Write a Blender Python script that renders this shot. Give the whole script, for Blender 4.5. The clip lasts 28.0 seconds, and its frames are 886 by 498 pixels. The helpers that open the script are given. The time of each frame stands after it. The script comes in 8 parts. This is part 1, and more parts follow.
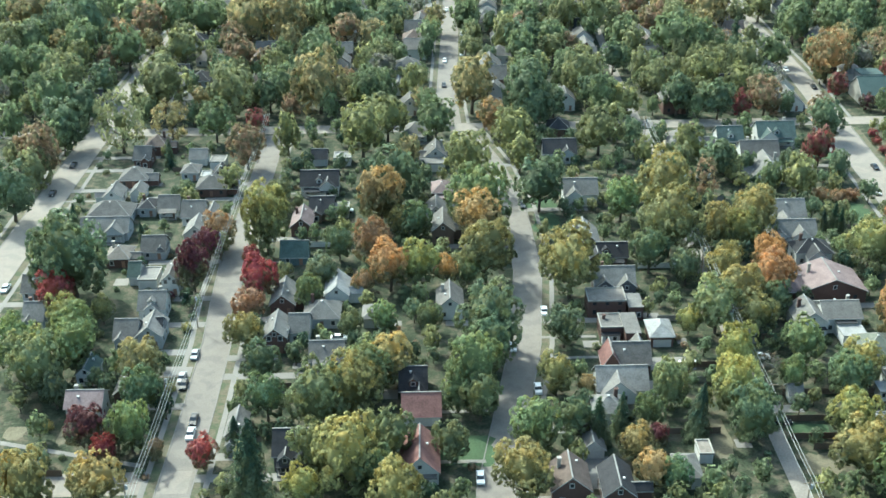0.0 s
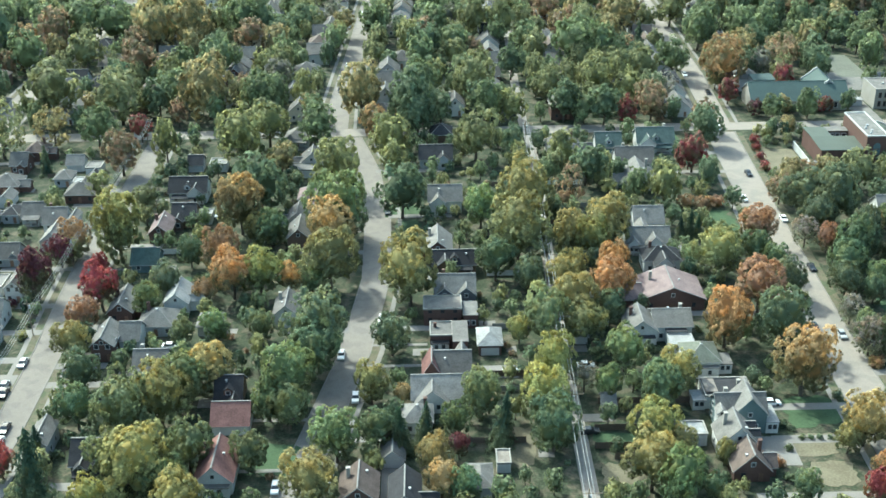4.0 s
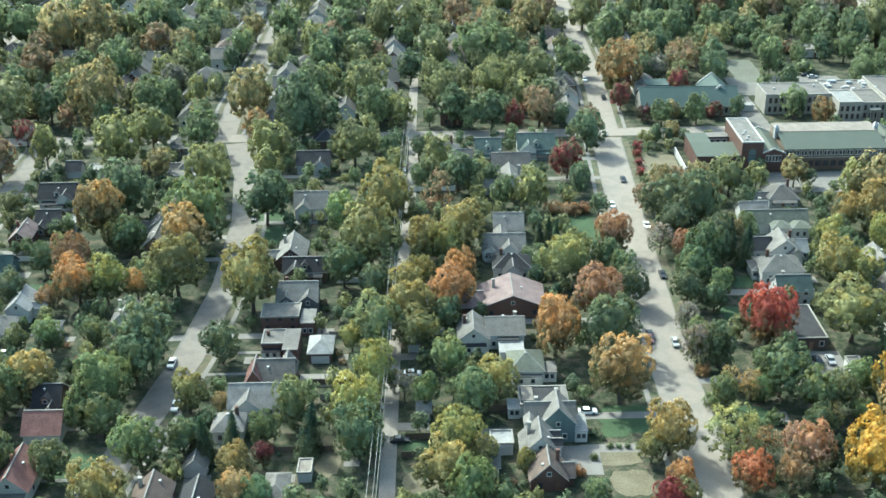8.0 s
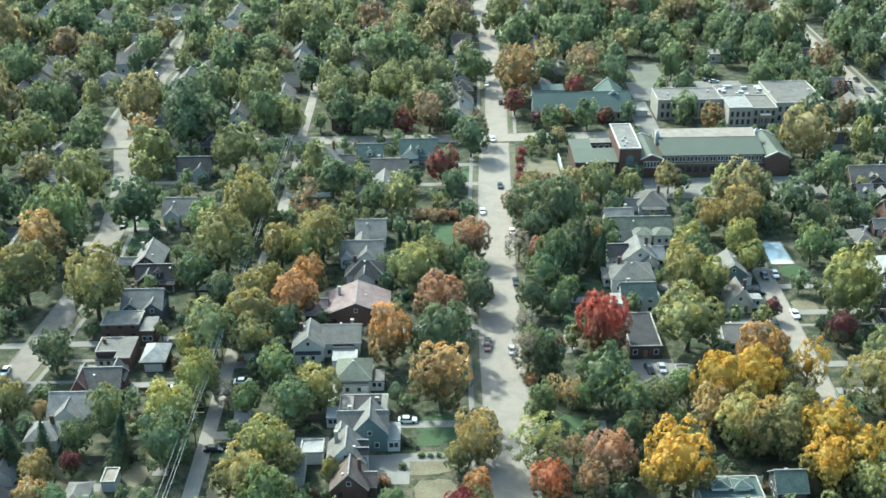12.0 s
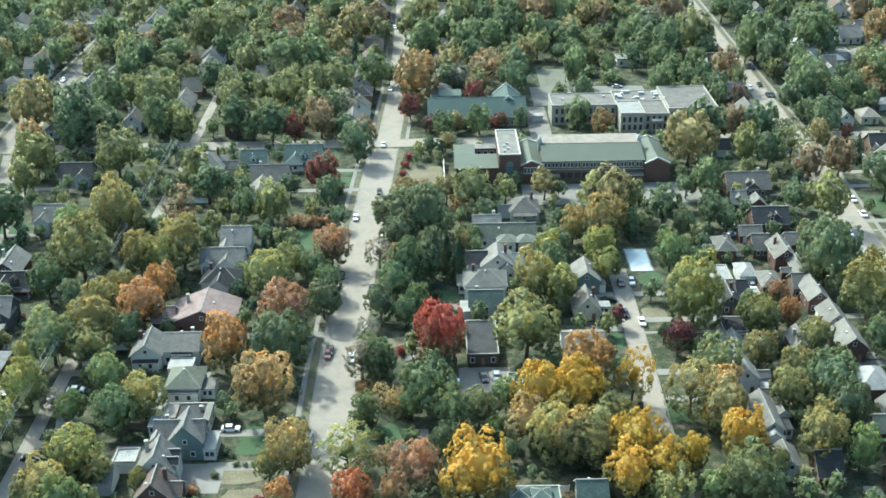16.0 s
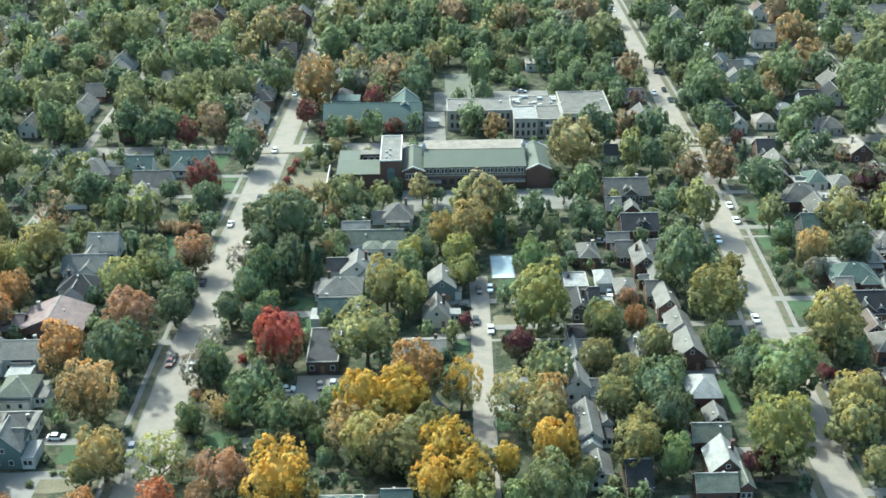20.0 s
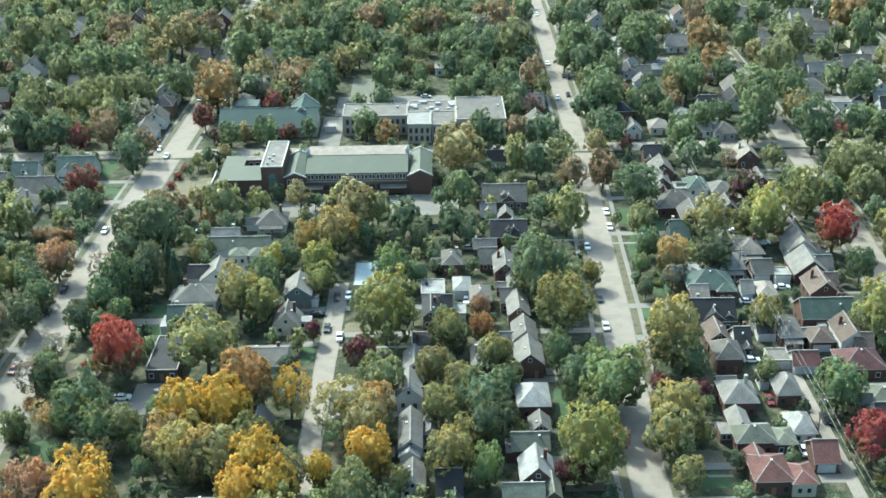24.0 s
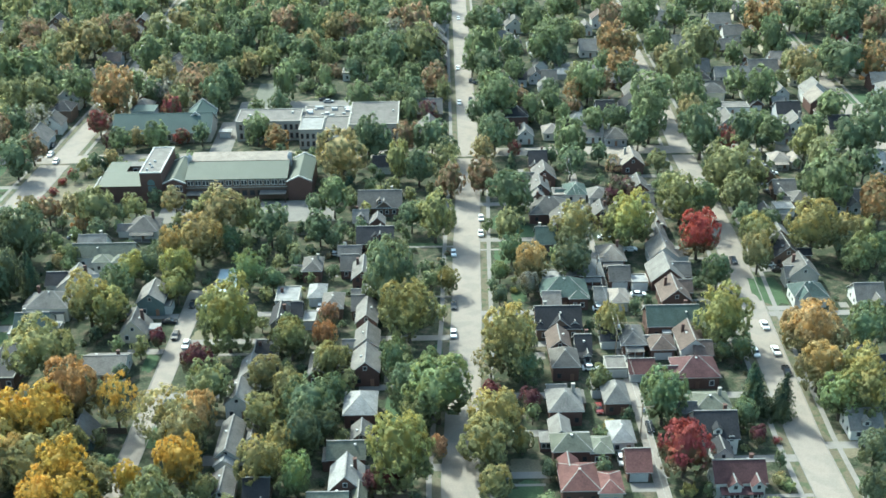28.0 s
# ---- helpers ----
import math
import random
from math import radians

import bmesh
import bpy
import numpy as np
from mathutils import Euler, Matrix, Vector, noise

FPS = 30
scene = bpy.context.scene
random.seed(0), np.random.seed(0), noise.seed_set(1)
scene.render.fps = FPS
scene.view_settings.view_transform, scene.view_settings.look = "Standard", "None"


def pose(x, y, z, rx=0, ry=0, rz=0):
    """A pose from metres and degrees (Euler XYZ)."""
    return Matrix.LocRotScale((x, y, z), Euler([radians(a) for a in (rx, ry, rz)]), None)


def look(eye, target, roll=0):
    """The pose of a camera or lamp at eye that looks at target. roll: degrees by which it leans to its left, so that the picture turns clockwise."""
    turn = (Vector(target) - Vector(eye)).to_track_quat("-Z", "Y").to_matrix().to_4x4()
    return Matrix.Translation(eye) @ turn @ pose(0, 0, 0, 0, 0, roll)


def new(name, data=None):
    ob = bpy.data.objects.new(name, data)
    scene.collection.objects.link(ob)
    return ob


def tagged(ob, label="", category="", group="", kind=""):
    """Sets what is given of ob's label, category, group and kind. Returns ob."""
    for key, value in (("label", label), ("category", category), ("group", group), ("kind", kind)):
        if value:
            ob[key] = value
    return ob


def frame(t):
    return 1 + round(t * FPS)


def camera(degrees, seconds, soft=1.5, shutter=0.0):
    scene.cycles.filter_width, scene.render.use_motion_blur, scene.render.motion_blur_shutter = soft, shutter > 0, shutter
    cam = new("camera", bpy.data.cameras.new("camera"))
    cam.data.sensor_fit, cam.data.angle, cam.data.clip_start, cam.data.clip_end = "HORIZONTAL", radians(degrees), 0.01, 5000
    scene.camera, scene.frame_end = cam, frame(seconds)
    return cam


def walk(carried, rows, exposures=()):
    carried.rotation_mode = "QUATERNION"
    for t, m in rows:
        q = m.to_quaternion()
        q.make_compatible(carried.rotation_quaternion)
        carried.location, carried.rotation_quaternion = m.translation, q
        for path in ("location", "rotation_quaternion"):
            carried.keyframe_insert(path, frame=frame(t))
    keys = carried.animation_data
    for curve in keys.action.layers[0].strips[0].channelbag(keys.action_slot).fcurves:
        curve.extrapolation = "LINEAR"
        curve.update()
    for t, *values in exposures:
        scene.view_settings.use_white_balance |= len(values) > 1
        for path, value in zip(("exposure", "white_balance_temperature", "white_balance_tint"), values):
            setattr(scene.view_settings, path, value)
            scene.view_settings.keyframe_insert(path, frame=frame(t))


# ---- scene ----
cam = camera(42.0, 28.0, 1.6)
PITCH, ROLL, YAW = -26.087, -0.786, -0.4985


def heading():
    """The camera's fixed turn: it slides without turning."""
    return pose(0, 0, 0, 0, 0, YAW) @ pose(0, 0, 0, 90 + PITCH) @ pose(0, 0, 0, 0, 0, ROLL)


ROWS = [
    (0.0, -155.27, 154.48),
    (2.0, -133.07, 155.25),
    (4.0, -110.93, 156.02),
    (6.0, -88.91, 156.79),
    (8.0, -67.04, 157.56),
    (10.0, -45.35, 158.33),
    (12.0, -23.84, 159.10),
    (14.0, -2.50, 159.87),
    (16.0, 18.68, 160.64),
    (18.0, 39.75, 161.41),
    (20.0, 60.76, 162.18),
    (22.0, 81.78, 162.95),
    (24.0, 102.91, 163.73),
    (26.0, 124.24, 164.50),
    (28.0, 145.89, 165.27),
]
walk(cam, [(t, Matrix.Translation((x, 0, z)) @ heading()) for t, x, z in ROWS], exposures=[(0.0, 1.55, 5660, -12), (28.0, 1.55, 5660, -12)])

# ---- sky and sun ----
world = bpy.data.worlds.new("sky")
scene.world = world
world.use_nodes = True
wn = world.node_tree
sky = wn.nodes.new("ShaderNodeTexSky")
sky.sky_type, sky.sun_disc = "NISHITA", False
SUN_EL, SUN_AZ = 44.0, 322.0
sky.sun_elevation, sky.sun_rotation = radians(SUN_EL), radians(SUN_AZ)
sky.air_density, sky.dust_density, sky.ozone_density = 1.5, 4.0, 0.9
wn.links.new(sky.outputs[0], wn.nodes["Background"].inputs[0])
wn.nodes["Background"].inputs[1].default_value = 0.14
sun = new("sun", bpy.data.lights.new("sun", "SUN"))
sun.data.energy, sun.data.angle, sun.data.color = 2.82, radians(2.4), (1.0, 0.94, 0.86)
sx = Vector((math.sin(radians(SUN_AZ)) * math.cos(radians(SUN_EL)), math.cos(radians(SUN_AZ)) * math.cos(radians(SUN_EL)), math.sin(radians(SUN_EL))))
sun.matrix_world = look(tuple(sx * 900), (0, 0, 0))


# ---- materials ----
def mat(name, colour, rough=0.8, vary=0.25, size=1.0, big=12.0, bump=0.2, metal=0.0, obj=0.0, stain=None):
    """A surface with grain at one scale, patches at a larger one, relief, and an optional second tone for stains."""
    m = bpy.data.materials.new(name)
    m.use_nodes = True
    n, l = m.node_tree.nodes, m.node_tree.links
    bsdf = n["Principled BSDF"]
    bsdf.inputs["Roughness"].default_value, bsdf.inputs["Metallic"].default_value = rough, metal
    bsdf.inputs["Specular IOR Level"].default_value = 0.18 if rough > 0.55 else 0.5
    geo = n.new("ShaderNodeNewGeometry")
    fine, wide = n.new("ShaderNodeTexNoise"), n.new("ShaderNodeTexNoise")
    fine.inputs["Scale"].default_value, fine.inputs["Detail"].default_value = 1.0 / size, 4
    wide.inputs["Scale"].default_value, wide.inputs["Detail"].default_value = 1.0 / big, 5
    l.new(geo.outputs["Position"], fine.inputs["Vector"])
    l.new(geo.outputs["Position"], wide.inputs["Vector"])
    add = n.new("ShaderNodeMath")
    l.new(fine.outputs[0], add.inputs[0])
    l.new(wide.outputs[0], add.inputs[1])
    span = n.new("ShaderNodeMapRange")
    span.inputs[1].default_value, span.inputs[2].default_value = 0.7, 1.3
    span.inputs[3].default_value, span.inputs[4].default_value = 1 - vary, 1 + vary
    l.new(add.outputs[0], span.inputs[0])
    value = span.outputs[0]
    if obj:
        info = n.new("ShaderNodeObjectInfo")
        each = n.new("ShaderNodeMapRange")
        each.inputs[3].default_value, each.inputs[4].default_value = 1 - obj, 1 + obj
        l.new(info.outputs["Random"], each.inputs[0])
        mul = n.new("ShaderNodeMath")
        mul.operation = "MULTIPLY"
        l.new(value, mul.inputs[0])
        l.new(each.outputs[0], mul.inputs[1])
        value = mul.outputs[0]
    base = n.new("ShaderNodeVectorMath")
    base.operation = "SCALE"
    if stain:
        mix = n.new("ShaderNodeMix")
        mix.data_type = "RGBA"
        edge = n.new("ShaderNodeMapRange")
        edge.inputs[1].default_value, edge.inputs[2].default_value = 0.47, 0.6
        l.new(wide.outputs[0], edge.inputs[0])
        l.new(edge.outputs[0], mix.inputs[0])
        mix.inputs[6].default_value, mix.inputs[7].default_value = (*colour, 1), (*stain, 1)
        l.new(mix.outputs[2], base.inputs[0])
    else:
        base.inputs[0].default_value = colour
    l.new(value, base.inputs[3])
    l.new(base.outputs[0], bsdf.inputs["Base Color"])
    if bump:
        b = n.new("ShaderNodeBump")
        b.inputs["Strength"].default_value, b.inputs["Distance"].default_value = bump, 0.05
        l.new(fine.outputs[0], b.inputs["Height"])
        l.new(b.outputs[0], bsdf.inputs["Normal"])
    return m


def leaf_mat(name, colour=None):
    """Leaves: the tree's own colour, a little different leaf by leaf and in soft patches, letting some light through."""
    m = bpy.data.materials.new(name)
    m.use_nodes = True
    n, l = m.node_tree.nodes, m.node_tree.links
    info, geo = n.new("ShaderNodeObjectInfo"), n.new("ShaderNodeNewGeometry")
    wide = n.new("ShaderNodeTexNoise")
    wide.inputs["Scale"].default_value, wide.inputs["Detail"].default_value = 0.38, 3
    l.new(geo.outputs["Position"], wide.inputs["Vector"])
    leafy = n.new("ShaderNodeMapRange")
    leafy.inputs[3].default_value, leafy.inputs[4].default_value = 0.68, 1.32
    l.new(geo.outputs["Random Per Island"], leafy.inputs[0])
    green = n.new("ShaderNodeMix")
    green.data_type = "RGBA"
    green.blend_type = "MIX"
    part_green = n.new("ShaderNodeMapRange")
    part_green.inputs[1].default_value, part_green.inputs[2].default_value = 0.39, 0.61
    part_green.inputs[3].default_value, part_green.inputs[4].default_value = 0.0, 0.78
    if colour:
        l.new(wide.outputs[0], part_green.inputs[0])
    else:  # autumn colour comes to the top of a crown first
        place, xyz, lift = n.new("ShaderNodeTexCoord"), n.new("ShaderNodeSeparateXYZ"), n.new("ShaderNodeMath")
        lift.operation = "MULTIPLY_ADD"
        lift.inputs[1].default_value = -0.36
        l.new(place.outputs["Object"], xyz.inputs[0])
        l.new(xyz.outputs[2], lift.inputs[0])
        l.new(wide.outputs[0], lift.inputs[2])
        l.new(lift.outputs[0], part_green.inputs[0])
    l.new(part_green.outputs[0], green.inputs[0])
    if colour:
        green.inputs[6].default_value = (*colour, 1)
    else:
        l.new(info.outputs["Color"], green.inputs[6])
    green.inputs[7].default_value = (0.142, 0.16, 0.086, 1)
    hue = green.outputs[2]
    if not colour:  # the turning leaves: warm patches, more of them high up
        warm, spot, high, turned = n.new("ShaderNodeMix"), n.new("ShaderNodeTexNoise"), n.new("ShaderNodeMath"), n.new("ShaderNodeMapRange")
        warm.data_type, warm.blend_type, high.operation = "RGBA", "MULTIPLY", "MULTIPLY_ADD"
        spot.inputs["Scale"].default_value, spot.inputs["Detail"].default_value = 0.3, 2
        high.inputs[1].default_value = 0.12
        turned.inputs[1].default_value, turned.inputs[2].default_value = 0.53, 0.68
        l.new(geo.outputs["Position"], spot.inputs["Vector"])
        l.new(xyz.outputs[2], high.inputs[0])
        l.new(spot.outputs[0], high.inputs[2])
        l.new(high.outputs[0], turned.inputs[0])
        l.new(turned.outputs[0], warm.inputs[0])
        l.new(hue, warm.inputs[6])
        warm.inputs[7].default_value = (1.14, 0.97, 0.74, 1)
        hue = warm.outputs[2]
    col = n.new("ShaderNodeVectorMath")
    col.operation = "SCALE"
    l.new(hue, col.inputs[0])
    far = n.new("ShaderNodeTexNoise")
    far.inputs["Scale"].default_value = 0.09
    l.new(geo.outputs["Position"], far.inputs["Vector"])
    tone = n.new("ShaderNodeMapRange")
    tone.inputs[1].default_value, tone.inputs[2].default_value = 0.3, 0.7
    tone.inputs[3].default_value, tone.inputs[4].default_value = 0.75, 1.25
    l.new(far.outputs[0], tone.inputs[0])
    mul = n.new("ShaderNodeMath")
    mul.operation = "MULTIPLY"
    l.new(tone.outputs[0], mul.inputs[0])
    l.new(leafy.outputs[0], mul.inputs[1])
    l.new(mul.outputs[0], col.inputs[3])
    bsdf, thin, both = n["Principled BSDF"], n.new("ShaderNodeBsdfTranslucent"), n.new("ShaderNodeMixShader")
    bsdf.inputs["Roughness"].default_value = 0.7
    bsdf.inputs["Specular IOR Level"].default_value = 0.25
    both.inputs[0].default_value = 0.48
    l.new(col.outputs[0], bsdf.inputs["Base Color"])
    l.new(col.outputs[0], thin.inputs["Color"])
    l.new(bsdf.outputs[0], both.inputs[1])
    l.new(thin.outputs[0], both.inputs[2])
    l.new(both.outputs[0], n["Material Output"].inputs["Surface"])
    return m


LEAF = leaf_mat("leaves")
BARK = mat("bark", (0.09, 0.075, 0.06), 0.9, 0.4, 0.3)
GRASS = mat("lawn", (0.04, 0.05, 0.029), 0.95, 0.6, 0.6, 3.2, 0.5, stain=(0.07, 0.062, 0.043))
LAWN = mat("mown_lawn", (0.052, 0.08, 0.041), 0.95, 0.25, 0.5, 4.0, 0.4)
DRY = mat("dry_lawn", (0.135, 0.12, 0.082), 0.95, 0.25, 0.5, 4.0, 0.4)
VERGE = mat("verge_grass", (0.115, 0.102, 0.07), 0.95, 0.3, 0.4, 3.0, 0.4, stain=(0.06, 0.07, 0.04))
ASPHALT = mat("asphalt", (0.230, 0.202, 0.173), 0.9, 0.16, 0.35, 5.0, 0.2, stain=(0.182, 0.164, 0.142))
OLD_ASPHALT = mat("worn_asphalt", (0.187, 0.167, 0.146), 0.9, 0.18, 0.35, 4.0, 0.2, stain=(0.144, 0.130, 0.116))
ALLEY = mat("alley_concrete", (0.209, 0.187, 0.164), 0.9, 0.22, 0.5, 5.0, 0.2)
CONCRETE = mat("concrete", (0.181, 0.169, 0.154), 0.85, 0.15, 0.4, 4.0, 0.15)
ROOFS = {k: mat("shingle_" + k, c, 0.85, 0.3, 0.4, 2.4, 0.5, obj=0.16) for k, c in {
    "dark": (0.03, 0.03, 0.033), "ash": (0.175, 0.166, 0.155), "grey": (0.109, 0.102, 0.0948), "light": (0.144, 0.137, 0.127), "brown": (0.103, 0.0791, 0.0681), "tan": (0.193, 0.17, 0.147),
    "red": (0.118, 0.06, 0.055), "maroon": (0.075, 0.04, 0.041), "rust": (0.165, 0.088, 0.078), "pink": (0.184, 0.138, 0.133), "green": (0.0626, 0.0846, 0.0745), "white": (0.22, 0.218, 0.212), "sage": (0.103, 0.109, 0.0874), "pine": (0.057, 0.0773, 0.0718)}.items()}
CAPS = mat("ridge_caps", (0.195, 0.189, 0.18), 0.85, 0.2, 0.4, 2.4, 0.3)
WALLS = {k: mat("wall_" + k, c, 0.75, 0.12, 0.5, 4.0, 0.1, obj=0.06) for k, c in {
    "white": (0.46, 0.455, 0.432), "cream": (0.46, 0.414, 0.331), "brick": (0.0966, 0.0589, 0.0497), "brown": (0.12, 0.0865, 0.0662), "grey": (0.304, 0.313, 0.322),
    "dark": (0.0828, 0.0828, 0.0874), "teal": (0.106, 0.143, 0.145), "stone": (0.276, 0.262, 0.235), "umber": (0.092, 0.0644, 0.0534)}.items()}
TRIM = mat("white_trim", (0.397, 0.394, 0.382), 0.6, 0.08)
GLASS = mat("window_glass", (0.03, 0.035, 0.04), 0.12, 0.2, 2.0, 9.0, 0.0)
DOOR = mat("door_paint", (0.16, 0.09, 0.06), 0.5, 0.1, obj=0.5)


# ---- building blocks ----
class Shape:
    """Vertices and faces, gathered for one mesh."""

    def __init__(self):
        self.v, self.f, self.m = [], [], []

    def face(self, *pts, m=0):
        k = len(self.v)
        self.v += [tuple(p) for p in pts]
        self.f.append(tuple(range(k, k + len(pts))))
        self.m.append(m)

    def box(self, x0, x1, y0, y1, z0, z1, m=0):
        k = len(self.v)
        self.v += [(x, y, z) for z in (z0, z1) for x, y in ((x0, y0), (x1, y0), (x1, y1), (x0, y1))]
        self.f += [tuple(k + i for i in q) for q in ((3, 2, 1, 0), (4, 5, 6, 7), (0, 1, 5, 4), (1, 2, 6, 5), (2, 3, 7, 6), (3, 0, 4, 7))]
        self.m += [m] * 6
        return self

    def solid(self, top, drop):
        """A slab: the outline top, and the same outline drop lower."""
        low = [(x, y, z - drop) for x, y, z in top]
        self.face(*top)
        self.face(*low[::-1])
        for i in range(len(top)):
            j = (i + 1) % len(top)
            self.face(top[i], low[i], low[j], top[j], m=1)
        return self

    def tube(self, a, b, ra, rb, n=6, m=0):
        a, b = Vector(a), Vector(b)
        u = (b - a).orthogonal().normalized()
        w = (b - a).normalized().cross(u)
        k = len(self.v)
        for p, r in ((a, ra), (b, rb)):
            self.v += [tuple(p + r * (math.cos(i * math.tau / n) * u + math.sin(i * math.tau / n) * w)) for i in range(n)]
        self.f += [(k + i, k + (i + 1) % n, k + n + (i + 1) % n, k + n + i) for i in range(n)]
        self.f += [tuple(k + n + i for i in range(n)), tuple(k + n - 1 - i for i in range(n))]
        self.m += [m] * (n + 2)
        return self

    def pipe(self, pts, r, n=4):
        """One bent tube through all the points."""
        k = len(self.v)
        for p in pts:
            self.v += [(p[0] + r * math.cos(i * math.tau / n), p[1], p[2] + r * math.sin(i * math.tau / n)) for i in range(n)]
        for j in range(len(pts) - 1):
            self.f += [(k + j * n + i, k + j * n + (i + 1) % n, k + (j + 1) * n + (i + 1) % n, k + (j + 1) * n + i) for i in range(n)]
            self.m += [0] * n
        return self

    def mesh(self, name, *materials):
        me = bpy.data.meshes.new(name)
        me.from_pydata(self.v, [], self.f)
        for m in materials:
            me.materials.append(m)
        if len(materials) > 1:
            me.polygons.foreach_set("material_index", self.m)
        me.update()
        return me


def part(name, me, parent, label="", at=None, material=None):
    """Links a mesh as one object under a thing or a part."""
    if isinstance(me, Shape):
        me = me.mesh(name, *(material if isinstance(material, tuple) else (material,)))
    ob = new(name, me)
    ob.parent = parent
    if at is not None:
        ob.matrix_basis = at
    if label:
        ob["label"] = label
    return ob


def thing(name, m, label, category, group="", kind=""):
    ob = new(name)
    ob.empty_display_size = 0.3
    ob.matrix_basis = m
    return tagged(ob, label, category, group, kind)


def setting(name, shape, material, label, category):
    return tagged(new(name, shape.mesh(name, material)), label, category, kind="structure")




# ---- trees ----
def dome_mesh(name, tufts, leaves, leaf, seed, fine, point=0.0, core=0.66, skirt=-0.78):
    """A broad crown: limbs that end in rounded masses, sprays of leaves over them, and a mass of twigs inside that follows the limbs."""
    rng = np.random.default_rng(seed)

    def reach(d, c, t):
        """How far out, in each direction d, the balls of radius t round c go."""
        along = d @ c.T
        hold = along ** 2 - (c * c).sum(1) + t ** 2
        return np.where((hold > 0) & (along > 0), along + np.sqrt(np.maximum(hold, 0)), 0).max(1)

    n = 19
    v = np.arange(n) * 2.39996 + rng.uniform(-0.5, 0.5, n)
    h = 0.94 - (0.94 - skirt) * (np.arange(n) + 0.5) / n
    out = rng.uniform(0.5, 0.74, n) * np.where(h > 0, 1 - point * h * (1 - h), 1.0)
    limbs = np.stack([np.sqrt(1 - h * h) * np.cos(v), np.sqrt(1 - h * h) * np.sin(v), h], 1) * out[:, None]
    girth = rng.uniform(0.24, 0.4, n) * np.where(h < -0.3, 0.85, 1.0)
    limbs, girth = np.vstack([limbs, [[0, 0, 0.08]]]), np.append(girth, 0.6)
    # sprays on the outside of the limbs, hanging a little
    on = rng.choice(n + 1, tufts, p=girth ** 2 / (girth ** 2).sum())
    i = np.arange(tufts)
    h = 1 - 2 * (i + 0.5) / tufts
    d = np.stack([np.sqrt(1 - h * h) * np.cos(i * 2.39996), np.sqrt(1 - h * h) * np.sin(i * 2.39996), h], 1)
    d += limbs[on] / np.linalg.norm(limbs[on], axis=1)[:, None] * np.where(on < n, 0.35, 0)[:, None] + rng.normal(scale=0.2, size=(tufts, 3))
    d /= np.linalg.norm(d, axis=1)[:, None]
    c = limbs[on] + d * (girth[on] * rng.uniform(0.84, 1.06, tufts))[:, None]
    t = rng.uniform(0.65, 1.35, tufts) * 1.8 / math.sqrt(tufts)
    pick = rng.choice(tufts, leaves, p=t * t / (t * t).sum())
    e = rng.normal(size=(leaves, 3)) * (1, 1, 0.8) + d[pick] * 0.7
    e /= np.linalg.norm(e, axis=1)[:, None]
    p = c[pick] + e * (t[pick] * rng.uniform(0.3, 1.3, leaves))[:, None]
    inside = np.zeros(leaves, bool)
    for q, g in zip(limbs, girth):
        inside |= ((p - q) ** 2).sum(1) < (g * 0.86) ** 2
    p, e, way = p[~inside], e[~inside], d[pick][~inside]
    k = len(p)
    nrm = way * 0.9 + e * 0.5 + rng.normal(scale=0.3, size=(k, 3)) + (0, 0, 0.15)
    nrm /= np.linalg.norm(nrm, axis=1)[:, None]
    a = np.cross(nrm, rng.normal(size=(k, 3)))
    a /= np.linalg.norm(a, axis=1)[:, None]
    b = np.cross(nrm, a)
    s = (leaf * rng.uniform(0.6, 1.4, k))[:, None]
    q = rng.uniform(0.5, 0.9, k)[:, None]
    blades = np.stack([p - a * s * q - b * s * 0.45, p + a * s - b * s * 0.3, p + b * s * q * 1.3 + nrm * s * 0.12], 1).reshape(-1, 3)
    verts, faces = blades.tolist(), np.arange(3 * k).reshape(-1, 3).tolist()
    bm = bmesh.new()
    bmesh.ops.create_icosphere(bm, subdivisions=fine, radius=1)
    d = np.array([v.co for v in bm.verts])
    r = np.maximum(reach(d, limbs, girth) * core, 0.66 * core) * rng.uniform(0.94, 1.06, len(d))
    o = len(verts)
    verts += (d * r[:, None]).tolist()
    bm.verts.index_update()
    faces += [[o + v.index for v in f.verts] for f in bm.faces]
    bm.free()
    verts = np.array(verts)
    verts[:, :2] /= np.percentile(np.linalg.norm(verts[:, :2], axis=1), 98.5)
    verts[:, 2] /= np.percentile(np.abs(verts[:, 2]), 98.5)
    me = bpy.data.meshes.new(name)
    me.from_pydata(verts.tolist(), [], faces)
    me.polygons.foreach_set("use_smooth", [False] * k + [True] * (len(faces) - k))
    me.materials.append(LEAF)
    me.update()
    return me


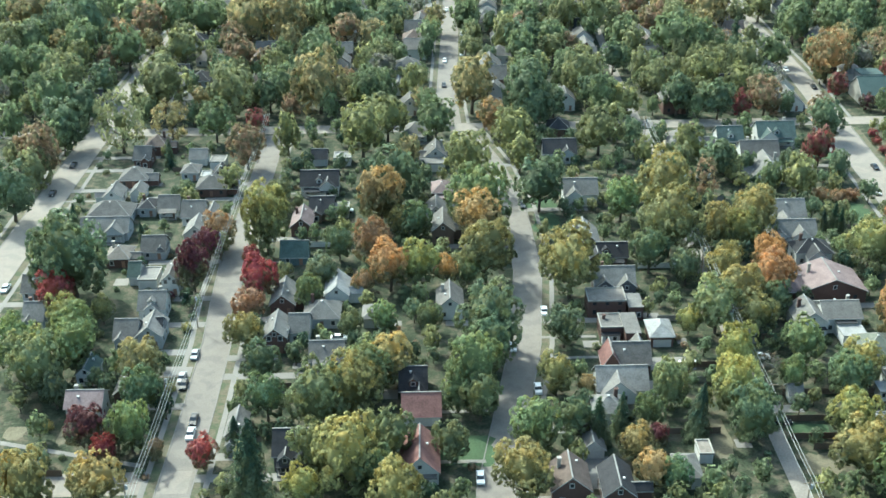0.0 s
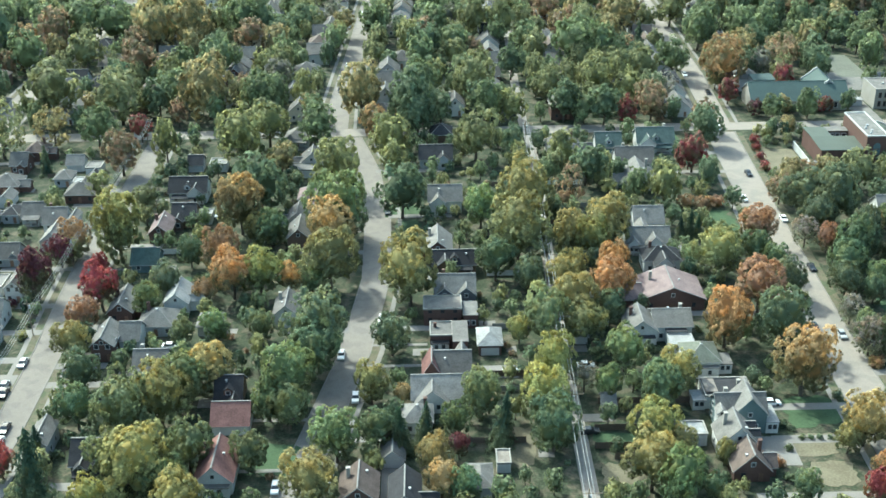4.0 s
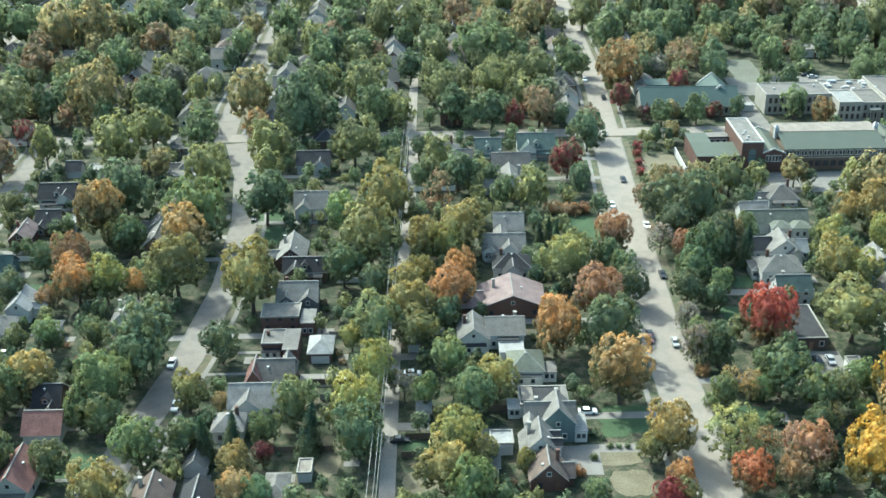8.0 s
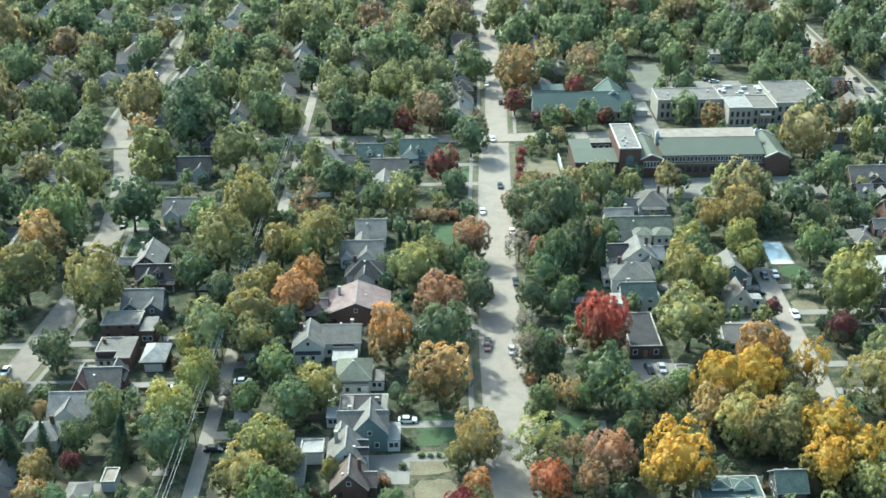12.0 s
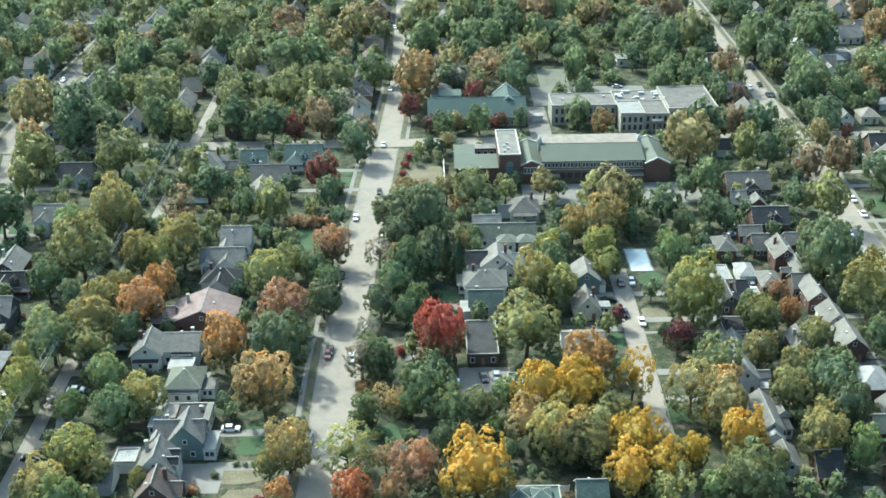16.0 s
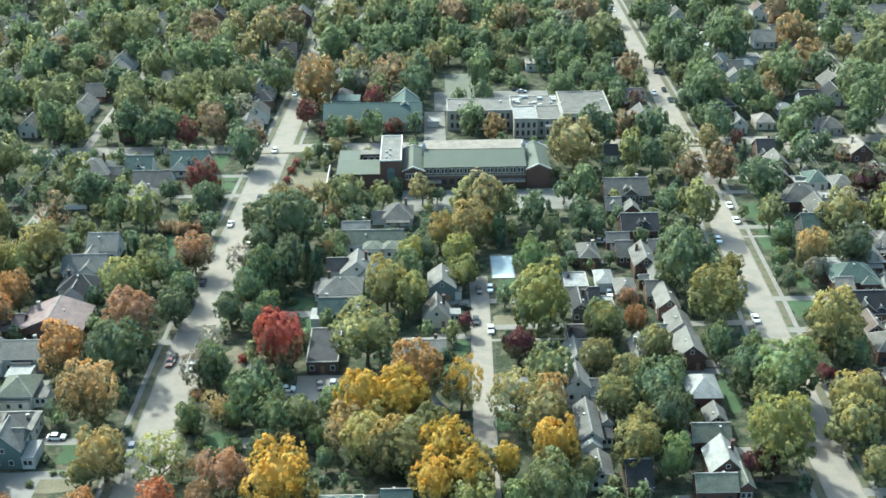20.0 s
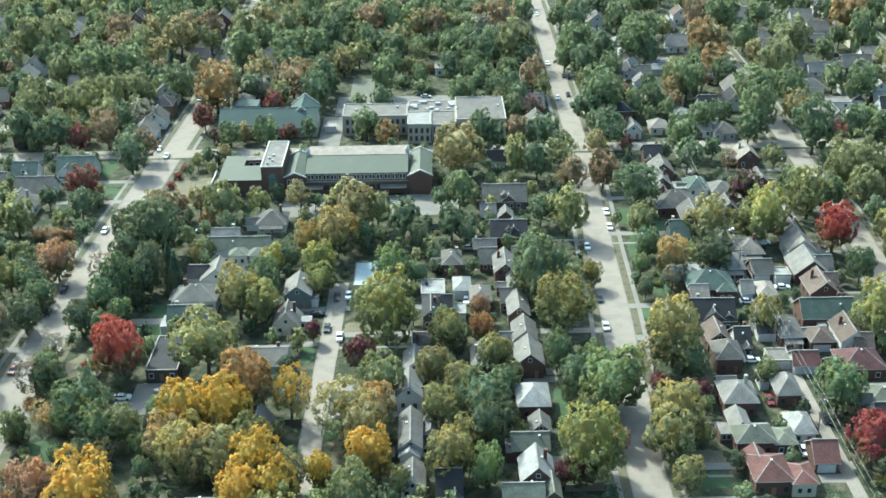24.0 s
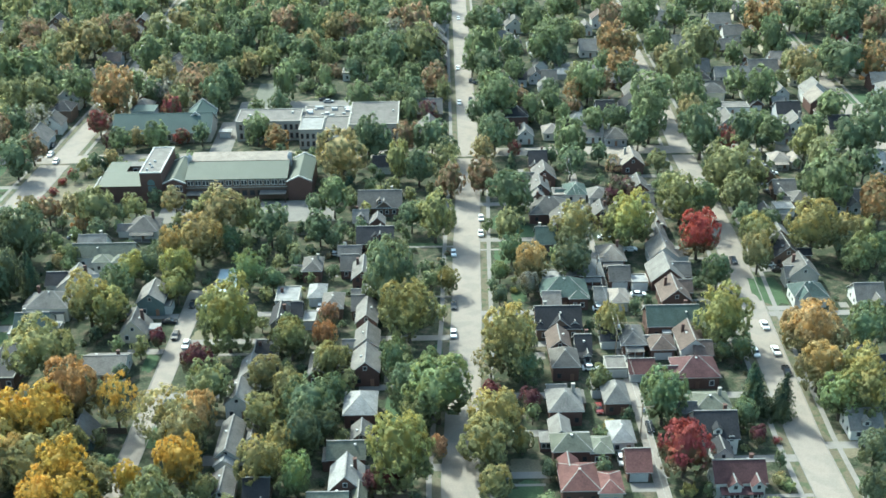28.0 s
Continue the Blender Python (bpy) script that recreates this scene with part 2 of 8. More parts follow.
def cone_mesh(name, leaves, leaf, seed):
    """A conifer: whorls of drooping boughs with sprays of needles, shorter towards the top, round a dark tapering mass."""
    rng = np.random.default_rng(seed)
    tiers = 15
    tier = rng.choice(tiers, leaves, p=(tiers - np.arange(tiers)) / (tiers * (tiers + 1) / 2))
    up = (tier + 0.3 * rng.random(leaves)) / tiers
    bough = rng.integers(0, 8, leaves)
    turn = bough * math.tau / 8 + tier * 0.9 + rng.normal(scale=0.13, size=leaves)
    long = (1.02 - up) ** 0.85 * (0.72 + 0.4 * np.random.default_rng(seed + 7).random((tiers, 8))[tier, bough])
    out = long * rng.uniform(0.25, 1.05, leaves) ** 0.7
    p = np.stack([out * np.cos(turn), out * np.sin(turn), -0.95 + 1.9 * up - 0.16 * out + rng.normal(scale=0.022, size=leaves)], 1)
    nrm = np.stack([np.cos(turn) * 0.7, np.sin(turn) * 0.7, np.full(leaves, 0.75)], 1) + rng.normal(scale=0.35, size=(leaves, 3))
    nrm /= np.linalg.norm(nrm, axis=1)[:, None]
    a = np.cross(nrm, rng.normal(size=(leaves, 3)))
    a /= np.linalg.norm(a, axis=1)[:, None]
    b = np.cross(nrm, a)
    s = (leaf * rng.uniform(0.6, 1.4, leaves))[:, None]
    blades = np.stack([p - a * s * 0.5, p + a * s * 0.5, p + b * s * 1.3], 1).reshape(-1, 3)
    verts, faces = blades.tolist(), np.arange(3 * leaves).reshape(-1, 3).tolist()
    o = len(verts)
    for j in range(6):
        verts += [(0.5 * (1 - j / 5.3) * math.cos(i * math.tau / 8), 0.5 * (1 - j / 5.3) * math.sin(i * math.tau / 8), -0.92 + 0.35 * j) for i in range(8)]
    faces += [[o + 8 * j + i, o + 8 * j + (i + 1) % 8, o + 8 * j + 8 + (i + 1) % 8, o + 8 * j + 8 + i] for j in range(5) for i in range(8)]
    me = bpy.data.meshes.new(name)
    me.from_pydata(verts, [], faces)
    me.materials.append(LEAF)
    me.update()
    return me


def crown_set(leaves, leaf, fine, core, each):
    kinds = {"round": [], "tall": [], "cone": [], "thin": [], "shrub": []}
    sprays = leaves // each
    for i in range(7):
        kinds["round"].append(dome_mesh("crown", sprays, leaves, leaf, 10 + i, fine, 0.12, core))
    for i in range(3):
        kinds["tall"].append(dome_mesh("crown", sprays, leaves, leaf, 20 + i, fine, 0.35, core))
    for i in range(2):
        kinds["cone"].append(cone_mesh("crown", leaves // 2, leaf * 1.25, 30 + i))
    for i in range(2):
        kinds["thin"].append(dome_mesh("crown", sprays // 2, int(leaves * 0.6), leaf * 0.85, 40 + i, 1, 0.2, 0.35))
    for i in range(2):
        kinds["shrub"].append(dome_mesh("crown", 60, leaves // 4 + 60, leaf * 1.7, 50 + i, 1 if fine < 3 else 2, 0.0))
    return kinds


CROWNS = {"near": crown_set(8600, 0.051, 3, 0.68, 14), "mid": crown_set(2600, 0.088, 2, 0.7, 11), "far": crown_set(1250, 0.125, 2, 0.72, 9), "low": crown_set(350, 0.2, 1, 0.74, 6)}
PLACED, BUILT = [], []


def trunk_mesh(seed):
    rng = random.Random(seed)
    s = Shape()
    lean = Vector((rng.uniform(-0.05, 0.05), rng.uniform(-0.05, 0.05), 0))
    s.tube((0, 0, -0.02), Vector((0, 0, 0.45)) + lean, 0.075, 0.055, 8)
    s.tube(Vector((0, 0, 0.45)) + lean, Vector((0, 0, 1.15)) + lean * 2, 0.055, 0.012, 6)
    for i in range(6):
        u, z = i * 1.9 + rng.uniform(-0.3, 0.3), 0.36 + 0.09 * i
        a = Vector((0, 0, z)) + lean
        b = a + Vector((math.cos(u) * 0.55, math.sin(u) * 0.55, rng.uniform(0.25, 0.45)))
        s.tube(a, b, 0.03, 0.01, 5)
    return s.mesh("trunk", BARK)


TRUNKS = [trunk_mesh(i) for i in range(4)]
HUES = {
    "green": (0.207, 0.25, 0.128), "deep": (0.148, 0.193, 0.116), "lime": (0.315, 0.306, 0.132), "olive": (0.27, 0.266, 0.13), "tan": (0.38, 0.3, 0.148),
    "orange": (0.42, 0.26, 0.128), "scarlet": (0.34, 0.092, 0.08), "flame": (0.38, 0.15, 0.085), "red": (0.27, 0.075, 0.08), "plum": (0.115, 0.046, 0.058), "russet": (0.33, 0.215, 0.138), "fir": (0.048, 0.082, 0.056),
    "gold": (0.44, 0.312, 0.075), "bare": (0.25, 0.23, 0.2)}
WORDS = {"green": "green", "deep": "dark green", "lime": "yellow-green", "olive": "olive green", "tan": "ochre yellow", "orange": "orange", "scarlet": "bright scarlet", "flame": "orange-red", "red": "crimson red",
         "plum": "dark purple", "russet": "russet brown", "fir": "blue-green", "gold": "golden yellow", "bare": "grey, nearly bare"}


def tree(x, y, zc, r, rz, hue, kind="round"):
    """A tree at x, y: the middle of its crown at height zc, of radius r and half height rz."""
    pick = random.Random(round(x * 31 + y * 17))
    level = CROWNS["near"][kind]
    PLACED.append((x, y, r))
    if kind == "shrub":
        base = thing("shrub", Matrix.Translation((x, y, 0)), f"rounded {WORDS[hue]} shrub growing on the lawn", "shrub")
    elif kind == "cone":
        base = thing("conifer_tree", Matrix.Translation((x, y, 0)), f"tall pointed {WORDS[hue]} conifer beside the houses", "tree")
    else:
        size = "large" if r > 5.2 else "small" if r < 3 else "full"
        base = thing("tree", Matrix.Translation((x, y, 0)), f"{size} deciduous tree with {WORDS[hue]} autumn leaves", "tree")
    if kind != "shrub":
        t = part("trunk", pick.choice(TRUNKS), base)
        t.scale, t.rotation_euler = (r * 0.9, r * 0.9, zc), (0, 0, pick.uniform(0, 6.28))
    c = part("crown", pick.choice(level), base)
    c.location, c.scale, c.rotation_euler = (0, 0, zc * 0.98), (r * pick.uniform(0.88, 1.14), r * pick.uniform(0.88, 1.14), rz * pick.uniform(0.96, 1.1)), (pick.uniform(-0.14, 0.14), pick.uniform(-0.14, 0.14), pick.uniform(0, 6.28))
    k = pick.uniform(0.86, 1.14)
    c.color = (HUES[hue][0] * k, HUES[hue][1] * k * pick.uniform(0.92, 1.08), HUES[hue][2] * k, 1)
    return base


WOOD = {"v": [], "f": [], "m": [], "n": 0}
WOOD_HUES = list(HUES)


def grove(x, y, zc, r, rz, hue, kind="round", level="far"):
    """One more tree of the joined woods: leaves and trunk go into a common mesh."""
    pick = random.Random(round(x * 31 + y * 17))
    PLACED.append((x, y, r))
    me = pick.choice(CROWNS["mid" if level == "far" and r > 7 and y < 480 else level][kind])
    v = np.empty(len(me.vertices) * 3)
    me.vertices.foreach_get("co", v)
    m = Matrix.Translation((x, y, zc)) @ Matrix.Rotation(pick.uniform(0, 6.28), 4, "Z") @ Matrix.Diagonal((r * pick.uniform(0.85, 1.15), r * pick.uniform(0.85, 1.15), rz * pick.uniform(0.88, 1.12), 1))
    a = np.array(m)
    v = v.reshape(-1, 3) @ a[:3, :3].T + a[:3, 3]
    loops, starts = np.empty(len(me.loops), int), np.empty(len(me.polygons), int)
    me.loops.foreach_get("vertex_index", loops)
    me.polygons.foreach_get("loop_start", starts)
    WOOD["v"].append(v)
    WOOD["f"].append((loops + WOOD["n"], np.diff(np.r_[starts, len(loops)])))
    WOOD["m"].append(np.full(len(starts), WOOD_HUES.index(hue)))
    WOOD["n"] += len(v)
    if kind != "shrub":
        me = TRUNKS[0]
        v = np.empty(len(me.vertices) * 3)
        me.vertices.foreach_get("co", v)
        loops, starts = np.empty(len(me.loops), int), np.empty(len(me.polygons), int)
        me.loops.foreach_get("vertex_index", loops)
        me.polygons.foreach_get("loop_start", starts)
        WOOD["v"].append(v.reshape(-1, 3) * (r * 0.9, r * 0.9, zc) + (x, y, 0))
        WOOD["f"].append((loops + WOOD["n"], np.diff(np.r_[starts, len(loops)])))
        WOOD["m"].append(np.full(len(starts), len(WOOD_HUES)))
        WOOD["n"] += len(v) // 3


def join_woods(name, label):
    """Makes one mesh of all that grove() gathered."""
    v = np.concatenate(WOOD["v"])
    loops, sizes = np.concatenate([q[0] for q in WOOD["f"]]), np.concatenate([q[1] for q in WOOD["f"]])
    me = bpy.data.meshes.new(name)
    me.vertices.add(len(v))
    me.vertices.foreach_set("co", v.ravel())
    me.loops.add(len(loops))
    me.loops.foreach_set("vertex_index", loops.astype(np.int32))
    me.polygons.add(len(sizes))
    me.polygons.foreach_set("loop_start", np.r_[0, np.cumsum(sizes)[:-1]].astype(np.int32))
    for h in WOOD_HUES:
        me.materials.append(leaf_mat("leaves_" + h, HUES[h]))
    me.materials.append(BARK)
    me.polygons.foreach_set("material_index", np.concatenate(WOOD["m"]).astype(np.int32))
    me.update(calc_edges=True)
    WOOD.update(v=[], f=[], m=[], n=0)
    return tagged(new(name, me), label, "trees", kind="stuff")


# ---- houses ----
def window_frame():
    s = Shape()
    for q in ((-0.6, 0.6, 0.42, 0.56), (-0.62, 0.62, -0.56, -0.44)):
        s.box(q[0], q[1], -0.07, 0.0, q[2], q[3])
    for q in ((-0.6, -0.44), (0.44, 0.6)):
        s.box(q[0], q[1], -0.06, 0.0, -0.44, 0.42)
    return s


WINDOW, DIM_WINDOW = window_frame().mesh("window", TRIM), window_frame().mesh("window", WALLS["umber"])
PANE = Shape().box(-0.44, 0.44, -0.035, 0.0, -0.44, 0.42).mesh("pane", GLASS)
FAR_WINDOW = [window_frame().box(-0.44, 0.44, -0.035, 0.0, -0.44, 0.42, 1).mesh("window", m, GLASS) for m in (TRIM, WALLS["umber"])]
VENT = Shape().box(-0.2, 0.2, -0.2, 0.2, -0.3, 0.5).box(-0.28, 0.28, -0.28, 0.28, 0.5, 0.58).mesh("roof_vent", TRIM)
DOORMESH = Shape().box(-0.5, 0.5, -0.07, 0.0, 0.0, 2.1).mesh("door", DOOR)


def window(parent, x, y, z, w, h, turn=0, dim=0):
    at = pose(x, y, z, 0, 0, turn) @ Matrix.Diagonal((w, 1.4, h, 1))
    if parent.matrix_basis.translation.y > 290:
        return part("window", FAR_WINDOW[dim], parent, at=at)
    ob = part("window", DIM_WINDOW if dim else WINDOW, parent, at=at)
    part("pane", PANE, ob)
    return ob


def gable_roof(w, d, h, rise, over=0.45, thick=0.22):
    """Two sloping slabs that meet in a ridge along y."""
    s = Shape()
    k = rise / (w / 2)
    a, b = w / 2 + over, d / 2 + over
    z = h - over * k
    s.solid([(-a, -b, z + thick), (0, -b, h + rise + thick), (0, b, h + rise + thick), (-a, b, z + thick)], thick)
    s.solid([(0, -b, h + rise + thick), (a, -b, z + thick), (a, b, z + thick), (0, b, h + rise + thick)], thick)
    s.box(-0.16, 0.16, -b, b, h + rise + thick - 0.08, h + rise + thick + 0.07, 2)
    return s


def hip_roof(w, d, h, rise, over=0.5, thick=0.2):
    s = Shape()
    a, b = w / 2 + over, d / 2 + over
    m = min(a, b)
    e, t = max(a - m, 0.05), max(b - m, 0.05)
    low = [(-a, -b, h), (a, -b, h), (a, b, h), (-a, b, h)]
    up = [(x, y, z + thick) for x, y, z in low]
    top = [(-e, -t, h + rise), (e, -t, h + rise), (e, t, h + rise), (-e, t, h + rise)]
    s.face(*low[::-1])
    for i in range(4):
        j = (i + 1) % 4
        s.face(low[i], low[j], up[j], up[i], m=1)
        p, q, u, v = (Vector(k) for k in (up[i], up[j], top[j], top[i]))
        e, k = (q - p) * (0.22 / (q - p).length), (u - v) * min(0.22 / (u - v).length, 0.4)
        s.face(p, p + e, v + k, v, m=2)
        s.face(p + e, q - e, u - k, v + k)
        s.face(q - e, q, u, u - k, m=2)
    s.face(*top)
    return s


def gable_walls(w, d, h, rise):
    s = Shape()
    a, b = w / 2, d / 2
    s.face((-a, -b, -0.3), (a, -b, -0.3), (a, -b, h), (0, -b, h + rise), (-a, -b, h))
    s.face((a, b, -0.3), (-a, b, -0.3), (-a, b, h), (0, b, h + rise), (a, b, h))
    s.face((a, -b, -0.3), (a, b, -0.3), (a, b, h), (a, -b, h))
    s.face((-a, b, -0.3), (-a, -b, -0.3), (-a, -b, h), (-a, b, h))
    return s


def house(x, y, w, d, h, roof="y", tiles="grey", wall="white", turn=0.0, rise=None, chimney=0, porch=0, dormer=0, garage=0, few=0, wing=0):
    """A house with its middle at x, y; walls h high. roof: y or x for the ridge's direction, h hipped, f flat."""
    storeys = "two-storey" if h > 4.6 else "one-storey"
    shape = {"y": "gabled", "x": "gabled", "h": "hipped", "f": "flat"}[roof]
    paint = {"brick": "red brick", "stone": "pale stone", "dark": "dark painted", "teal": "blue-green"}.get(wall, wall)
    tint = {"light": "pale grey", "dark": "dark grey", "pink": "faded pink", "white": "white"}.get(tiles, tiles)
    if garage:
        ob = thing("garage", pose(x, y, 0, 0, 0, turn), f"detached {paint} garage with a {tint} {shape} roof", "garage")
    else:
        ob = thing("house", pose(x, y, 0, 0, 0, turn), f"{storeys} {paint} house with a {tint} {shape} roof", "house")
    swap = roof == "x"
    rw, rd = (d, w) if swap else (w, d)
    BUILT.append((x, y, w / 2 + 0.6, d / 2 + 0.6))
    at = pose(0, 0, 0, 0, 0, 90) if swap else None
    rise = rise or (min(0.42 * rw, 4.6) if roof != "h" else 0.4 * min(w, d))
    if roof in "xy":
        part("wall", gable_walls(rw, rd, h, rise), ob, at=at, material=WALLS[wall])
        part("roof", gable_roof(rw, rd, h, rise), ob, at=at, material=(ROOFS[tiles], TRIM, CAPS))
    elif roof == "h":
        part("wall", Shape().box(-w / 2, w / 2, -d / 2, d / 2, -0.3, h + 0.1), ob, material=WALLS[wall])
        part("roof", hip_roof(w, d, h, rise), ob, material=(ROOFS[tiles], TRIM, CAPS))
    else:
        part("wall", Shape().box(-w / 2, w / 2, -d / 2, d / 2, -0.3, h), ob, material=WALLS[wall])
        s = Shape().box(-w / 2 - 0.15, w / 2 + 0.15, -d / 2 - 0.15, d / 2 + 0.15, h + 0.004, h + 0.18)
        part("roof", s, ob, material=ROOFS[tiles])
        rim = Shape()
        for q in ((-w / 2 - 0.15, w / 2 + 0.15, -d / 2 - 0.15, -d / 2 + 0.15), (-w / 2 - 0.15, w / 2 + 0.15, d / 2 - 0.15, d / 2 + 0.15),
                  (-w / 2 - 0.15, -w / 2 + 0.15, -d / 2 + 0.15, d / 2 - 0.15), (w / 2 - 0.15, w / 2 + 0.15, -d / 2 + 0.15, d / 2 - 0.15)):
            rim.box(*q, h + 0.18, h + 0.5)
        part("parapet", rim, ob, material=WALLS["stone"])
    if garage:
        part("garage_door", Shape().box(-min(w * 0.4, 2.4), min(w * 0.4, 2.4), -d / 2 - 0.06, -d / 2, 0, 2.2), ob, "panelled overhead door", material=TRIM)
        return ob
    pick = random.Random(round(x * 13 + y * 7))
    n, dim = 2 if w < 8 or few else 3, wall in ("brick", "brown", "dark") and pick.random() < 0.7
    for level in range(1 if few else 2 if h > 4.6 else 1):
        zc = 1.75 + 2.8 * level
        for i in range(n):
            wx = (i - (n - 1) / 2) * w / n
            if level == 0 and i == n // 2:
                part("door", DOORMESH, ob, at=pose(wx, -d / 2, 0.15))
            else:
                window(ob, wx, -d / 2, zc, 1.1, 1.5, 0, dim)
        for side in (-1, 1):
            for j in (-1, 1) if y < 300 else (0,) if y < 425 else ():
                window(ob, side * w / 2, j * d / 5, zc, 1.0, 1.4, 90 * side, dim)
    if roof == "y":
        window(ob, 0, -d / 2, h + rise * 0.35, 0.9, 1.1)
    if wing:
        ww, wd = (w * 0.42, d * 0.5 + 1.6) if roof == "x" else (w * 0.4, d * 0.45)
        wr, wh = ww * 0.42, h if roof == "x" else h * 0.8
        if roof == "x":
            spot = pose(wing * w * 0.22, -d / 2 - 1.6 + wd / 2, 0)
        else:
            spot = pose(wing * (w / 2 + wd / 2 - 0.6), -d * 0.1, 0, 0, 0, 90)
        part("wall", gable_walls(ww, wd, wh, wr), ob, at=spot, material=WALLS[wall])
        part("roof", gable_roof(ww, wd, wh, wr, 0.35), ob, at=spot @ Matrix.Translation((0, 0, 0.02)), material=(ROOFS[tiles], TRIM, CAPS))
        if roof == "x":
            window(ob, wing * w * 0.22, -d / 2 - 1.6, 1.75, 1.3, 1.5)
    if chimney:
        cx = pick.choice((-0.28, 0.28)) * w
        zt = h + (rise if roof != "f" else 0.6) + 0.7
        s = Shape().box(cx - 0.4, cx + 0.4, d * 0.15 - 0.35, d * 0.15 + 0.35, h - 0.5, zt).box(cx - 0.48, cx + 0.48, d * 0.15 - 0.43, d * 0.15 + 0.43, zt, zt + 0.15)
        part("chimney", s, ob, material=WALLS["brick" if pick.random() < 0.6 else "stone"])
    if roof != "f" and y < 400:
        k = pick.uniform(0.25, 0.45) * pick.choice((-1, 1))
        vx, vy = (pick.uniform(-0.3, 0.3) * w, k * d / 2) if roof == "x" else (k * w / 2, pick.uniform(-0.3, 0.3) * d) if roof == "y" else (0.0, -0.06 * d)
        vz = h + rise * (1 - abs(k if roof != "h" else 0.2))
        part("roof_vent", VENT, ob, at=pose(vx, vy, vz))
    if porch:
        s = Shape().solid([(-w * 0.42, -d / 2 - 2.2, 2.6), (w * 0.42, -d / 2 - 2.2, 2.6), (w * 0.42, -d / 2 - 0.01, 3.2), (-w * 0.42, -d / 2 - 0.01, 3.2)], 0.18)
        part("porch_roof", s, ob, material=ROOFS[tiles])
        part("porch_floor", Shape().box(-w * 0.4, w * 0.4, -d / 2 - 2.1, -d / 2 - 0.01, -0.1, 0.35), ob, material=CONCRETE)
        for i in range(3):
            cx = (i - 1) * w * 0.38
            part("post", Shape().box(cx - 0.12, cx + 0.12, -d / 2 - 2.05, -d / 2 - 1.81, 0.35, 2.45), ob, material=TRIM)
    if dormer:
        if roof == "x":
            s = Shape()
            z0 = h + rise * 0.15
            for v in ((-1.0, 1.0),):
                s.face((v[0], -d / 2 + 0.6, z0), (v[1], -d / 2 + 0.6, z0), (v[1], -d / 2 + 0.6, z0 + 1.3), (0, -d / 2 + 0.6, z0 + 2.1), (v[0], -d / 2 + 0.6, z0 + 1.3))
                s.face((v[1], -d / 2 + 0.6, z0), (v[1], -d / 2 + 3.6, z0), (v[1], -d / 2 + 3.6, z0 + 1.3), (v[1], -d / 2 + 0.6, z0 + 1.3))
                s.face((v[0], -d / 2 + 3.6, z0), (v[0], -d / 2 + 0.6, z0), (v[0], -d / 2 + 0.6, z0 + 1.3), (v[0], -d / 2 + 3.6, z0 + 1.3))
            dm = part("dormer", s, ob, material=WALLS[wall])
            r = Shape()
            r.solid([(-1.25, -d / 2 + 0.4, z0 + 1.2), (0, -d / 2 + 0.4, z0 + 2.25), (0, -d / 2 + 3.7, z0 + 2.25), (-1.25, -d / 2 + 3.7, z0 + 1.2)], 0.14)
            r.solid([(0, -d / 2 + 0.4, z0 + 2.25), (1.25, -d / 2 + 0.4, z0 + 1.2), (1.25, -d / 2 + 3.7, z0 + 1.2), (0, -d / 2 + 3.7, z0 + 2.25)], 0.14)
            part("dormer_roof", r, dm, material=ROOFS[tiles])
            window(ob, 0, -d / 2 + 0.6, z0 + 0.75, 1.0, 1.1)
    return ob


def extra(ob, dx, dy, w, d, h, roof, tiles, wall, rise=None):
    """One more volume on a house: its own walls and roof, dx and dy from the house's middle."""
    swap = roof == "x"
    rw, rd = (d, w) if swap else (w, d)
    at = pose(dx, dy, 0, 0, 0, 90 if swap else 0)
    if roof in "xy":
        rise = rise or 0.42 * rw
        part("wall", gable_walls(rw, rd, h, rise), ob, at=at, material=WALLS[wall])
        part("roof", gable_roof(rw, rd, h, rise, 0.35), ob, at=at, material=(ROOFS[tiles], TRIM, CAPS))
    elif roof == "h":
        part("wall", Shape().box(-w / 2, w / 2, -d / 2, d / 2, -0.3, h + 0.1), ob, at=at, material=WALLS[wall])
        part("roof", hip_roof(w, d, h, 0.32 * min(w, d)), ob, at=at, material=(ROOFS[tiles], TRIM, CAPS))
    else:
        part("wall", Shape().box(-w / 2, w / 2, -d / 2, d / 2, -0.3, h), ob, at=at, material=WALLS[wall])
        part("roof", Shape().box(-w / 2 - 0.15, w / 2 + 0.15, -d / 2 - 0.15, d / 2 + 0.15, h + 0.004, h + 0.25), ob, at=at, material=ROOFS[tiles])
    if w > 2.5:
        window(ob, dx - w * 0.2, dy - d / 2, 1.8, 1.0, 1.4)
        window(ob, dx + w * 0.2, dy - d / 2, 1.8, 1.0, 1.4)
    if roof == "y" and h > 4:
        window(ob, dx, dy - d / 2, h - 0.2, 0.9, 1.2)
    BUILT.append((ob.matrix_basis.translation.x + dx, ob.matrix_basis.translation.y + dy, w / 2 + 0.5, d / 2 + 0.5))


# ---- ground, streets ----
def strip(name, pts, width, z, material, label, category, thick=0.3):
    """A flat band of that width along a line."""
    s = Shape()
    left, right = [], []
    for i, p in enumerate(pts):
        a, b = Vector(pts[max(i - 1, 0)]), Vector(pts[min(i + 1, len(pts) - 1)])
        n = (b - a).normalized()
        n = Vector((-n.y, n.x)) * width / 2
        left.append((p[0] + n.x, p[1] + n.y))
        right.append((p[0] - n.x, p[1] - n.y))
    for i in range(len(pts) - 1):
        s.solid([(*right[i], z), (*right[i + 1], z), (*left[i + 1], z), (*left[i], z)], thick)
    return setting(name, s, material, label, category)


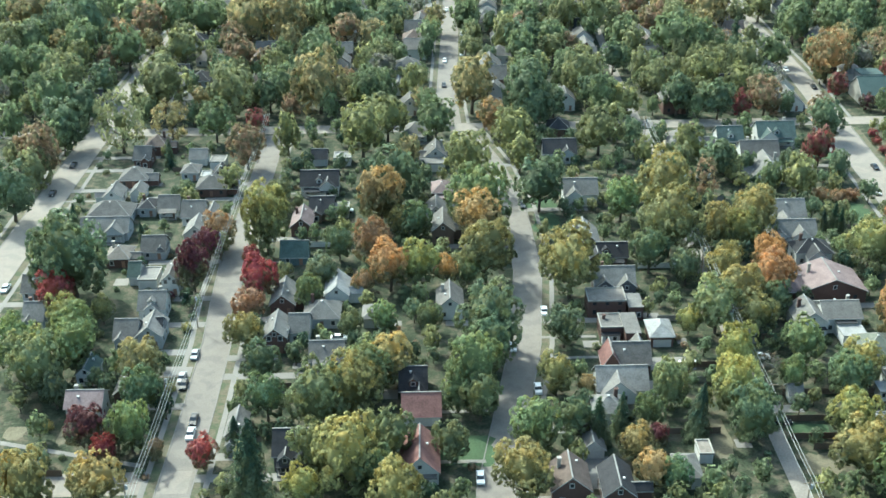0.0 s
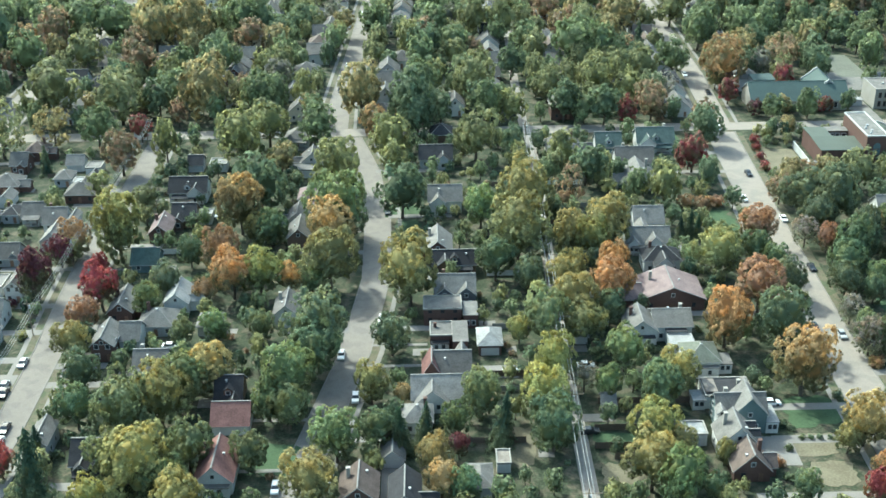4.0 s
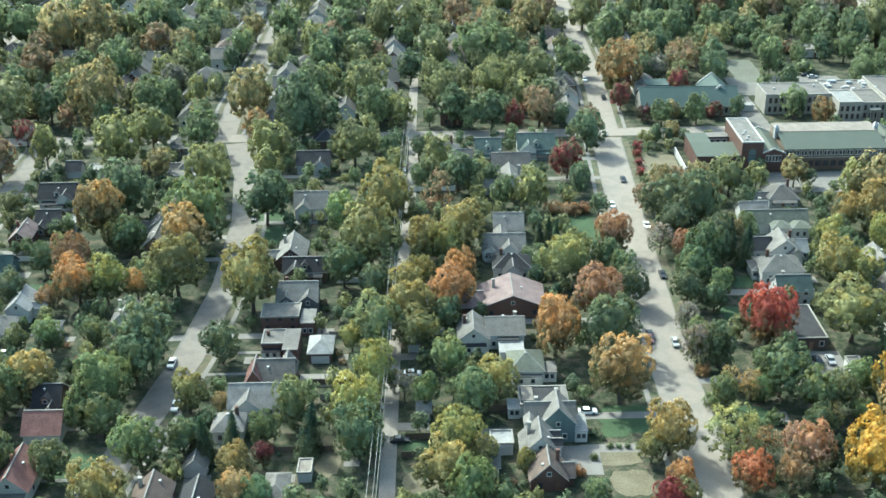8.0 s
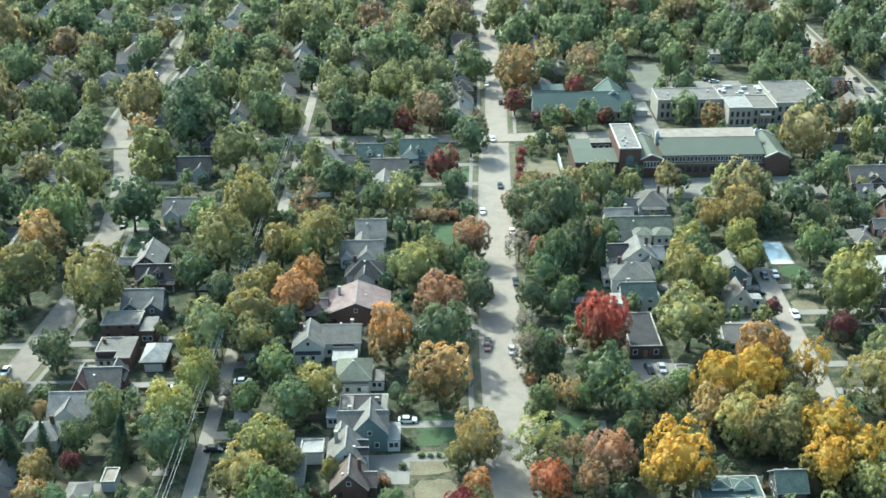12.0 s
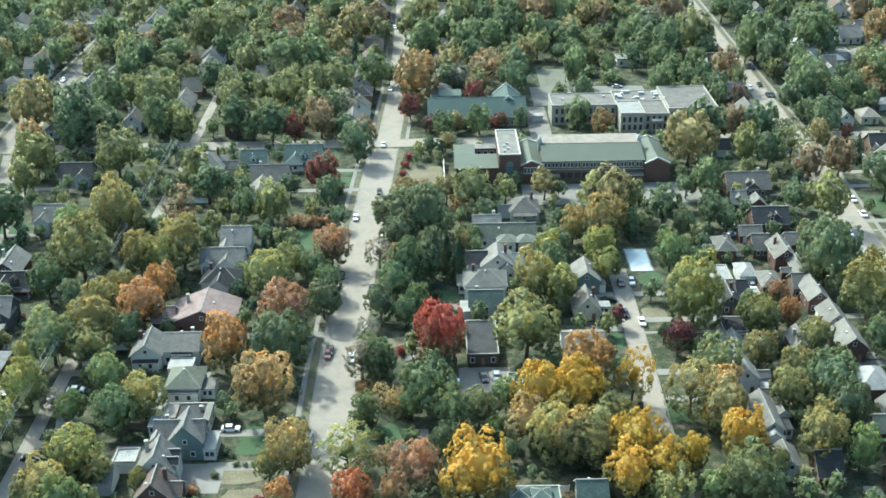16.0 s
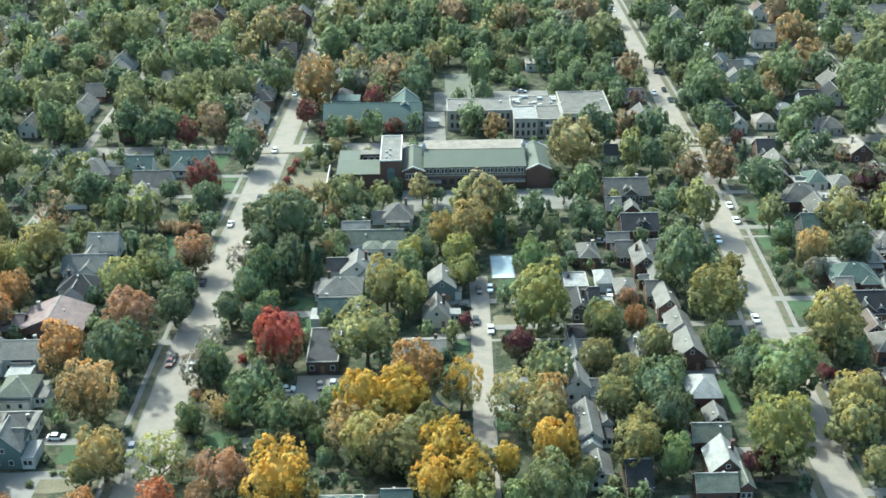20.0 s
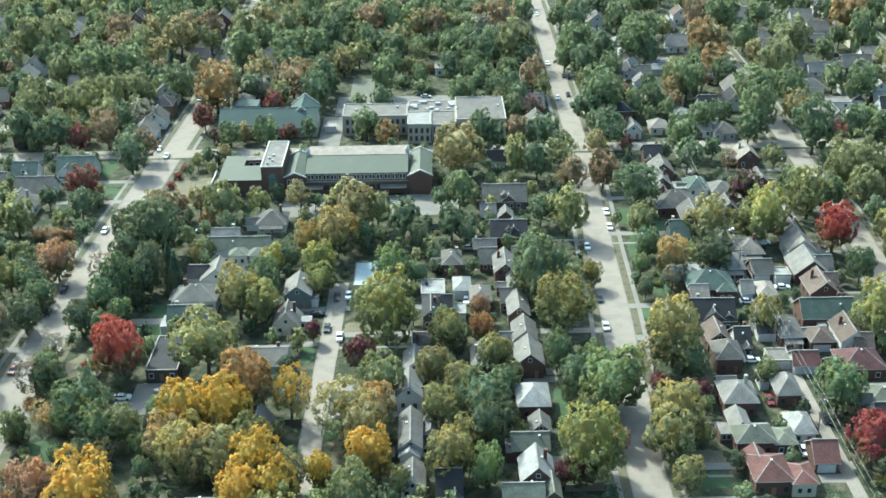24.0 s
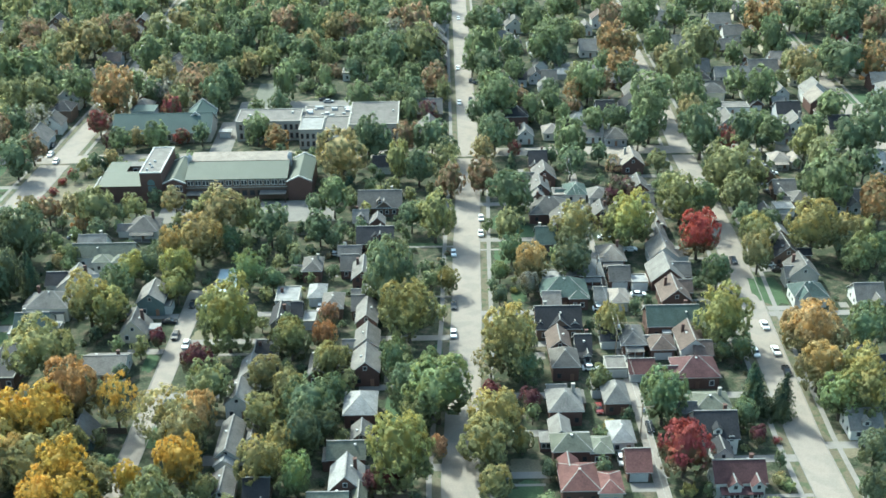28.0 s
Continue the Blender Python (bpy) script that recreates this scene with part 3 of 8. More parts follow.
g = Shape()
XS = [-3000, -700, -420, -350, *range(-300, 480, 60), 700, 3000]
YS = [-3000, -300, 100, *range(160, 760, 60), 1200, 4500]
for i in range(len(XS) - 1):
    for j in range(len(YS) - 1):
        g.face((XS[i], YS[j], 0), (XS[i + 1], YS[j], 0), (XS[i + 1], YS[j + 1], 0), (XS[i], YS[j + 1], 0))
setting("ground", g, GRASS, "dry autumn lawns and garden soil", "ground")


def street(name, pts, width, kerbs=True, walks=(-1, 1), surface=ASPHALT, label="sun-bleached grey asphalt residential street"):
    strip(name, pts, width, 0.02, surface, label, "road")
    for side in (-1, 1) if kerbs else ():
        line = [(x + side * (width / 2 + 0.12), y) for x, y in pts]
        strip("kerb", line, 0.24, 0.14, CONCRETE, "pale concrete kerb along the street", "kerb")
    for side in walks:
        line = [(x + side * (width / 2 + 1.3), y) for x, y in pts]
        strip("verge", line, 2.1, 0.03, VERGE, "dry tan grass verge beside the kerb", "verge")
        line = [(x + side * (width / 2 + 3.0), y) for x, y in pts]
        strip("pavement", line, 1.3, 0.06, CONCRETE, "pale concrete footpath beside the street", "footpath")

NEAR, CROSS = -320, 422
street("road_a", [(-284, NEAR), (-284, CROSS - 5), (-282, 530), (-276, 640), (-262, 800)], 10.0)
street("road_b", [(-211.5, NEAR), (-212, 230), (-212.6, 262), (-214.2, 285), (-215.2, 305), (-215, CROSS - 5)], 7.5, surface=OLD_ASPHALT, label="worn grey asphalt residential street")
street("road_c", [(-150, NEAR), (-143, 198), (-138, 225), (-132, 258), (-128, 300), (-129, 345), (-134, 384), (-142, CROSS - 5)], 8.0, walks=(1,), surface=OLD_ASPHALT, label="worn grey asphalt residential street")
street("road_c", [(-148, CROSS + 5), (-149, 460), (-146, 550), (-144, 620), (-140, 800)], 8.0, surface=OLD_ASPHALT, label="worn grey asphalt residential street")
street("road_d", [(-11, NEAR), (-6.6, 262), (-3.6, 345), (0, CROSS - 5)], 11.0, walks=(-1,))
street("road_d", [(1.5, CROSS + 5), (4.5, 490), (4.8, 600), (3, 800)], 8.6)
street("road_e", [(71, NEAR), (72, 216), (74, 300), (74, 312)], 5.2, walks=())
street("road_f", [(147, NEAR), (151, 216), (155, 292), (156.3, 333), (160, CROSS - 5)], 8.4)
street("road_f", [(160.3, CROSS + 5), (162, 594), (164, 800)], 7.8)
street("road_g", [(233, NEAR), (235, 230), (238, 285), (242, 343), (243, CROSS - 5)], 8.0)
street("road_g", [(243.6, CROSS + 5), (245.6, 500), (247, 620), (250, 800)], 7.5)
street("road_h", [(323, NEAR), (323, CROSS - 5)], 7.5)
street("road_h", [(323, CROSS + 5), (326, 540), (330, 700)], 7.5)
strip("road_cross", [(-520, CROSS), (560, CROSS + 2)], 8.6, 0.024, ASPHALT, "pale asphalt cross street", "road")
strip("road_cross", [(-420, 200), (-209, 203)], 8.0, 0.026, ASPHALT, "pale asphalt side street", "road")
strip("alley", [(-80, NEAR), (-78, 262), (-74, 388), (-74, CROSS - 5)], 3.6, 0.02, ALLEY, "narrow cracked concrete alley", "alley")
strip("alley", [(-75, CROSS + 5), (-74.6, 486), (-72, 590), (-66, 800)], 3.6, 0.02, ALLEY, "narrow cracked concrete alley", "alley")
strip("alley", [(197, NEAR), (197, 340), (198, CROSS - 5)], 3.2, 0.02, ALLEY, "narrow cracked concrete alley", "alley")
strip("path", [(-256, 219), (-221, 209)], 1.4, 0.062, CONCRETE, "pale concrete footpath across the corner lots", "footpath")
setting("driveway", Shape().box(-224.2, -218.6, 245.6, 250.4, -0.2, 0.07), CONCRETE, "bright concrete parking apron", "driveway")
strip("verge", [(-4.0, NEAR), (0.4, 262), (3.4, 345), (6.6, CROSS - 6)], 2.6, 0.03, VERGE, "bare earth and dry leaves beside the kerb", "verge")


# ---- the school, its pale annex and the church ----
BRICK = WALLS["brick"]
SEAM = mat("seamed_sage_metal", (0.073, 0.084, 0.068), 0.6, 0.07, 0.8, 6.0, 0.05)
SLATE = mat("green_slate", (0.06, 0.084, 0.078), 0.75, 0.12, 0.5, 5.0, 0.2)
PAVING = mat("worn_paving", (0.17, 0.16, 0.145), 0.9, 0.2, 0.4, 4.0, 0.2, stain=(0.13, 0.125, 0.115))


def slab(s, x0, x1, y0, y1, z0, z1, over=0.0):
    return s.box(x0 - over, x1 + over, y0 - over, y1 + over, z0, z1)


def rim(x0, x1, y0, y1, z0, z1, t=0.35):
    s = Shape()
    s.box(x0 - 0.1, x1 + 0.1, y0 - 0.1, y0 + t, z0, z1)
    s.box(x0 - 0.1, x1 + 0.1, y1 - t, y1 + 0.1, z0, z1)
    s.box(x0 - 0.1, x0 + t, y0 + t, y1 - t, z0, z1)
    s.box(x1 - t, x1 + 0.1, y0 + t, y1 - t, z0, z1)
    return s


def block(parent, x0, x1, y0, y1, h, wall, roof, coping=None, label=""):
    """A flat-roofed block with its own wall, roof sheet and coping."""
    part("wall", Shape().box(x0, x1, y0, y1, -0.3, h), parent, label, material=wall)
    part("roof", Shape().box(x0 + 0.35, x1 - 0.35, y0 + 0.35, y1 - 0.35, h + 0.004, h + 0.12), parent, material=roof)
    part("coping", rim(x0, x1, y0, y1, h + 0.004, h + 0.45), parent, material=coping or TRIM)
    BUILT.append(((x0 + x1) / 2, (y0 + y1) / 2, (x1 - x0) / 2 + 1.5, (y1 - y0) / 2 + 1.5))


def pavilion(parent, x0, x1, y0, y1, h, rise, wall, roof):
    cx, cy = (x0 + x1) / 2, (y0 + y1) / 2
    at = Matrix.Translation((cx, cy, 0))
    part("wall", gable_walls(x1 - x0, y1 - y0, h, rise), parent, at=at, material=wall)
    part("roof", gable_roof(x1 - x0, y1 - y0, h, rise, 0.15, 0.2), parent, at=at, material=(roof, TRIM, roof))
    for y in (y0 - 0.3, y1 - 0.1):
        s = Shape()
        k = rise / ((x1 - x0) / 2)
        for a, b in ((x0 - 0.4, cx), (x1 + 0.4, cx)):
            za = h - 0.4 * k + 0.25
            s.solid([(a, y, za + 0.3), (b, y, h + rise + 0.55), (b, y + 0.45, h + rise + 0.55), (a, y + 0.45, za + 0.3)], 0.35)
        part("coping", s, parent, "white gable coping", material=TRIM)


school = thing("school_building", Matrix.Identity(4), "long red brick school with sage green metal roof and square tower", "school")
part("wall", Shape().box(26.8, 42.1, 380, 392, -0.3, 6.2), school, material=BRICK)
part("roof", Shape().solid([(26.5, 379.7, 6.3), (42.1, 379.7, 6.3), (42.1, 392, 7.0), (26.5, 392, 7.0)], 0.25), school, material=SEAM)
part("wall", Shape().box(26.8, 34, 392.01, 402, -0.3, 6.6), school, material=BRICK)
part("roof", Shape().solid([(26.5, 392.02, 7.0), (34.3, 392.02, 7.0), (34.3, 402.3, 6.8), (26.5, 402.3, 6.8)], 0.25), school, material=SEAM)
part("wall", Shape().box(34.3, 42.1, 398, 402, -0.3, 6.6), school, material=WALLS["brown"])
part("roof", Shape().box(34.3, 42.1, 397.8, 402.3, 6.604, 6.8), school, material=ROOFS["light"])
for i in range(3):
    window(school, 36 + 2.3 * i, 398, 4.6, 1.6, 2.4)
part("ramp_wall", Shape().box(22.6, 23.0, 379, 399, -0.2, 2.6).box(23.0, 26.8, 378.8, 379.2, -0.2, 2.6), school, "low pale retaining wall", material=TRIM)
block(school, 42.2, 49.8, 379.4, 404.5, 11.2, BRICK, ROOFS["light"])
for i in range(4):
    part("roof_vent", Shape().box(44 + 1.3 * (i % 2), 44.7 + 1.3 * (i % 2), 382 + 2.6 * i, 382.8 + 2.6 * i, 11.3, 11.9), school, material=WALLS["grey"])
arch = Shape()
arch.box(44.7, 47.3, 379.33, 379.41, 4.2, 6.4)
arch.face((44.7, 379.33, 6.7), (47.3, 379.33, 6.7), (47.3, 379.33, 7.9), (46.9, 379.33, 8.6), (46.0, 379.33, 8.95), (45.1, 379.33, 8.6), (44.7, 379.33, 7.9))
part("arched_window", arch, school, "tall arched pale green window", material=WALLS["teal"])
pavilion(school, 50.0, 57.7, 380, 402, 6.8, 1.6, BRICK, SEAM)
for i in range(5):
    window(school, 51.6 + 1.15 * i, 380, 5.0, 0.8, 2.2)
part("wall", Shape().box(57.7, 94.2, 381, 400, -0.3, 8.0), school, material=WALLS["brown"])
s = Shape()
s.solid([(57.75, 380.4, 8.1), (94.15, 380.4, 8.1), (94.15, 391.5, 10.6), (57.75, 391.5, 10.6)], 0.3)
part("roof", s, school, material=SEAM)
part("roof_deck", Shape().solid([(57.75, 391.52, 10.75), (94.15, 391.52, 10.75), (94.15, 400.3, 10.9), (57.75, 400.3, 10.9)], 2.9), school, "pale flat roof strip", material=ROOFS["tan"])
for i in range(13):
    wx = 59.5 + 2.72 * i
    window(school, wx - 0.55, 381, 6.5, 0.95, 1.8)
    window(school, wx + 0.55, 381, 6.5, 0.95, 1.8)
    window(school, wx, 381, 2.6, 1.9, 2.2, dim=1)
part("string_course", Shape().box(57.7, 94.2, 380.85, 381, 4.6, 4.9), school, material=WALLS["stone"])
pavilion(school, 94.2, 102.7, 379.6, 402, 7.0, 2.0, BRICK, SEAM)
for x, y in ((57.7, 392.5), (93.9, 393.5)):
    s = Shape().box(x - 0.7, x + 0.7, y - 0.9, y + 0.9, 8, 12.0)
    k = [(x - 0.8, y - 1.0, 12.0), (x + 0.8, y - 1.0, 12.0), (x + 0.8, y + 1.0, 12.0), (x - 0.8, y + 1.0, 12.0)]
    for i in range(4):
        s.face(k[i], k[(i + 1) % 4], (x, y, 13.4))
    part("turret", s, school, "grey capped chimney turret", material=WALLS["grey"])
for x0, x1 in ((58.2, 63.8), (84.2, 93.6)):
    part("canopy", Shape().box(x0, x1, 377.2, 380.95, 3.2, 3.45), school, "flat grey entrance canopy", material=ROOFS["grey"])
    for x in (x0 + 0.3, x1 - 0.3):
        part("canopy_post", Shape().box(x - 0.18, x + 0.18, 377.5, 377.86, 0, 3.2), school, material=WALLS["umber"])
BUILT.append((64, 391, 41, 13))
setting("pavement", Shape().box(50, 112, 361, 379.0, -0.2, 0.05), PAVING, "worn grey asphalt school forecourt", "forecourt")
setting("forecourt_lawn", Shape().box(8, 22, 372, 398, -0.2, 0.038), DRY, "dry tan lawn beside the school", "lawn")
BUILT.append((80, 369, 30, 8))
BUILT.append((15, 385, 7, 13))

annex = thing("school_annex", Matrix.Identity(4), "pale stone two-storey school annex with flat grey roofs", "school")
block(annex, 67, 93, 440, 455, 8.0, WALLS["stone"], ROOFS["grey"], WALLS["stone"])
block(annex, 93.3, 102.6, 430, 445, 7.8, WALLS["stone"], ROOFS["white"], WALLS["stone"])
block(annex, 102.8, 112.6, 431, 447, 7.2, WALLS["stone"], ROOFS["grey"], WALLS["stone"])
block(annex, 112.8, 132.5, 434, 461.5, 8.2, WALLS["stone"], ROOFS["grey"], WALLS["stone"])
block(annex, 93.3, 112.6, 447.2, 461, 6.8, WALLS["stone"], ROOFS["grey"], WALLS["stone"])
for i in range(11):
    for z in (2.2, 5.8):
        window(annex, 69 + 2.25 * i, 440, z, 1.0, 2.0, dim=1)
for i in range(4):
    for z in (2.2, 5.4):
        window(annex, 94.6 + 2.2 * i, 430, z, 0.95, 1.9, dim=1)
        window(annex, 104.2 + 2.3 * i, 431, z, 0.95, 1.9, dim=1)
for i in range(7):
    for z in (2.2, 5.8):
        window(annex, 114.6 + 2.7 * i, 434, z, 1.05, 1.9, dim=1)
pick = random.Random(5)
for i in range(16):
    x, y, w = pick.uniform(95, 112), pick.uniform(449, 459.5), pick.uniform(0.5, 1.3)
    part("air_unit", Shape().box(x - w, x + w, y - w * 0.7, y + w * 0.7, 6.9, 6.9 + w * 0.9), annex, "white rooftop air unit", material=TRIM if i % 3 else WALLS["grey"])
for i in range(4):
    x, y = 72 + 17 * (i % 2) + 42 * (i // 2) * 0.98, 447 + 3 * (i % 2)
    part("roof_vent", Shape().box(x - 0.4, x + 0.4, y - 0.4, y + 0.4, 8.1, 8.9), annex, material=TRIM)
part("portico", Shape().box(105.5, 109.8, 428.6, 430.98, 4.6, 5.4), annex, material=WALLS["stone"])
for x in (105.8, 107.0, 108.3, 109.5):
    part("column", Shape().tube((x, 428.9, 0), (x, 428.9, 4.6), 0.22, 0.19, 10), annex, material=WALLS["stone"])
setting("pavement", Shape().box(62, 112, 464, 489, -0.2, 0.05), PAVING, "grey asphalt car park behind the annex", "car park")
setting("sports_court", Shape().box(67, 80, 482, 515, -0.2, 0.056), mat("court_green", (0.115, 0.118, 0.095), 0.9), "dusty green fenced sports court", "court")
BUILT.append((85, 478, 26, 13))
BUILT.append((73, 505, 9, 16))

setting("pavement", Shape().box(57.6, 66.2, 424, 463, -0.2, 0.054), PAVING, "pale paved passage between church and annex", "pavement")
BUILT.append((62, 444, 5, 20))
kiosk = thing("kiosk", Matrix.Identity(4), "small white flat-roofed kiosk beside the annex", "kiosk")
part("wall", Shape().box(59.4, 63.8, 444.2, 447.2, 0.054, 2.4), kiosk, material=TRIM)
part("roof", Shape().box(59.0, 64.2, 443.8, 447.6, 2.404, 2.65), kiosk, material=ROOFS["white"])

church = thing("church", Matrix.Identity(4), "long stone church with a dark green slate roof", "church")
part("wall", gable_walls(16, 39, 4.2, 5.4), church, at=pose(37, 447.5, 0, 0, 0, 90), material=WALLS["stone"])
part("roof", gable_roof(16, 39, 4.2, 5.4, 0.5, 0.3), church, at=pose(37, 447.5, 0, 0, 0, 90), material=(SLATE, TRIM, SLATE))
part("wall", gable_walls(11, 17, 5.5, 4.4), church, at=pose(50, 455, 0), material=WALLS["stone"])
part("roof", gable_roof(11, 17, 5.5, 4.4, 0.5, 0.3), church, at=pose(50, 455, 0), material=(SLATE, TRIM, SLATE))
for y in (446.2, 463.2):
    s = Shape()
    s.solid([(44.0, y, 5.9), (50, y, 10.8), (50, y + 0.5, 10.8), (44.0, y + 0.5, 5.9)], 0.5)
    s.solid([(50, y, 10.8), (56.0, y, 5.9), (56.0, y + 0.5, 5.9), (50, y + 0.5, 10.8)], 0.5)
    part("coping", s, church, "pale stone gable coping", material=TRIM)
part("wall", Shape().box(22, 31, 456, 464, -0.3, 7.6), church, material=WALLS["grey"])
part("roof", Shape().box(21.8, 31.2, 455.8, 464.2, 7.604, 7.9), church, material=SLATE)
for i in range(9):
    window(church, 21 + 3.8 * i, 439.5, 2.3, 1.4, 2.6)
for i in range(8):
    part("buttress", Shape().box(22.7 + 3.8 * i, 23.4 + 3.8 * i, 438.7, 439.5, -0.2, 3.4), church, material=WALLS["stone"])
BUILT.append((37, 449, 21, 12))

# ---- gardens, courts, driveways ----
WATER = mat("pool_water", (0.42, 0.48, 0.5), 0.08, 0.1, 3.0, 6.0, 0.15)
pool = thing("swimming_pool", Matrix.Identity(4), "long pale blue pool with a concrete rim", "pool")
part("water", Shape().box(78.5, 85.0, 310.5, 325.5, -0.1, 0.06), pool, material=WATER)
part("rim", rim(78.2, 85.3, 310.2, 325.8, 0.0, 0.16, 0.3), pool, material=CONCRETE)
BUILT.append((82, 318, 5, 9))


LAWNS = []


def lawn(x0, x1, y0, y1, material=LAWN):
    s, edge = Shape(), random.Random(round(x0 * 3 + y0))
    LAWNS.append(x0)
    high = 0.03117 + 0.0004 * len(LAWNS)
    cx, cy, a, b = (x0 + x1) / 2, (y0 + y1) / 2, (x1 - x0) / 2, (y1 - y0) / 2
    ring = []
    for i in range(22):  # a rounded oblong with a ragged edge
        u = i * math.tau / 22
        k = edge.uniform(0.8, 1.05) / (abs(math.cos(u)) ** 5 + abs(math.sin(u)) ** 5) ** 0.2
        ring.append((cx + a * k * math.cos(u), cy + b * k * math.sin(u), high))
    s.solid(ring, 0.2)
    setting("garden_lawn", s, material, "mown lawn between the houses" if material is LAWN else "dry tan lawn", "lawn")
    BUILT.append(((x0 + x1) / 2, (y0 + y1) / 2, (x1 - x0) / 2, (y1 - y0) / 2))


DRIVES = []


def driveway(x0, x1, y, w=3.0, what="drive"):
    label = "pale concrete driveway between two houses" if what == "drive" else "narrow pale concrete garden path"
    DRIVES.append(y)
    z = 0.046 + 0.004 * (len(DRIVES) % 7)
    setting("driveway" if what == "drive" else "path", Shape().box(x0, x1, y - w / 2, y + w / 2, -0.2, z), CONCRETE, label, what)
    BUILT.append(((x0 + x1) / 2, y, (x1 - x0) / 2, w / 2 + 0.5))



lawn(241.1, 250.3, 298.1, 314.1)
lawn(165.2, 176.0, 350.4, 363.7)
lawn(325.6, 340.1, 472.7, 487.4)
lawn(-25.0, -13.6, 328.0, 338.4)
lawn(166.4, 175.6, 336.4, 349.0)
lawn(177.4, 182.2, 344.4, 352.0)
lawn(-20.6, -9.0, 383.6, 389.6)
lawn(-19.8, -8.4, 391.6, 397.6)
lawn(19.5, 26.2, 292.8, 300.6)
lawn(18.6, 27.0, 280.6, 288.0)
driveway(6.0, 26.8, 290.2, 3.4)
lawn(79.5, 87.0, 300.8, 309.7)
lawn(163.7, 170.1, 209.6, 215.4)
driveway(160.4, 172.2, 217.3, 2.6)
driveway(163.0, 170.6, 213.6, 0.9, "path")
lawn(144.9, 147.9, 266.7, 277.1)
lawn(-28.6, -22.4, 220.6, 225.4)
lawn(-31.6, -20.9, 210.0, 216.2, DRY)
lawn(-28.3, -19.7, 202.5, 206.7, DRY)
lawn(-242.5, -239.9, 217.1, 228.4, DRY)
lawn(-255.5, -250.3, 219.7, 225.3, DRY)
lawn(-128.1, -114.3, 342.1, 353.3)
lawn(-123.5, -114.6, 331.0, 340.4)
lawn(241.2, 249.6, 221.2, 231.6, DRY)
lawn(133.4, 149.9, 338.6, 342.5)
lawn(10.3, 13.2, 245.7, 248.3, DRY)
lawn(3.3, 12.6, 225.4, 232.2)
lawn(3.0, 9.7, 259.4, 270.8, DRY)
lawn(320.2, 342.8, 569.3, 584.2)
lawn(330.0, 352.0, 553.7, 562.9)
lawn(162.0, 173.4, 287.6, 295.7)
lawn(-23.5, -17.3, 398.9, 416.7)
lawn(-11.9, -8.9, 379.6, 387.6)
lawn(169.1, 179.5, 343.3, 355.3)
lawn(164.7, 172.5, 325.8, 338.0)
lawn(168.6, 173.6, 300.4, 312.2)
lawn(162.4, 174.7, 281.9, 293.6)
lawn(242.0, 251.0, 295.6, 314.1)
lawn(162.5, 170.7, 217.2, 223.7, DRY)
lawn(241.0, 247.7, 206.6, 214.7)
lawn(160.6, 170.2, 208.9, 212.4)
lawn(144.1, 147.9, 262.4, 272.6)
lawn(198.2, 202.8, 267.7, 272.1)
lawn(11.6, 19.6, 273.1, 282.4)
lawn(-31.2, -14.3, 333.1, 344.9)
lawn(-124.4, -115.4, 326.2, 333.7)
lawn(-28.8, -15.1, 221.2, 234.6)
lawn(-29.8, -17.0, 212.5, 219.0, DRY)
lawn(-29.5, -19.1, 199.1, 208.7, DRY)
lawn(-75.5, -65.2, 214.4, 220.9)
lawn(-75.2, -66.5, 201.1, 209.1, DRY)
lawn(-154.7, -142.0, 206.4, 219.1)
lawn(-188.4, -181.7, 296.0, 303.1)
lawn(5.1, 12.5, 224.1, 232.9)
lawn(5.3, 10.7, 266.3, 273.8, DRY)
lawn(66.2, 69.9, 265.1, 274.7)
lawn(74.5, 80.7, 230.7, 240.4)
lawn(76.8, 84.2, 279.9, 287.6, DRY)
lawn(132.8, 137.1, 236.6, 252.0)
driveway(-39.6, -30.2, 211.0, 8.4)
driveway(-34.3, -13.5, 217.0, 2.2)
driveway(-57.0, -49.2, 222.4, 5.6)
driveway(-223.1, -216.7, 247.8, 4.8)

# ---- houses and trees, from the near edge to the far one ----
house(-117.9, 194.9, 6.3, 10, 4.4, "y", "dark", "brick", wing=1)
house(-127.6, 196.5, 7.8, 9, 4.4, "y", "brown", "brick", chimney=1)
home = house(-43.1, 204.6, 7.8, 6.6, 3.2, "y", "brown", "brick", chimney=1, rise=4.0)
extra(home, 4.6, 0.6, 2.2, 4.6, 2.7, "x", "brown", "brick")
house(-101.8, 201.2, 4.7, 8, 3, "h", "light", "white", garage=1)
home = house(-44.2, 213.0, 8.2, 7.6, 4.4, "y", "light", "white", chimney=1, rise=4.2)
extra(home, 3.2, -1.2, 3.2, 2.2, 5.4, "x", "dark", "white")
extra(home, 3.0, 1.8, 3.2, 2.2, 5.4, "x", "dark", "white")
house(-96.4, 208.6, 3.0, 5, 2.4, "f", "tan", "white", garage=1)
house(105.4, 209.3, 5.3, 9, 3, "x", "dark", "brown", wing=1)
home = house(121.6, 204.2, 8.6, 5.6, 4.0, "x", "sage", "brick")
extra(home, 6.6, 1.6, 3.2, 7, 4.0, "y", "sage", "brick")
house(-120.9, 212.6, 5.0, 8.0, 2.5, "y", "grey", "white", garage=1)
driveway(-123.3, -117.4, 203.6, 11.4)
driveway(-103.8, -99.6, 235.6, 8.6)
driveway(-101.6, -90.2, 247.6, 6.0)
lawn(-94.8, -88.6, 207.4, 224.0, DRY)
house(-55.3, 210.1, 3.5, 7, 3, "x", "light", "white", garage=1)
home = house(213.6, 211.4, 11.2, 7.6, 4.4, "x", "maroon", "white", chimney=1, porch=1)
extra(home, -1.6, -3.4, 2.8, 4, 4.4, "y", "maroon", "white")
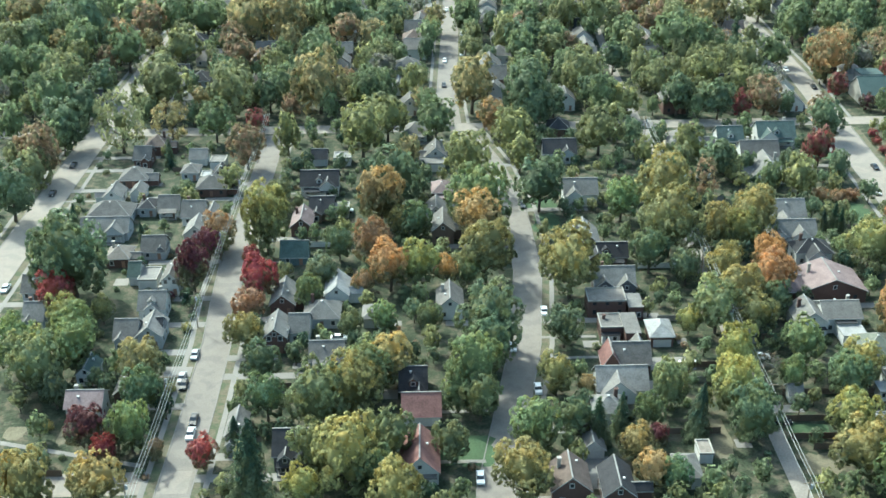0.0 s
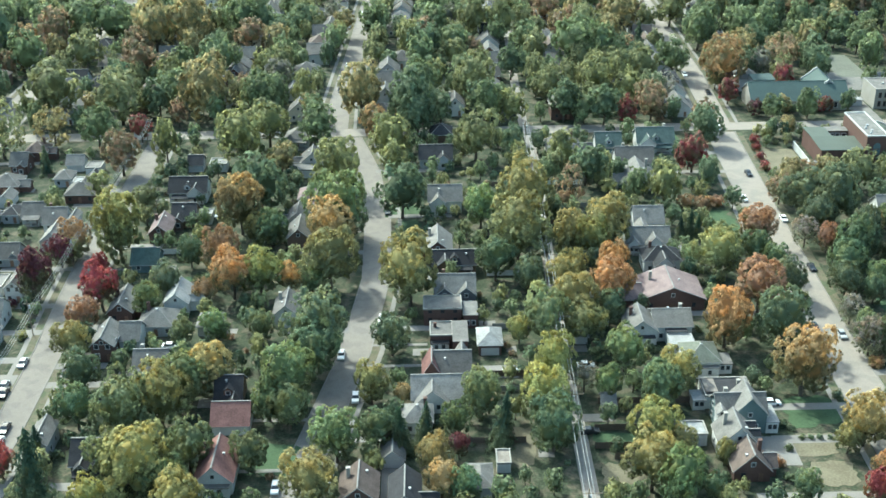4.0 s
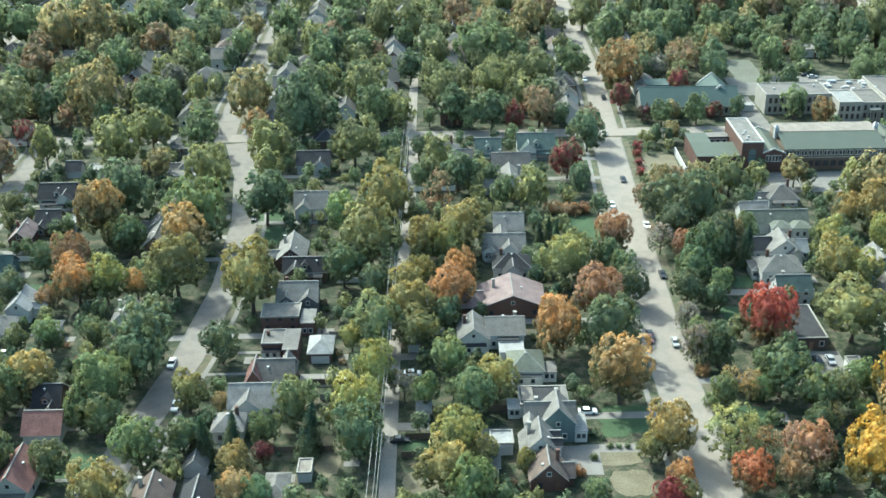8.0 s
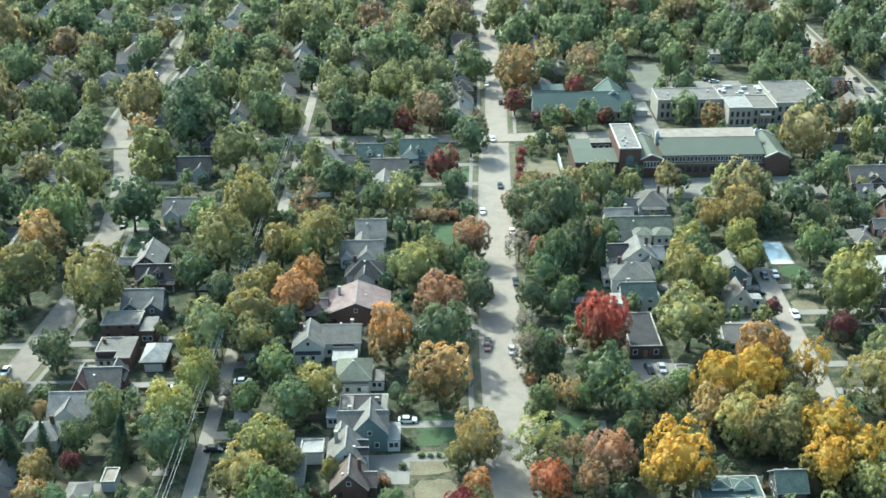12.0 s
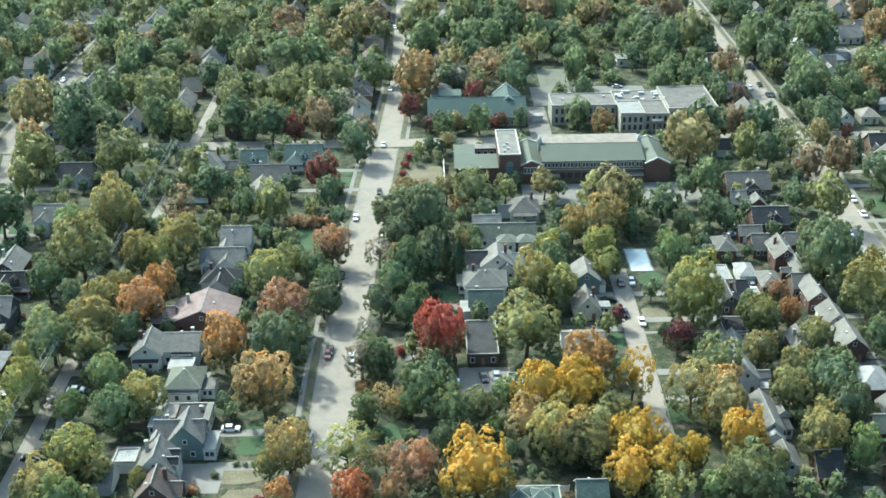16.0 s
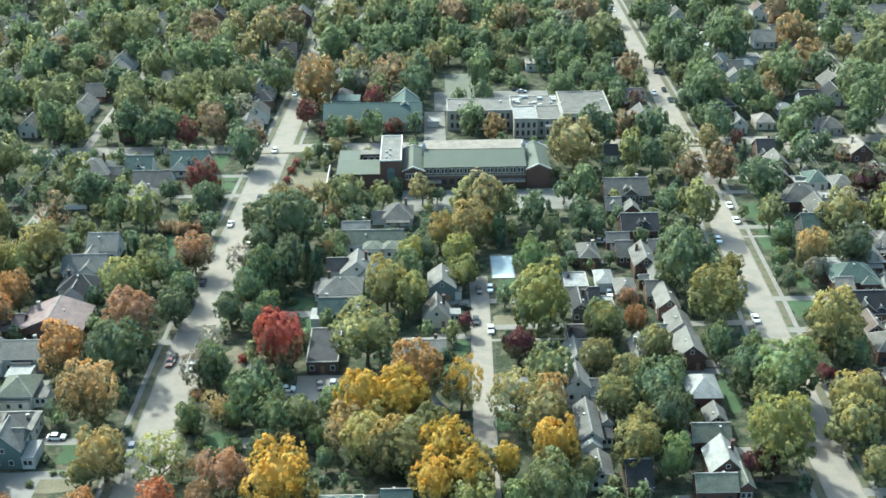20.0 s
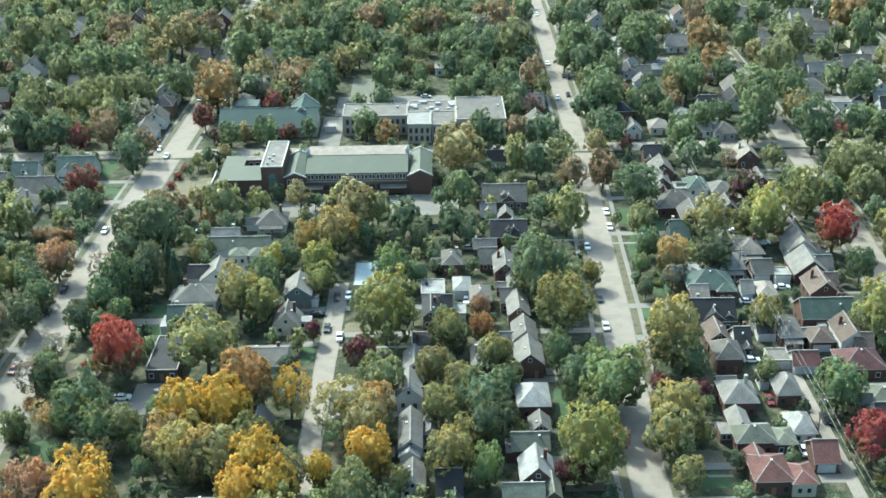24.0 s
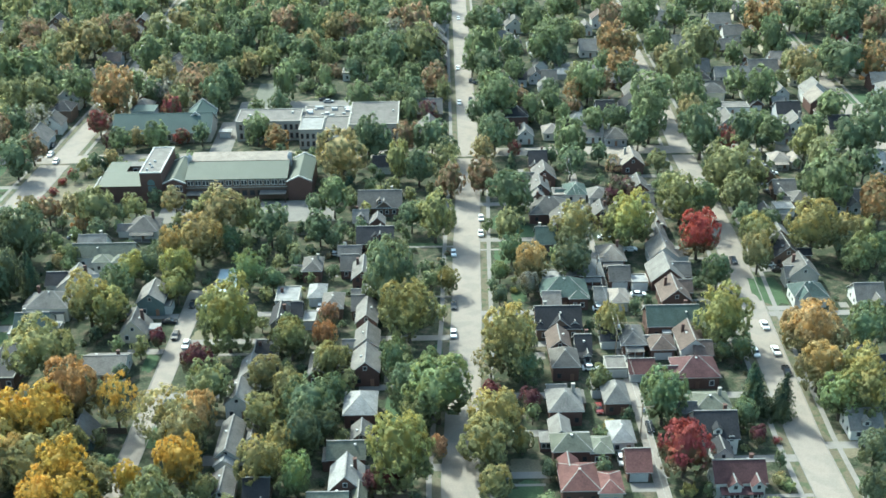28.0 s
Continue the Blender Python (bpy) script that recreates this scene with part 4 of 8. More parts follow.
extra(home, 3.6, -3.4, 2.8, 4, 4.4, "y", "maroon", "white")
home = house(-187.4, 210.5, 7.1, 9, 4.4, "x", "dark", "dark", porch=1)
extra(home, -0.9, -3.6, 2.7, 5, 4.4, "y", "dark", "dark")
extra(home, 2.7, -3.4, 2.1, 4, 4.4, "y", "dark", "dark")
home = house(-159.1, 206.4, 8.0, 12.0, 3.4, "y", "rust", "white", chimney=1, rise=3.8)
extra(home, 0.0, -6.6, 7.0, 1.6, 2.6, "f", "grey", "white")
home = house(177.7, 211.0, 8.2, 9.6, 3.96, "h", "red", "brick", rise=2.9)
extra(home, 6.6, -1.8, 5.2, 7.4, 3.7, "h", "red", "cream")
extra(home, -1.9, 4.6, 4.6, 5, 3.7, "y", "red", "brick", rise=1.9)
house(125.2, 212.0, 7.2, 8.6, 4.3, "y", "white", "brick", chimney=1, rise=3.6)
house(-52.4, 217.2, 5.0, 5, 3, "f", "white", "white", garage=1)
house(192.0, 218.1, 5.3, 8, 3, "x", "red", "brick", garage=1)
home = house(-200.6, 218.2, 4.2, 9, 4.4, "y", "light", "grey")
extra(home, -0.8, -4.8, 1.8, 3, 3.08, "y", "light", "grey")
home = house(-40.9, 223.6, 11.2, 7.4, 4.8, "x", "grey", "teal", chimney=1, rise=3.4)
extra(home, 1.6, -0.6, 7.8, 7.6, 5.3, "y", "light", "teal", rise=4.2)
extra(home, 7.0, -1.0, 2.8, 7.0, 2.9, "f", "white", "white")
extra(home, -5.0, -3.6, 2.0, 2.4, 6.0, "y", "light", "white")
home = house(177.4, 224.2, 8.8, 6.8, 3.96, "h", "sage", "brick", rise=2.7)
extra(home, 6.9, -0.5, 4.8, 6.2, 3.52, "h", "sage", "brick")
extra(home, -1.9, 6.6, 4.8, 7, 3.6, "y", "light", "brick", rise=1.6)
extra(home, -5.6, 4.2, 2.8, 4.4, 2.6, "f", "light", "brick")
extra(home, 3.0, 4.6, 4.0, 2.6, 2.7, "f", "white", "brick")
house(-115.5, 224.6, 6.8, 7.0, 3.4, "h", "ash", "white", chimney=1, rise=3.0)
home = house(124.6, 223.0, 8.4, 6.2, 3.9, "x", "sage", "brick")
extra(home, -4.6, -0.2, 2.0, 5.4, 2.8, "f", "light", "brick")
house(-158.8, 226.6, 8.5, 8.6, 2.8, "x", "rust", "white", garage=1)
house(190.0, 229.4, 5.4, 8.4, 3.08, "h", "white", "white", rise=2.6)
home = house(212.1, 228.8, 9.7, 10, 4.84, "x", "dark", "white", chimney=1, dormer=1)
extra(home, -0.1, -8.8, 4.5, 5, 4.4, "y", "dark", "white")
house(-70.1, 230.8, 3.0, 4, 2.5, "x", "light", "white", garage=1)
house(101.3, 232.1, 3.0, 7, 3, "y", "grey", "white", garage=1)
house(249.3, 232.6, 7.6, 8, 3.08, "x", "light", "white", chimney=1, dormer=1)
house(127.7, 230.8, 4.6, 5.6, 3.4, "y", "light", "brick")
home = house(-110.8, 235.8, 11.8, 9.0, 3.168, "x", "ash", "white")
extra(home, -1.2, -2.9, 7.6, 6.4, 2.992, "y", "ash", "white")
extra(home, 5.8, 4.3, 1.8, 5, 3, "f", "light", "white")
home = house(-41.4, 233.4, 11.4, 7.8, 3.4, "f", "dark", "white", chimney=1)
extra(home, -3.9, 0.4, 2.6, 5.4, 3.7, "f", "tan", "white")
extra(home, -7.2, -2.2, 3.0, 4.4, 2.6, "f", "white", "white")
extra(home, 5.0, -0.2, 1.2, 7.0, 3.75, "f", "light", "white")
house(-160.8, 237.4, 6.2, 9, 3.08, "x", "dark", "brown", wing=1, dormer=1, porch=1)
home = house(-237.6, 229.6, 8.2, 7.2, 4.4, "x", "pink", "white", chimney=1, rise=2.4)
extra(home, 2.6, -1.0, 2.6, 7.0, 4.2, "f", "white", "white")
house(-241.4, 245.4, 4.6, 6.8, 3.4, "y", "pine", "white")
house(-230.0, 236.6, 4.2, 8, 3.52, "y", "grey", "brown")
home = house(213.4, 239.6, 10.0, 9.4, 4.0, "h", "sage", "brick", chimney=1, rise=2.8)
extra(home, -6.1, -3.0, 4.1, 7, 3.52, "x", "grey", "brick")
home = house(177.7, 241.4, 8.0, 9.4, 4.4, "h", "light", "brick", chimney=1, rise=3.3)
extra(home, -1.4, 5.4, 4.6, 4.4, 4.2, "x", "light", "brick", rise=1.4)
extra(home, 4.7, 4.2, 1.8, 6.0, 2.6, "f", "grey", "brick")
house(100.6, 242.9, 3.0, 5, 2.6, "f", "white", "white", garage=1)
house(191.0, 245.4, 5.8, 8.6, 3.5, "h", "light", "brick", rise=3.4)
house(126.9, 242.4, 7.6, 9.8, 4.0, "h", "white", "brick", rise=3.2)
home = house(-44.5, 248.6, 8.3, 9.4, 3.9, "h", "sage", "white", rise=3.2)
extra(home, 5.8, -1.2, 3.4, 5.2, 2.7, "f", "grey", "white")
extra(home, 0.0, -5.2, 7.4, 1.4, 2.9, "f", "light", "white")
house(96.0, 246.6, 6.0, 8.6, 4.6, "y", "light", "white", chimney=1, wing=1)
home = house(96.6, 227.4, 5.0, 13.6, 4.6, "y", "light", "white", rise=2.0)
extra(home, -0.2, -7.6, 4.4, 3.0, 3.6, "y", "white", "white", rise=1.6)
extra(home, 4.0, -2.0, 3.0, 4.6, 2.6, "f", "dark", "white")
house(97.2, 211.4, 5.2, 8.4, 3.3, "y", "grey", "white", rise=1.8)
home = house(-106.8, 246.4, 8.8, 8.8, 3.52, "x", "grey", "brick")
extra(home, -5.2, -1.2, 4.4, 7.0, 3.4, "y", "rust", "brick", rise=3.6)
extra(home, 2.4, 2.6, 4.2, 5, 3.6, "y", "light", "brick", rise=3.2)
driveway(24.6, 37.8, 251.4, 11.6)
house(38.6, 247.6, 3.4, 4.6, 2.5, "f", "grey", "white", garage=1)
house(-182.6, 251.1, 8.3, 8, 3, "x", "grey", "teal", chimney=1, wing=1, porch=1)
house(187.5, 251.2, 3.4, 5, 2.6, "f", "light", "white", garage=1)
house(213.6, 257.0, 11.0, 9.4, 3.52, "h", "maroon", "brick", wing=-1)
house(179.9, 261.4, 6.8, 8.6, 4.4, "h", "grey", "brick", rise=3.2)
house(-96.9, 260.0, 5.8, 8.6, 3, "h", "white", "brick", garage=1)
house(199.8, 259.0, 6.4, 6, 2.8, "x", "red", "white", garage=1)
house(97.2, 259.8, 5.2, 9, 3.96, "y", "light", "white")
home = house(-196.5, 260.9, 5.8, 10, 4.84, "y", "light", "brick")
extra(home, 5.7, 3.6, 5.2, 8, 3.52, "x", "light", "white")
house(193.6, 261.4, 5.6, 6, 2.6, "f", "grey", "white", garage=1)
house(115.0, 261.8, 5.0, 10, 3.52, "y", "grey", "brown", chimney=1, wing=1)
house(31.0, 267.0, 8.2, 17.6, 3.2, "f", "dark", "umber")
house(57.8, 265.2, 10.8, 10.4, 3.0, "x", "grey", "white", chimney=1, rise=2.4)
house(259.9, 262.3, 7.6, 9, 3, "h", "dark", "grey", wing=1, porch=1)
house(127.4, 261.2, 7.0, 9.8, 4.6, "y", "light", "brick", rise=2.9)
house(-72.7, 262.9, 3.0, 5, 2.6, "x", "white", "white", garage=1)
house(-235.6, 263.2, 5.7, 8, 3.52, "x", "grey", "grey", wing=-1)
home = house(-229.5, 263.8, 6.2, 9, 3.96, "y", "ash", "grey")
extra(home, 1.2, 1.5, 3.0, 6, 3.52, "x", "dark", "grey")
home = house(-109.4, 262.6, 5.8, 7.2, 4.0, "f", "grey", "brick", chimney=1)
extra(home, 4.9, -2.2, 3.8, 10.6, 4.5, "f", "grey", "brick")
extra(home, -0.4, -4.4, 4.6, 1.5, 2.6, "f", "dark", "white")
home = house(-57.1, 264.2, 7.8, 9.6, 4.2, "y", "light", "white", chimney=1, rise=3.0)
extra(home, 0.0, -5.4, 6.4, 1.6, 2.8, "f", "dark", "white")
house(207.3, 270.6, 6.2, 7.4, 3.2, "h", "brown", "brick", garage=1)
home = house(215.4, 271.0, 7.0, 11, 4.0, "y", "brown", "white", chimney=1)
extra(home, 2.1, -4.4, 4.8, 6, 3.52, "x", "brown", "brick")
home = house(-48.6, 266.0, 9.6, 9.6, 4.4, "x", "light", "white", chimney=1, rise=2.6)
extra(home, 1.2, -8.8, 6.2, 5.4, 2.9, "f", "white", "white")
extra(home, 0.6, -5.4, 5.2, 2.0, 3.6, "f", "dark", "white")
house(179.4, 271.6, 5.8, 8.4, 4.0, "y", "brown", "brick")
house(185.8, 270.3, 3.9, 8, 3, "x", "dark", "white", chimney=1, wing=1, porch=1)
house(-171.5, 271.7, 5.9, 7, 2.8, "h", "light", "white", garage=1)
house(99.6, 271.7, 6.2, 8, 3, "f", "dark", "white", chimney=1)
house(-185.6, 272.8, 9.2, 9, 3, "h", "light", "grey", chimney=1)
house(127.2, 273.6, 6.2, 9, 4.4, "y", "light", "white", wing=-1)
house(199.8, 274.1, 6.1, 10, 3.52, "h", "grey", "brick", wing=1, porch=1)
house(-263.0, 274.5, 5.2, 8, 3, "x", "light", "grey", chimney=1, wing=-1)
house(194.0, 276.4, 5.0, 7, 2.8, "x", "dark", "white", garage=1)
home = house(-108.9, 275.3, 10.2, 7.4, 4.84, "f", "tan", "brick")
extra(home, 7.5, -1.8, 3.8, 7.6, 3.96, "f", "light", "brick")
house(-151.2, 276.8, 6.7, 10, 3.96, "y", "grey", "white", chimney=1)
home = house(-231.8, 277.6, 6.9, 8, 4.048, "x", "light", "white", chimney=1, dormer=1)
extra(home, 0.1, -2.7, 3.9, 4, 4.048, "y", "light", "white")
house(-196.8, 281.4, 6.5, 11, 3.52, "y", "light", "brick", chimney=1, wing=1)
home = house(61.2, 284.6, 7.2, 7.4, 3.0, "y", "tan", "cream", chimney=1, rise=4.2)
extra(home, 5.0, 0.4, 3.4, 3.2, 2.8, "f", "white", "white")
home = house(212.3, 282.4, 14.2, 9, 4.4, "x", "green", "brick", chimney=1)
extra(home, -2.2, -5.4, 2.1, 2, 2.8, "f", "white", "white")
home = house(180.3, 283.2, 12.3, 10, 3.96, "x", "dark", "brown", chimney=1)
extra(home, 0.2, -2.2, 6.2, 5, 3.96, "y", "dark", "brown")
extra(home, -5.1, -2.7, 2.0, 2, 4.576, "y", "dark", "white")
extra(home, 4.5, -3.1, 2.1, 2, 4.576, "y", "dark", "white")
house(-45.6, 284.1, 17.7, 13, 3.52, "y", "pink", "brick", chimney=1, rise=3.6, wing=-1)
house(-182.3, 284.7, 6.4, 10, 3.96, "y", "white", "white", wing=1)
home = house(33.0, 284.6, 9.2, 7.2, 5.2, "x", "pine", "white", chimney=1, rise=3.0)
extra(home, -5.9, 0.4, 2.4, 6.2, 2.9, "f", "white", "white")
extra(home, 5.6, 2.0, 2.0, 3.6, 3.0, "f", "white", "white")
home = house(-105.3, 286.0, 11.0, 9, 4.4, "x", "light", "dark", chimney=1)
extra(home, -2.9, -2.1, 4.8, 6, 4.4, "y", "light", "dark")
extra(home, 3.1, -2.3, 5.1, 6, 4.4, "y", "light", "dark")
home = house(101.7, 287.6, 4.3, 10, 4.4, "y", "dark", "dark", chimney=1)
extra(home, 4.6, 3.8, 2.8, 7, 3.52, "x", "dark", "dark")
home = house(126.5, 288.2, 5.7, 11, 4.4, "y", "light", "brick")
extra(home, -2.8, 6.7, 3.5, 7, 3.52, "x", "grey", "brown")
house(110.0, 289.5, 3.3, 6, 2.6, "f", "white", "white", garage=1)
house(-268.5, 290.6, 4.8, 8, 3, "x", "grey", "grey")
house(-229.7, 293.4, 4.8, 10, 4.84, "y", "grey", "white")
house(-237.2, 296.6, 5.3, 8, 2.8, "f", "light", "white", garage=1)
house(116.2, 296.9, 5.6, 9, 3.52, "h", "grey", "brown")
house(272.7, 296.9, 8.0, 8, 3, "x", "grey", "white", wing=1)
house(199.8, 297.9, 5.0, 8, 3, "h", "tan", "cream", garage=1)
home = house(216.0, 297.9, 8.2, 10, 3.96, "y", "brown", "brick", chimney=1)
extra(home, 3.4, 3.8, 4.8, 6, 3.52, "x", "brown", "brick")
house(-241.5, 298.6, 3.0, 7, 3, "x", "green", "white", garage=1)
house(194.5, 299.2, 3.1, 6, 2.8, "x", "light", "white", garage=1)
home = house(184.0, 301.4, 13.3, 10.2, 3.96, "h", "green", "brick")
extra(home, -4.1, -5.0, 5.0, 6, 3.168, "x", "tan", "brick")
extra(home, 3.9, -3.2, 5.3, 6, 3.872, "h", "green", "brick")
home = house(255.6, 298.0, 9.4, 7.6, 3.6, "h", "pine", "white", rise=3.2)
extra(home, -1.6, -3.2, 4.0, 3.4, 3.4, "y", "pine", "white", rise=2.4)
home = house(257.2, 310.4, 8.2, 8.4, 4.6, "y", "grey", "stone", chimney=1)
extra(home, -3.6, -1.0, 3.6, 5.4, 3.6, "x", "grey", "stone")
house(102.4, 302.5, 6.8, 9, 3, "f", "white", "white", chimney=1)
home = house(62.9, 301.0, 7.6, 9.6, 4.6, "y", "light", "teal", rise=2.8)
extra(home, 4.6, -1.6, 2.2, 4.8, 2.8, "f", "light", "white")
house(127.0, 303.4, 4.7, 8.7, 4.4, "y", "light", "brick", chimney=1, wing=-1)
home = house(33.4, 298.6, 12.0, 9.4, 4.4, "h", "light", "white", chimney=1, rise=3.4)
extra(home, 0.6, -4.9, 9.0, 1.4, 3.0, "f", "light", "white")
extra(home, -6.4, 2.2, 2.6, 6.0, 3.0, "h", "grey", "white")
home = house(-44.3, 304.0, 10.6, 8, 3.96, "h", "dark", "white", chimney=1)
extra(home, 0.1, -4.8, 5.5, 5, 3.96, "y", "dark", "white")
house(111.0, 304.2, 4.6, 8, 3, "h", "white", "white", garage=1)
house(-105.0, 304.7, 12.5, 7.1, 3.52, "x", "dark", "brown", wing=-1, dormer=1, porch=1)
house(207.7, 308.8, 4.7, 5, 2.8, "f", "white", "white", garage=1)
house(-196.7, 310.2, 7.8, 8, 2.816, "x", "green", "teal")
house(-249.0, 310.3, 6.8, 8, 3, "h", "tan", "brick", chimney=1, wing=1)
house(181.9, 310.9, 6.2, 8, 3, "f", "white", "white")
house(201.9, 311.5, 5.9, 7, 3, "x", "grey", "brick", garage=1)
home = house(216.2, 311.6, 9.9, 11, 3.52, "y", "light", "brick")
extra(home, 4.6, 0.7, 5.4, 7, 3.52, "x", "grey", "brick")
home = house(124.3, 313.7, 6.3, 11, 4.84, "y", "light", "brick", chimney=1)
extra(home, -4.6, 7.9, 5.2, 8, 3.08, "x", "grey", "brick")
extra(home, 4.8, 7.4, 3.8, 6, 4.4, "x", "grey", "brick")
house(-109.8, 314.6, 8.2, 12, 3.96, "y", "light", "brick", chimney=1, wing=-1)
house(193.6, 314.9, 6.8, 10, 3.52, "h", "light", "brick", chimney=1, wing=-1, porch=1)
home = house(37.6, 311.6, 9.4, 8.6, 4.2, "y", "light", "white", chimney=1, rise=3.6)
extra(home, -6.0, 1.2, 6.0, 6.6, 3.8, "x", "dark", "white")
extra(home, 2.8, -3.6, 4.6, 5.0, 3.4, "y", "light", "white")
extra(home, 6.2, 0.8, 3.0, 6.4, 3.0, "x", "white", "white")
home = house(-239.5, 315.5, 6.8, 8, 2.816, "x", "grey", "grey")
extra(home, 2.1, -0.9, 3.1, 5, 2.816, "y", "grey", "grey")
home = house(-45.9, 317.6, 12.8, 8, 3.52, "x", "light", "white", porch=1)
extra(home, -4.5, -3.0, 3.2, 4, 3.52, "y", "light", "white")
extra(home, 1.6, -3.7, 5.3, 4, 3.52, "y", "light", "white")
house(108.3, 320.0, 5.5, 9, 3.96, "h", "grey", "brick", chimney=1, wing=-1)
house(-152.4, 324.6, 6.7, 11, 4.4, "y", "light", "brown", wing=1)
house(201.4, 324.9, 7.8, 10, 3.52, "h", "tan", "brick", chimney=1, wing=-1, porch=1)
house(217.7, 325.7, 8.4, 10, 3.96, "y", "tan", "white", wing=1)
house(256.4, 325.8, 8.2, 10, 3.52, "y", "dark", "brown", wing=1)
house(-228.6, 325.9, 7.0, 9, 3.52, "y", "light", "white", chimney=1)
house(-257.6, 329.3, 14.5, 8, 3, "x", "light", "grey", wing=1, porch=1)
home = house(41.2, 331.6, 19.4, 7.0, 3.9, "x", "sage", "white", rise=3.0)
extra(home, 0.4, -4.4, 5.4, 5.0, 3.7, "h", "sage", "white")
extra(home, 6.6, -4.6, 5.4, 5.0, 3.7, "h", "sage", "white")
house(119.1, 330.9, 6.9, 4.7, 3, "x", "grey", "brick", garage=1)
home = house(-43.5, 331.1, 9.0, 9, 3.96, "x", "light", "white")
extra(home, -2.8, -6.8, 3.7, 5, 3.96, "y", "light", "white")
house(-196.5, 331.4, 6.3, 10.7, 3.52, "y", "pink", "brick", chimney=1)
house(181.7, 335.8, 5.8, 9, 4.4, "x", "green", "dark", chimney=1)
house(218.1, 336.5, 5.6, 10, 4.4, "y", "grey", "brick", chimney=1)
home = house(127.0, 338.2, 11.3, 9, 4.4, "x", "dark", "brick", dormer=1)
extra(home, 1.6, 0.6, 6.2, 7, 4.4, "y", "dark", "brick")
house(35.8, 338.4, 8.5, 9, 3.08, "x", "light", "white", chimney=1, wing=1)
house(-154.4, 339.3, 6.3, 9, 3, "y", "grey", "white", wing=-1)
house(257.5, 339.3, 6.7, 10, 3.52, "y", "light", "brick", wing=-1)
home = house(-231.8, 340.0, 7.1, 9, 3.08, "x", "grey", "white", chimney=1)
extra(home, 5.9, -2.4, 2.9, 8, 4.4, "y", "light", "white")
house(-258.9, 341.2, 13.6, 10, 3.08, "h", "grey", "grey", porch=1)
house(-191.0, 341.7, 7.4, 9, 3, "x", "dark", "brown", wing=-1)
house(-184.8, 342.6, 4.4, 6, 2.6, "f", "white", "white", garage=1)
house(-240.9, 346.1, 6.6, 8, 2.816, "x", "grey", "white", porch=1)
house(-248.2, 346.4, 5.2, 7, 3, "h", "dark", "grey", chimney=1, wing=-1)
house(219.5, 348.5, 5.9, 10, 3.96, "y", "tan", "brick")
house(-107.0, 349.8, 10.7, 9, 4.4, "x", "light", "white", wing=-1)
house(189.0, 350.5, 7.3, 9.8, 3.96, "y", "grey", "brick", chimney=1, wing=1)
house(257.7, 351.4, 5.8, 10, 3.96, "y", "grey", "brick", wing=1)
house(49.0, 353.4, 9.4, 10, 3, "h", "grey", "white", chimney=1, wing=-1, porch=1)
house(-152.4, 354.8, 6.0, 9, 3.52, "h", "pink", "brick", porch=1)
house(-261.6, 356.2, 5.9, 8, 3.168, "y", "light", "white", wing=-1)
home = house(121.4, 356.3, 4.8, 7, 3.08, "x", "light", "brown", chimney=1, dormer=1)
extra(home, 5.7, -3.2, 4.9, 5, 3.52, "y", "light", "brick")
house(-254.2, 359.1, 4.4, 7, 2.8, "y", "light", "white", garage=1)
house(203.0, 359.1, 5.2, 8, 3.08, "y", "grey", "brick", chimney=1, wing=1)
house(266.1, 360.8, 6.4, 6, 2.8, "f", "white", "white", garage=1)
home = house(185.5, 361.3, 13.6, 11, 3.52, "h", "grey", "brick", chimney=1)
extra(home, -2.8, 11.9, 4.2, 6, 3.52, "y", "light", "brick")
house(196.3, 361.4, 5.6, 6, 3, "f", "white", "white", garage=1)
house(-193.3, 361.7, 12.4, 9, 3.96, "x", "dark", "white", wing=1, dormer=1, porch=1)
house(-229.9, 362.9, 10.0, 9, 2.992, "h", "grey", "brick", wing=1)
house(288.4, 364.7, 9.6, 9, 3, "x", "grey", "grey", chimney=1, wing=1)
house(218.2, 365.0, 6.8, 8, 3.52, "x", "grey", "brown", chimney=1, wing=1)
house(-40.6, 367.3, 11.4, 12, 3.08, "y", "light", "white", chimney=1, wing=-1)
house(273.4, 367.6, 5.9, 7.1, 3.08, "h", "grey", "brick", wing=-1)
home = house(127.5, 368.9, 14.6, 10, 3.52, "x", "grey", "brown", chimney=1, dormer=1)
extra(home, 1.4, -2.1, 5.1, 6, 3.52, "y", "grey", "brown")
house(-233.7, 371.9, 3.2, 5, 2.8, "f", "white", "white", garage=1)
house(-258.1, 371.9, 9.3, 9, 2.816, "h", "grey", "brick", wing=1)
house(204.0, 373.4, 6.6, 8, 3.08, "h", "light", "white")
house(-229.4, 374.7, 3.8, 7, 3, "y", "dark", "grey", wing=1)
house(269.9, 375.5, 7.4, 8, 3.08, "x", "grey", "brown", wing=-1)
house(190.9, 376.1, 5.2, 6, 2.8, "f", "tan", "white", garage=1)
house(-239.6, 376.2, 5.8, 7, 3, "h", "grey", "grey")
house(196.3, 377.2, 7.0, 9, 3.08, "h", "green", "white", wing=-1)
house(218.8, 378.2, 6.8, 9, 3.96, "y", "grey", "brick", wing=1)
house(183.8, 379.2, 6.5, 9, 3.96, "y", "light", "brick", chimney=1, wing=-1)
house(-155.9, 380.6, 10.0, 6, 2.8, "f", "light", "white", garage=1)
house(-39.2, 384.0, 13.1, 10, 3.08, "x", "grey", "white", chimney=1)
house(-231.7, 385.9, 5.4, 6, 2.8, "f", "light", "white", garage=1)
house(-187.5, 387.4, 6.0, 6, 2.8, "f", "white", "white", garage=1)
house(-195.6, 387.8, 5.2, 6, 2.8, "x", "dark", "grey", garage=1)
house(-154.1, 388.9, 7.6, 9, 3.08, "y", "grey", "white", chimney=1, wing=-1)
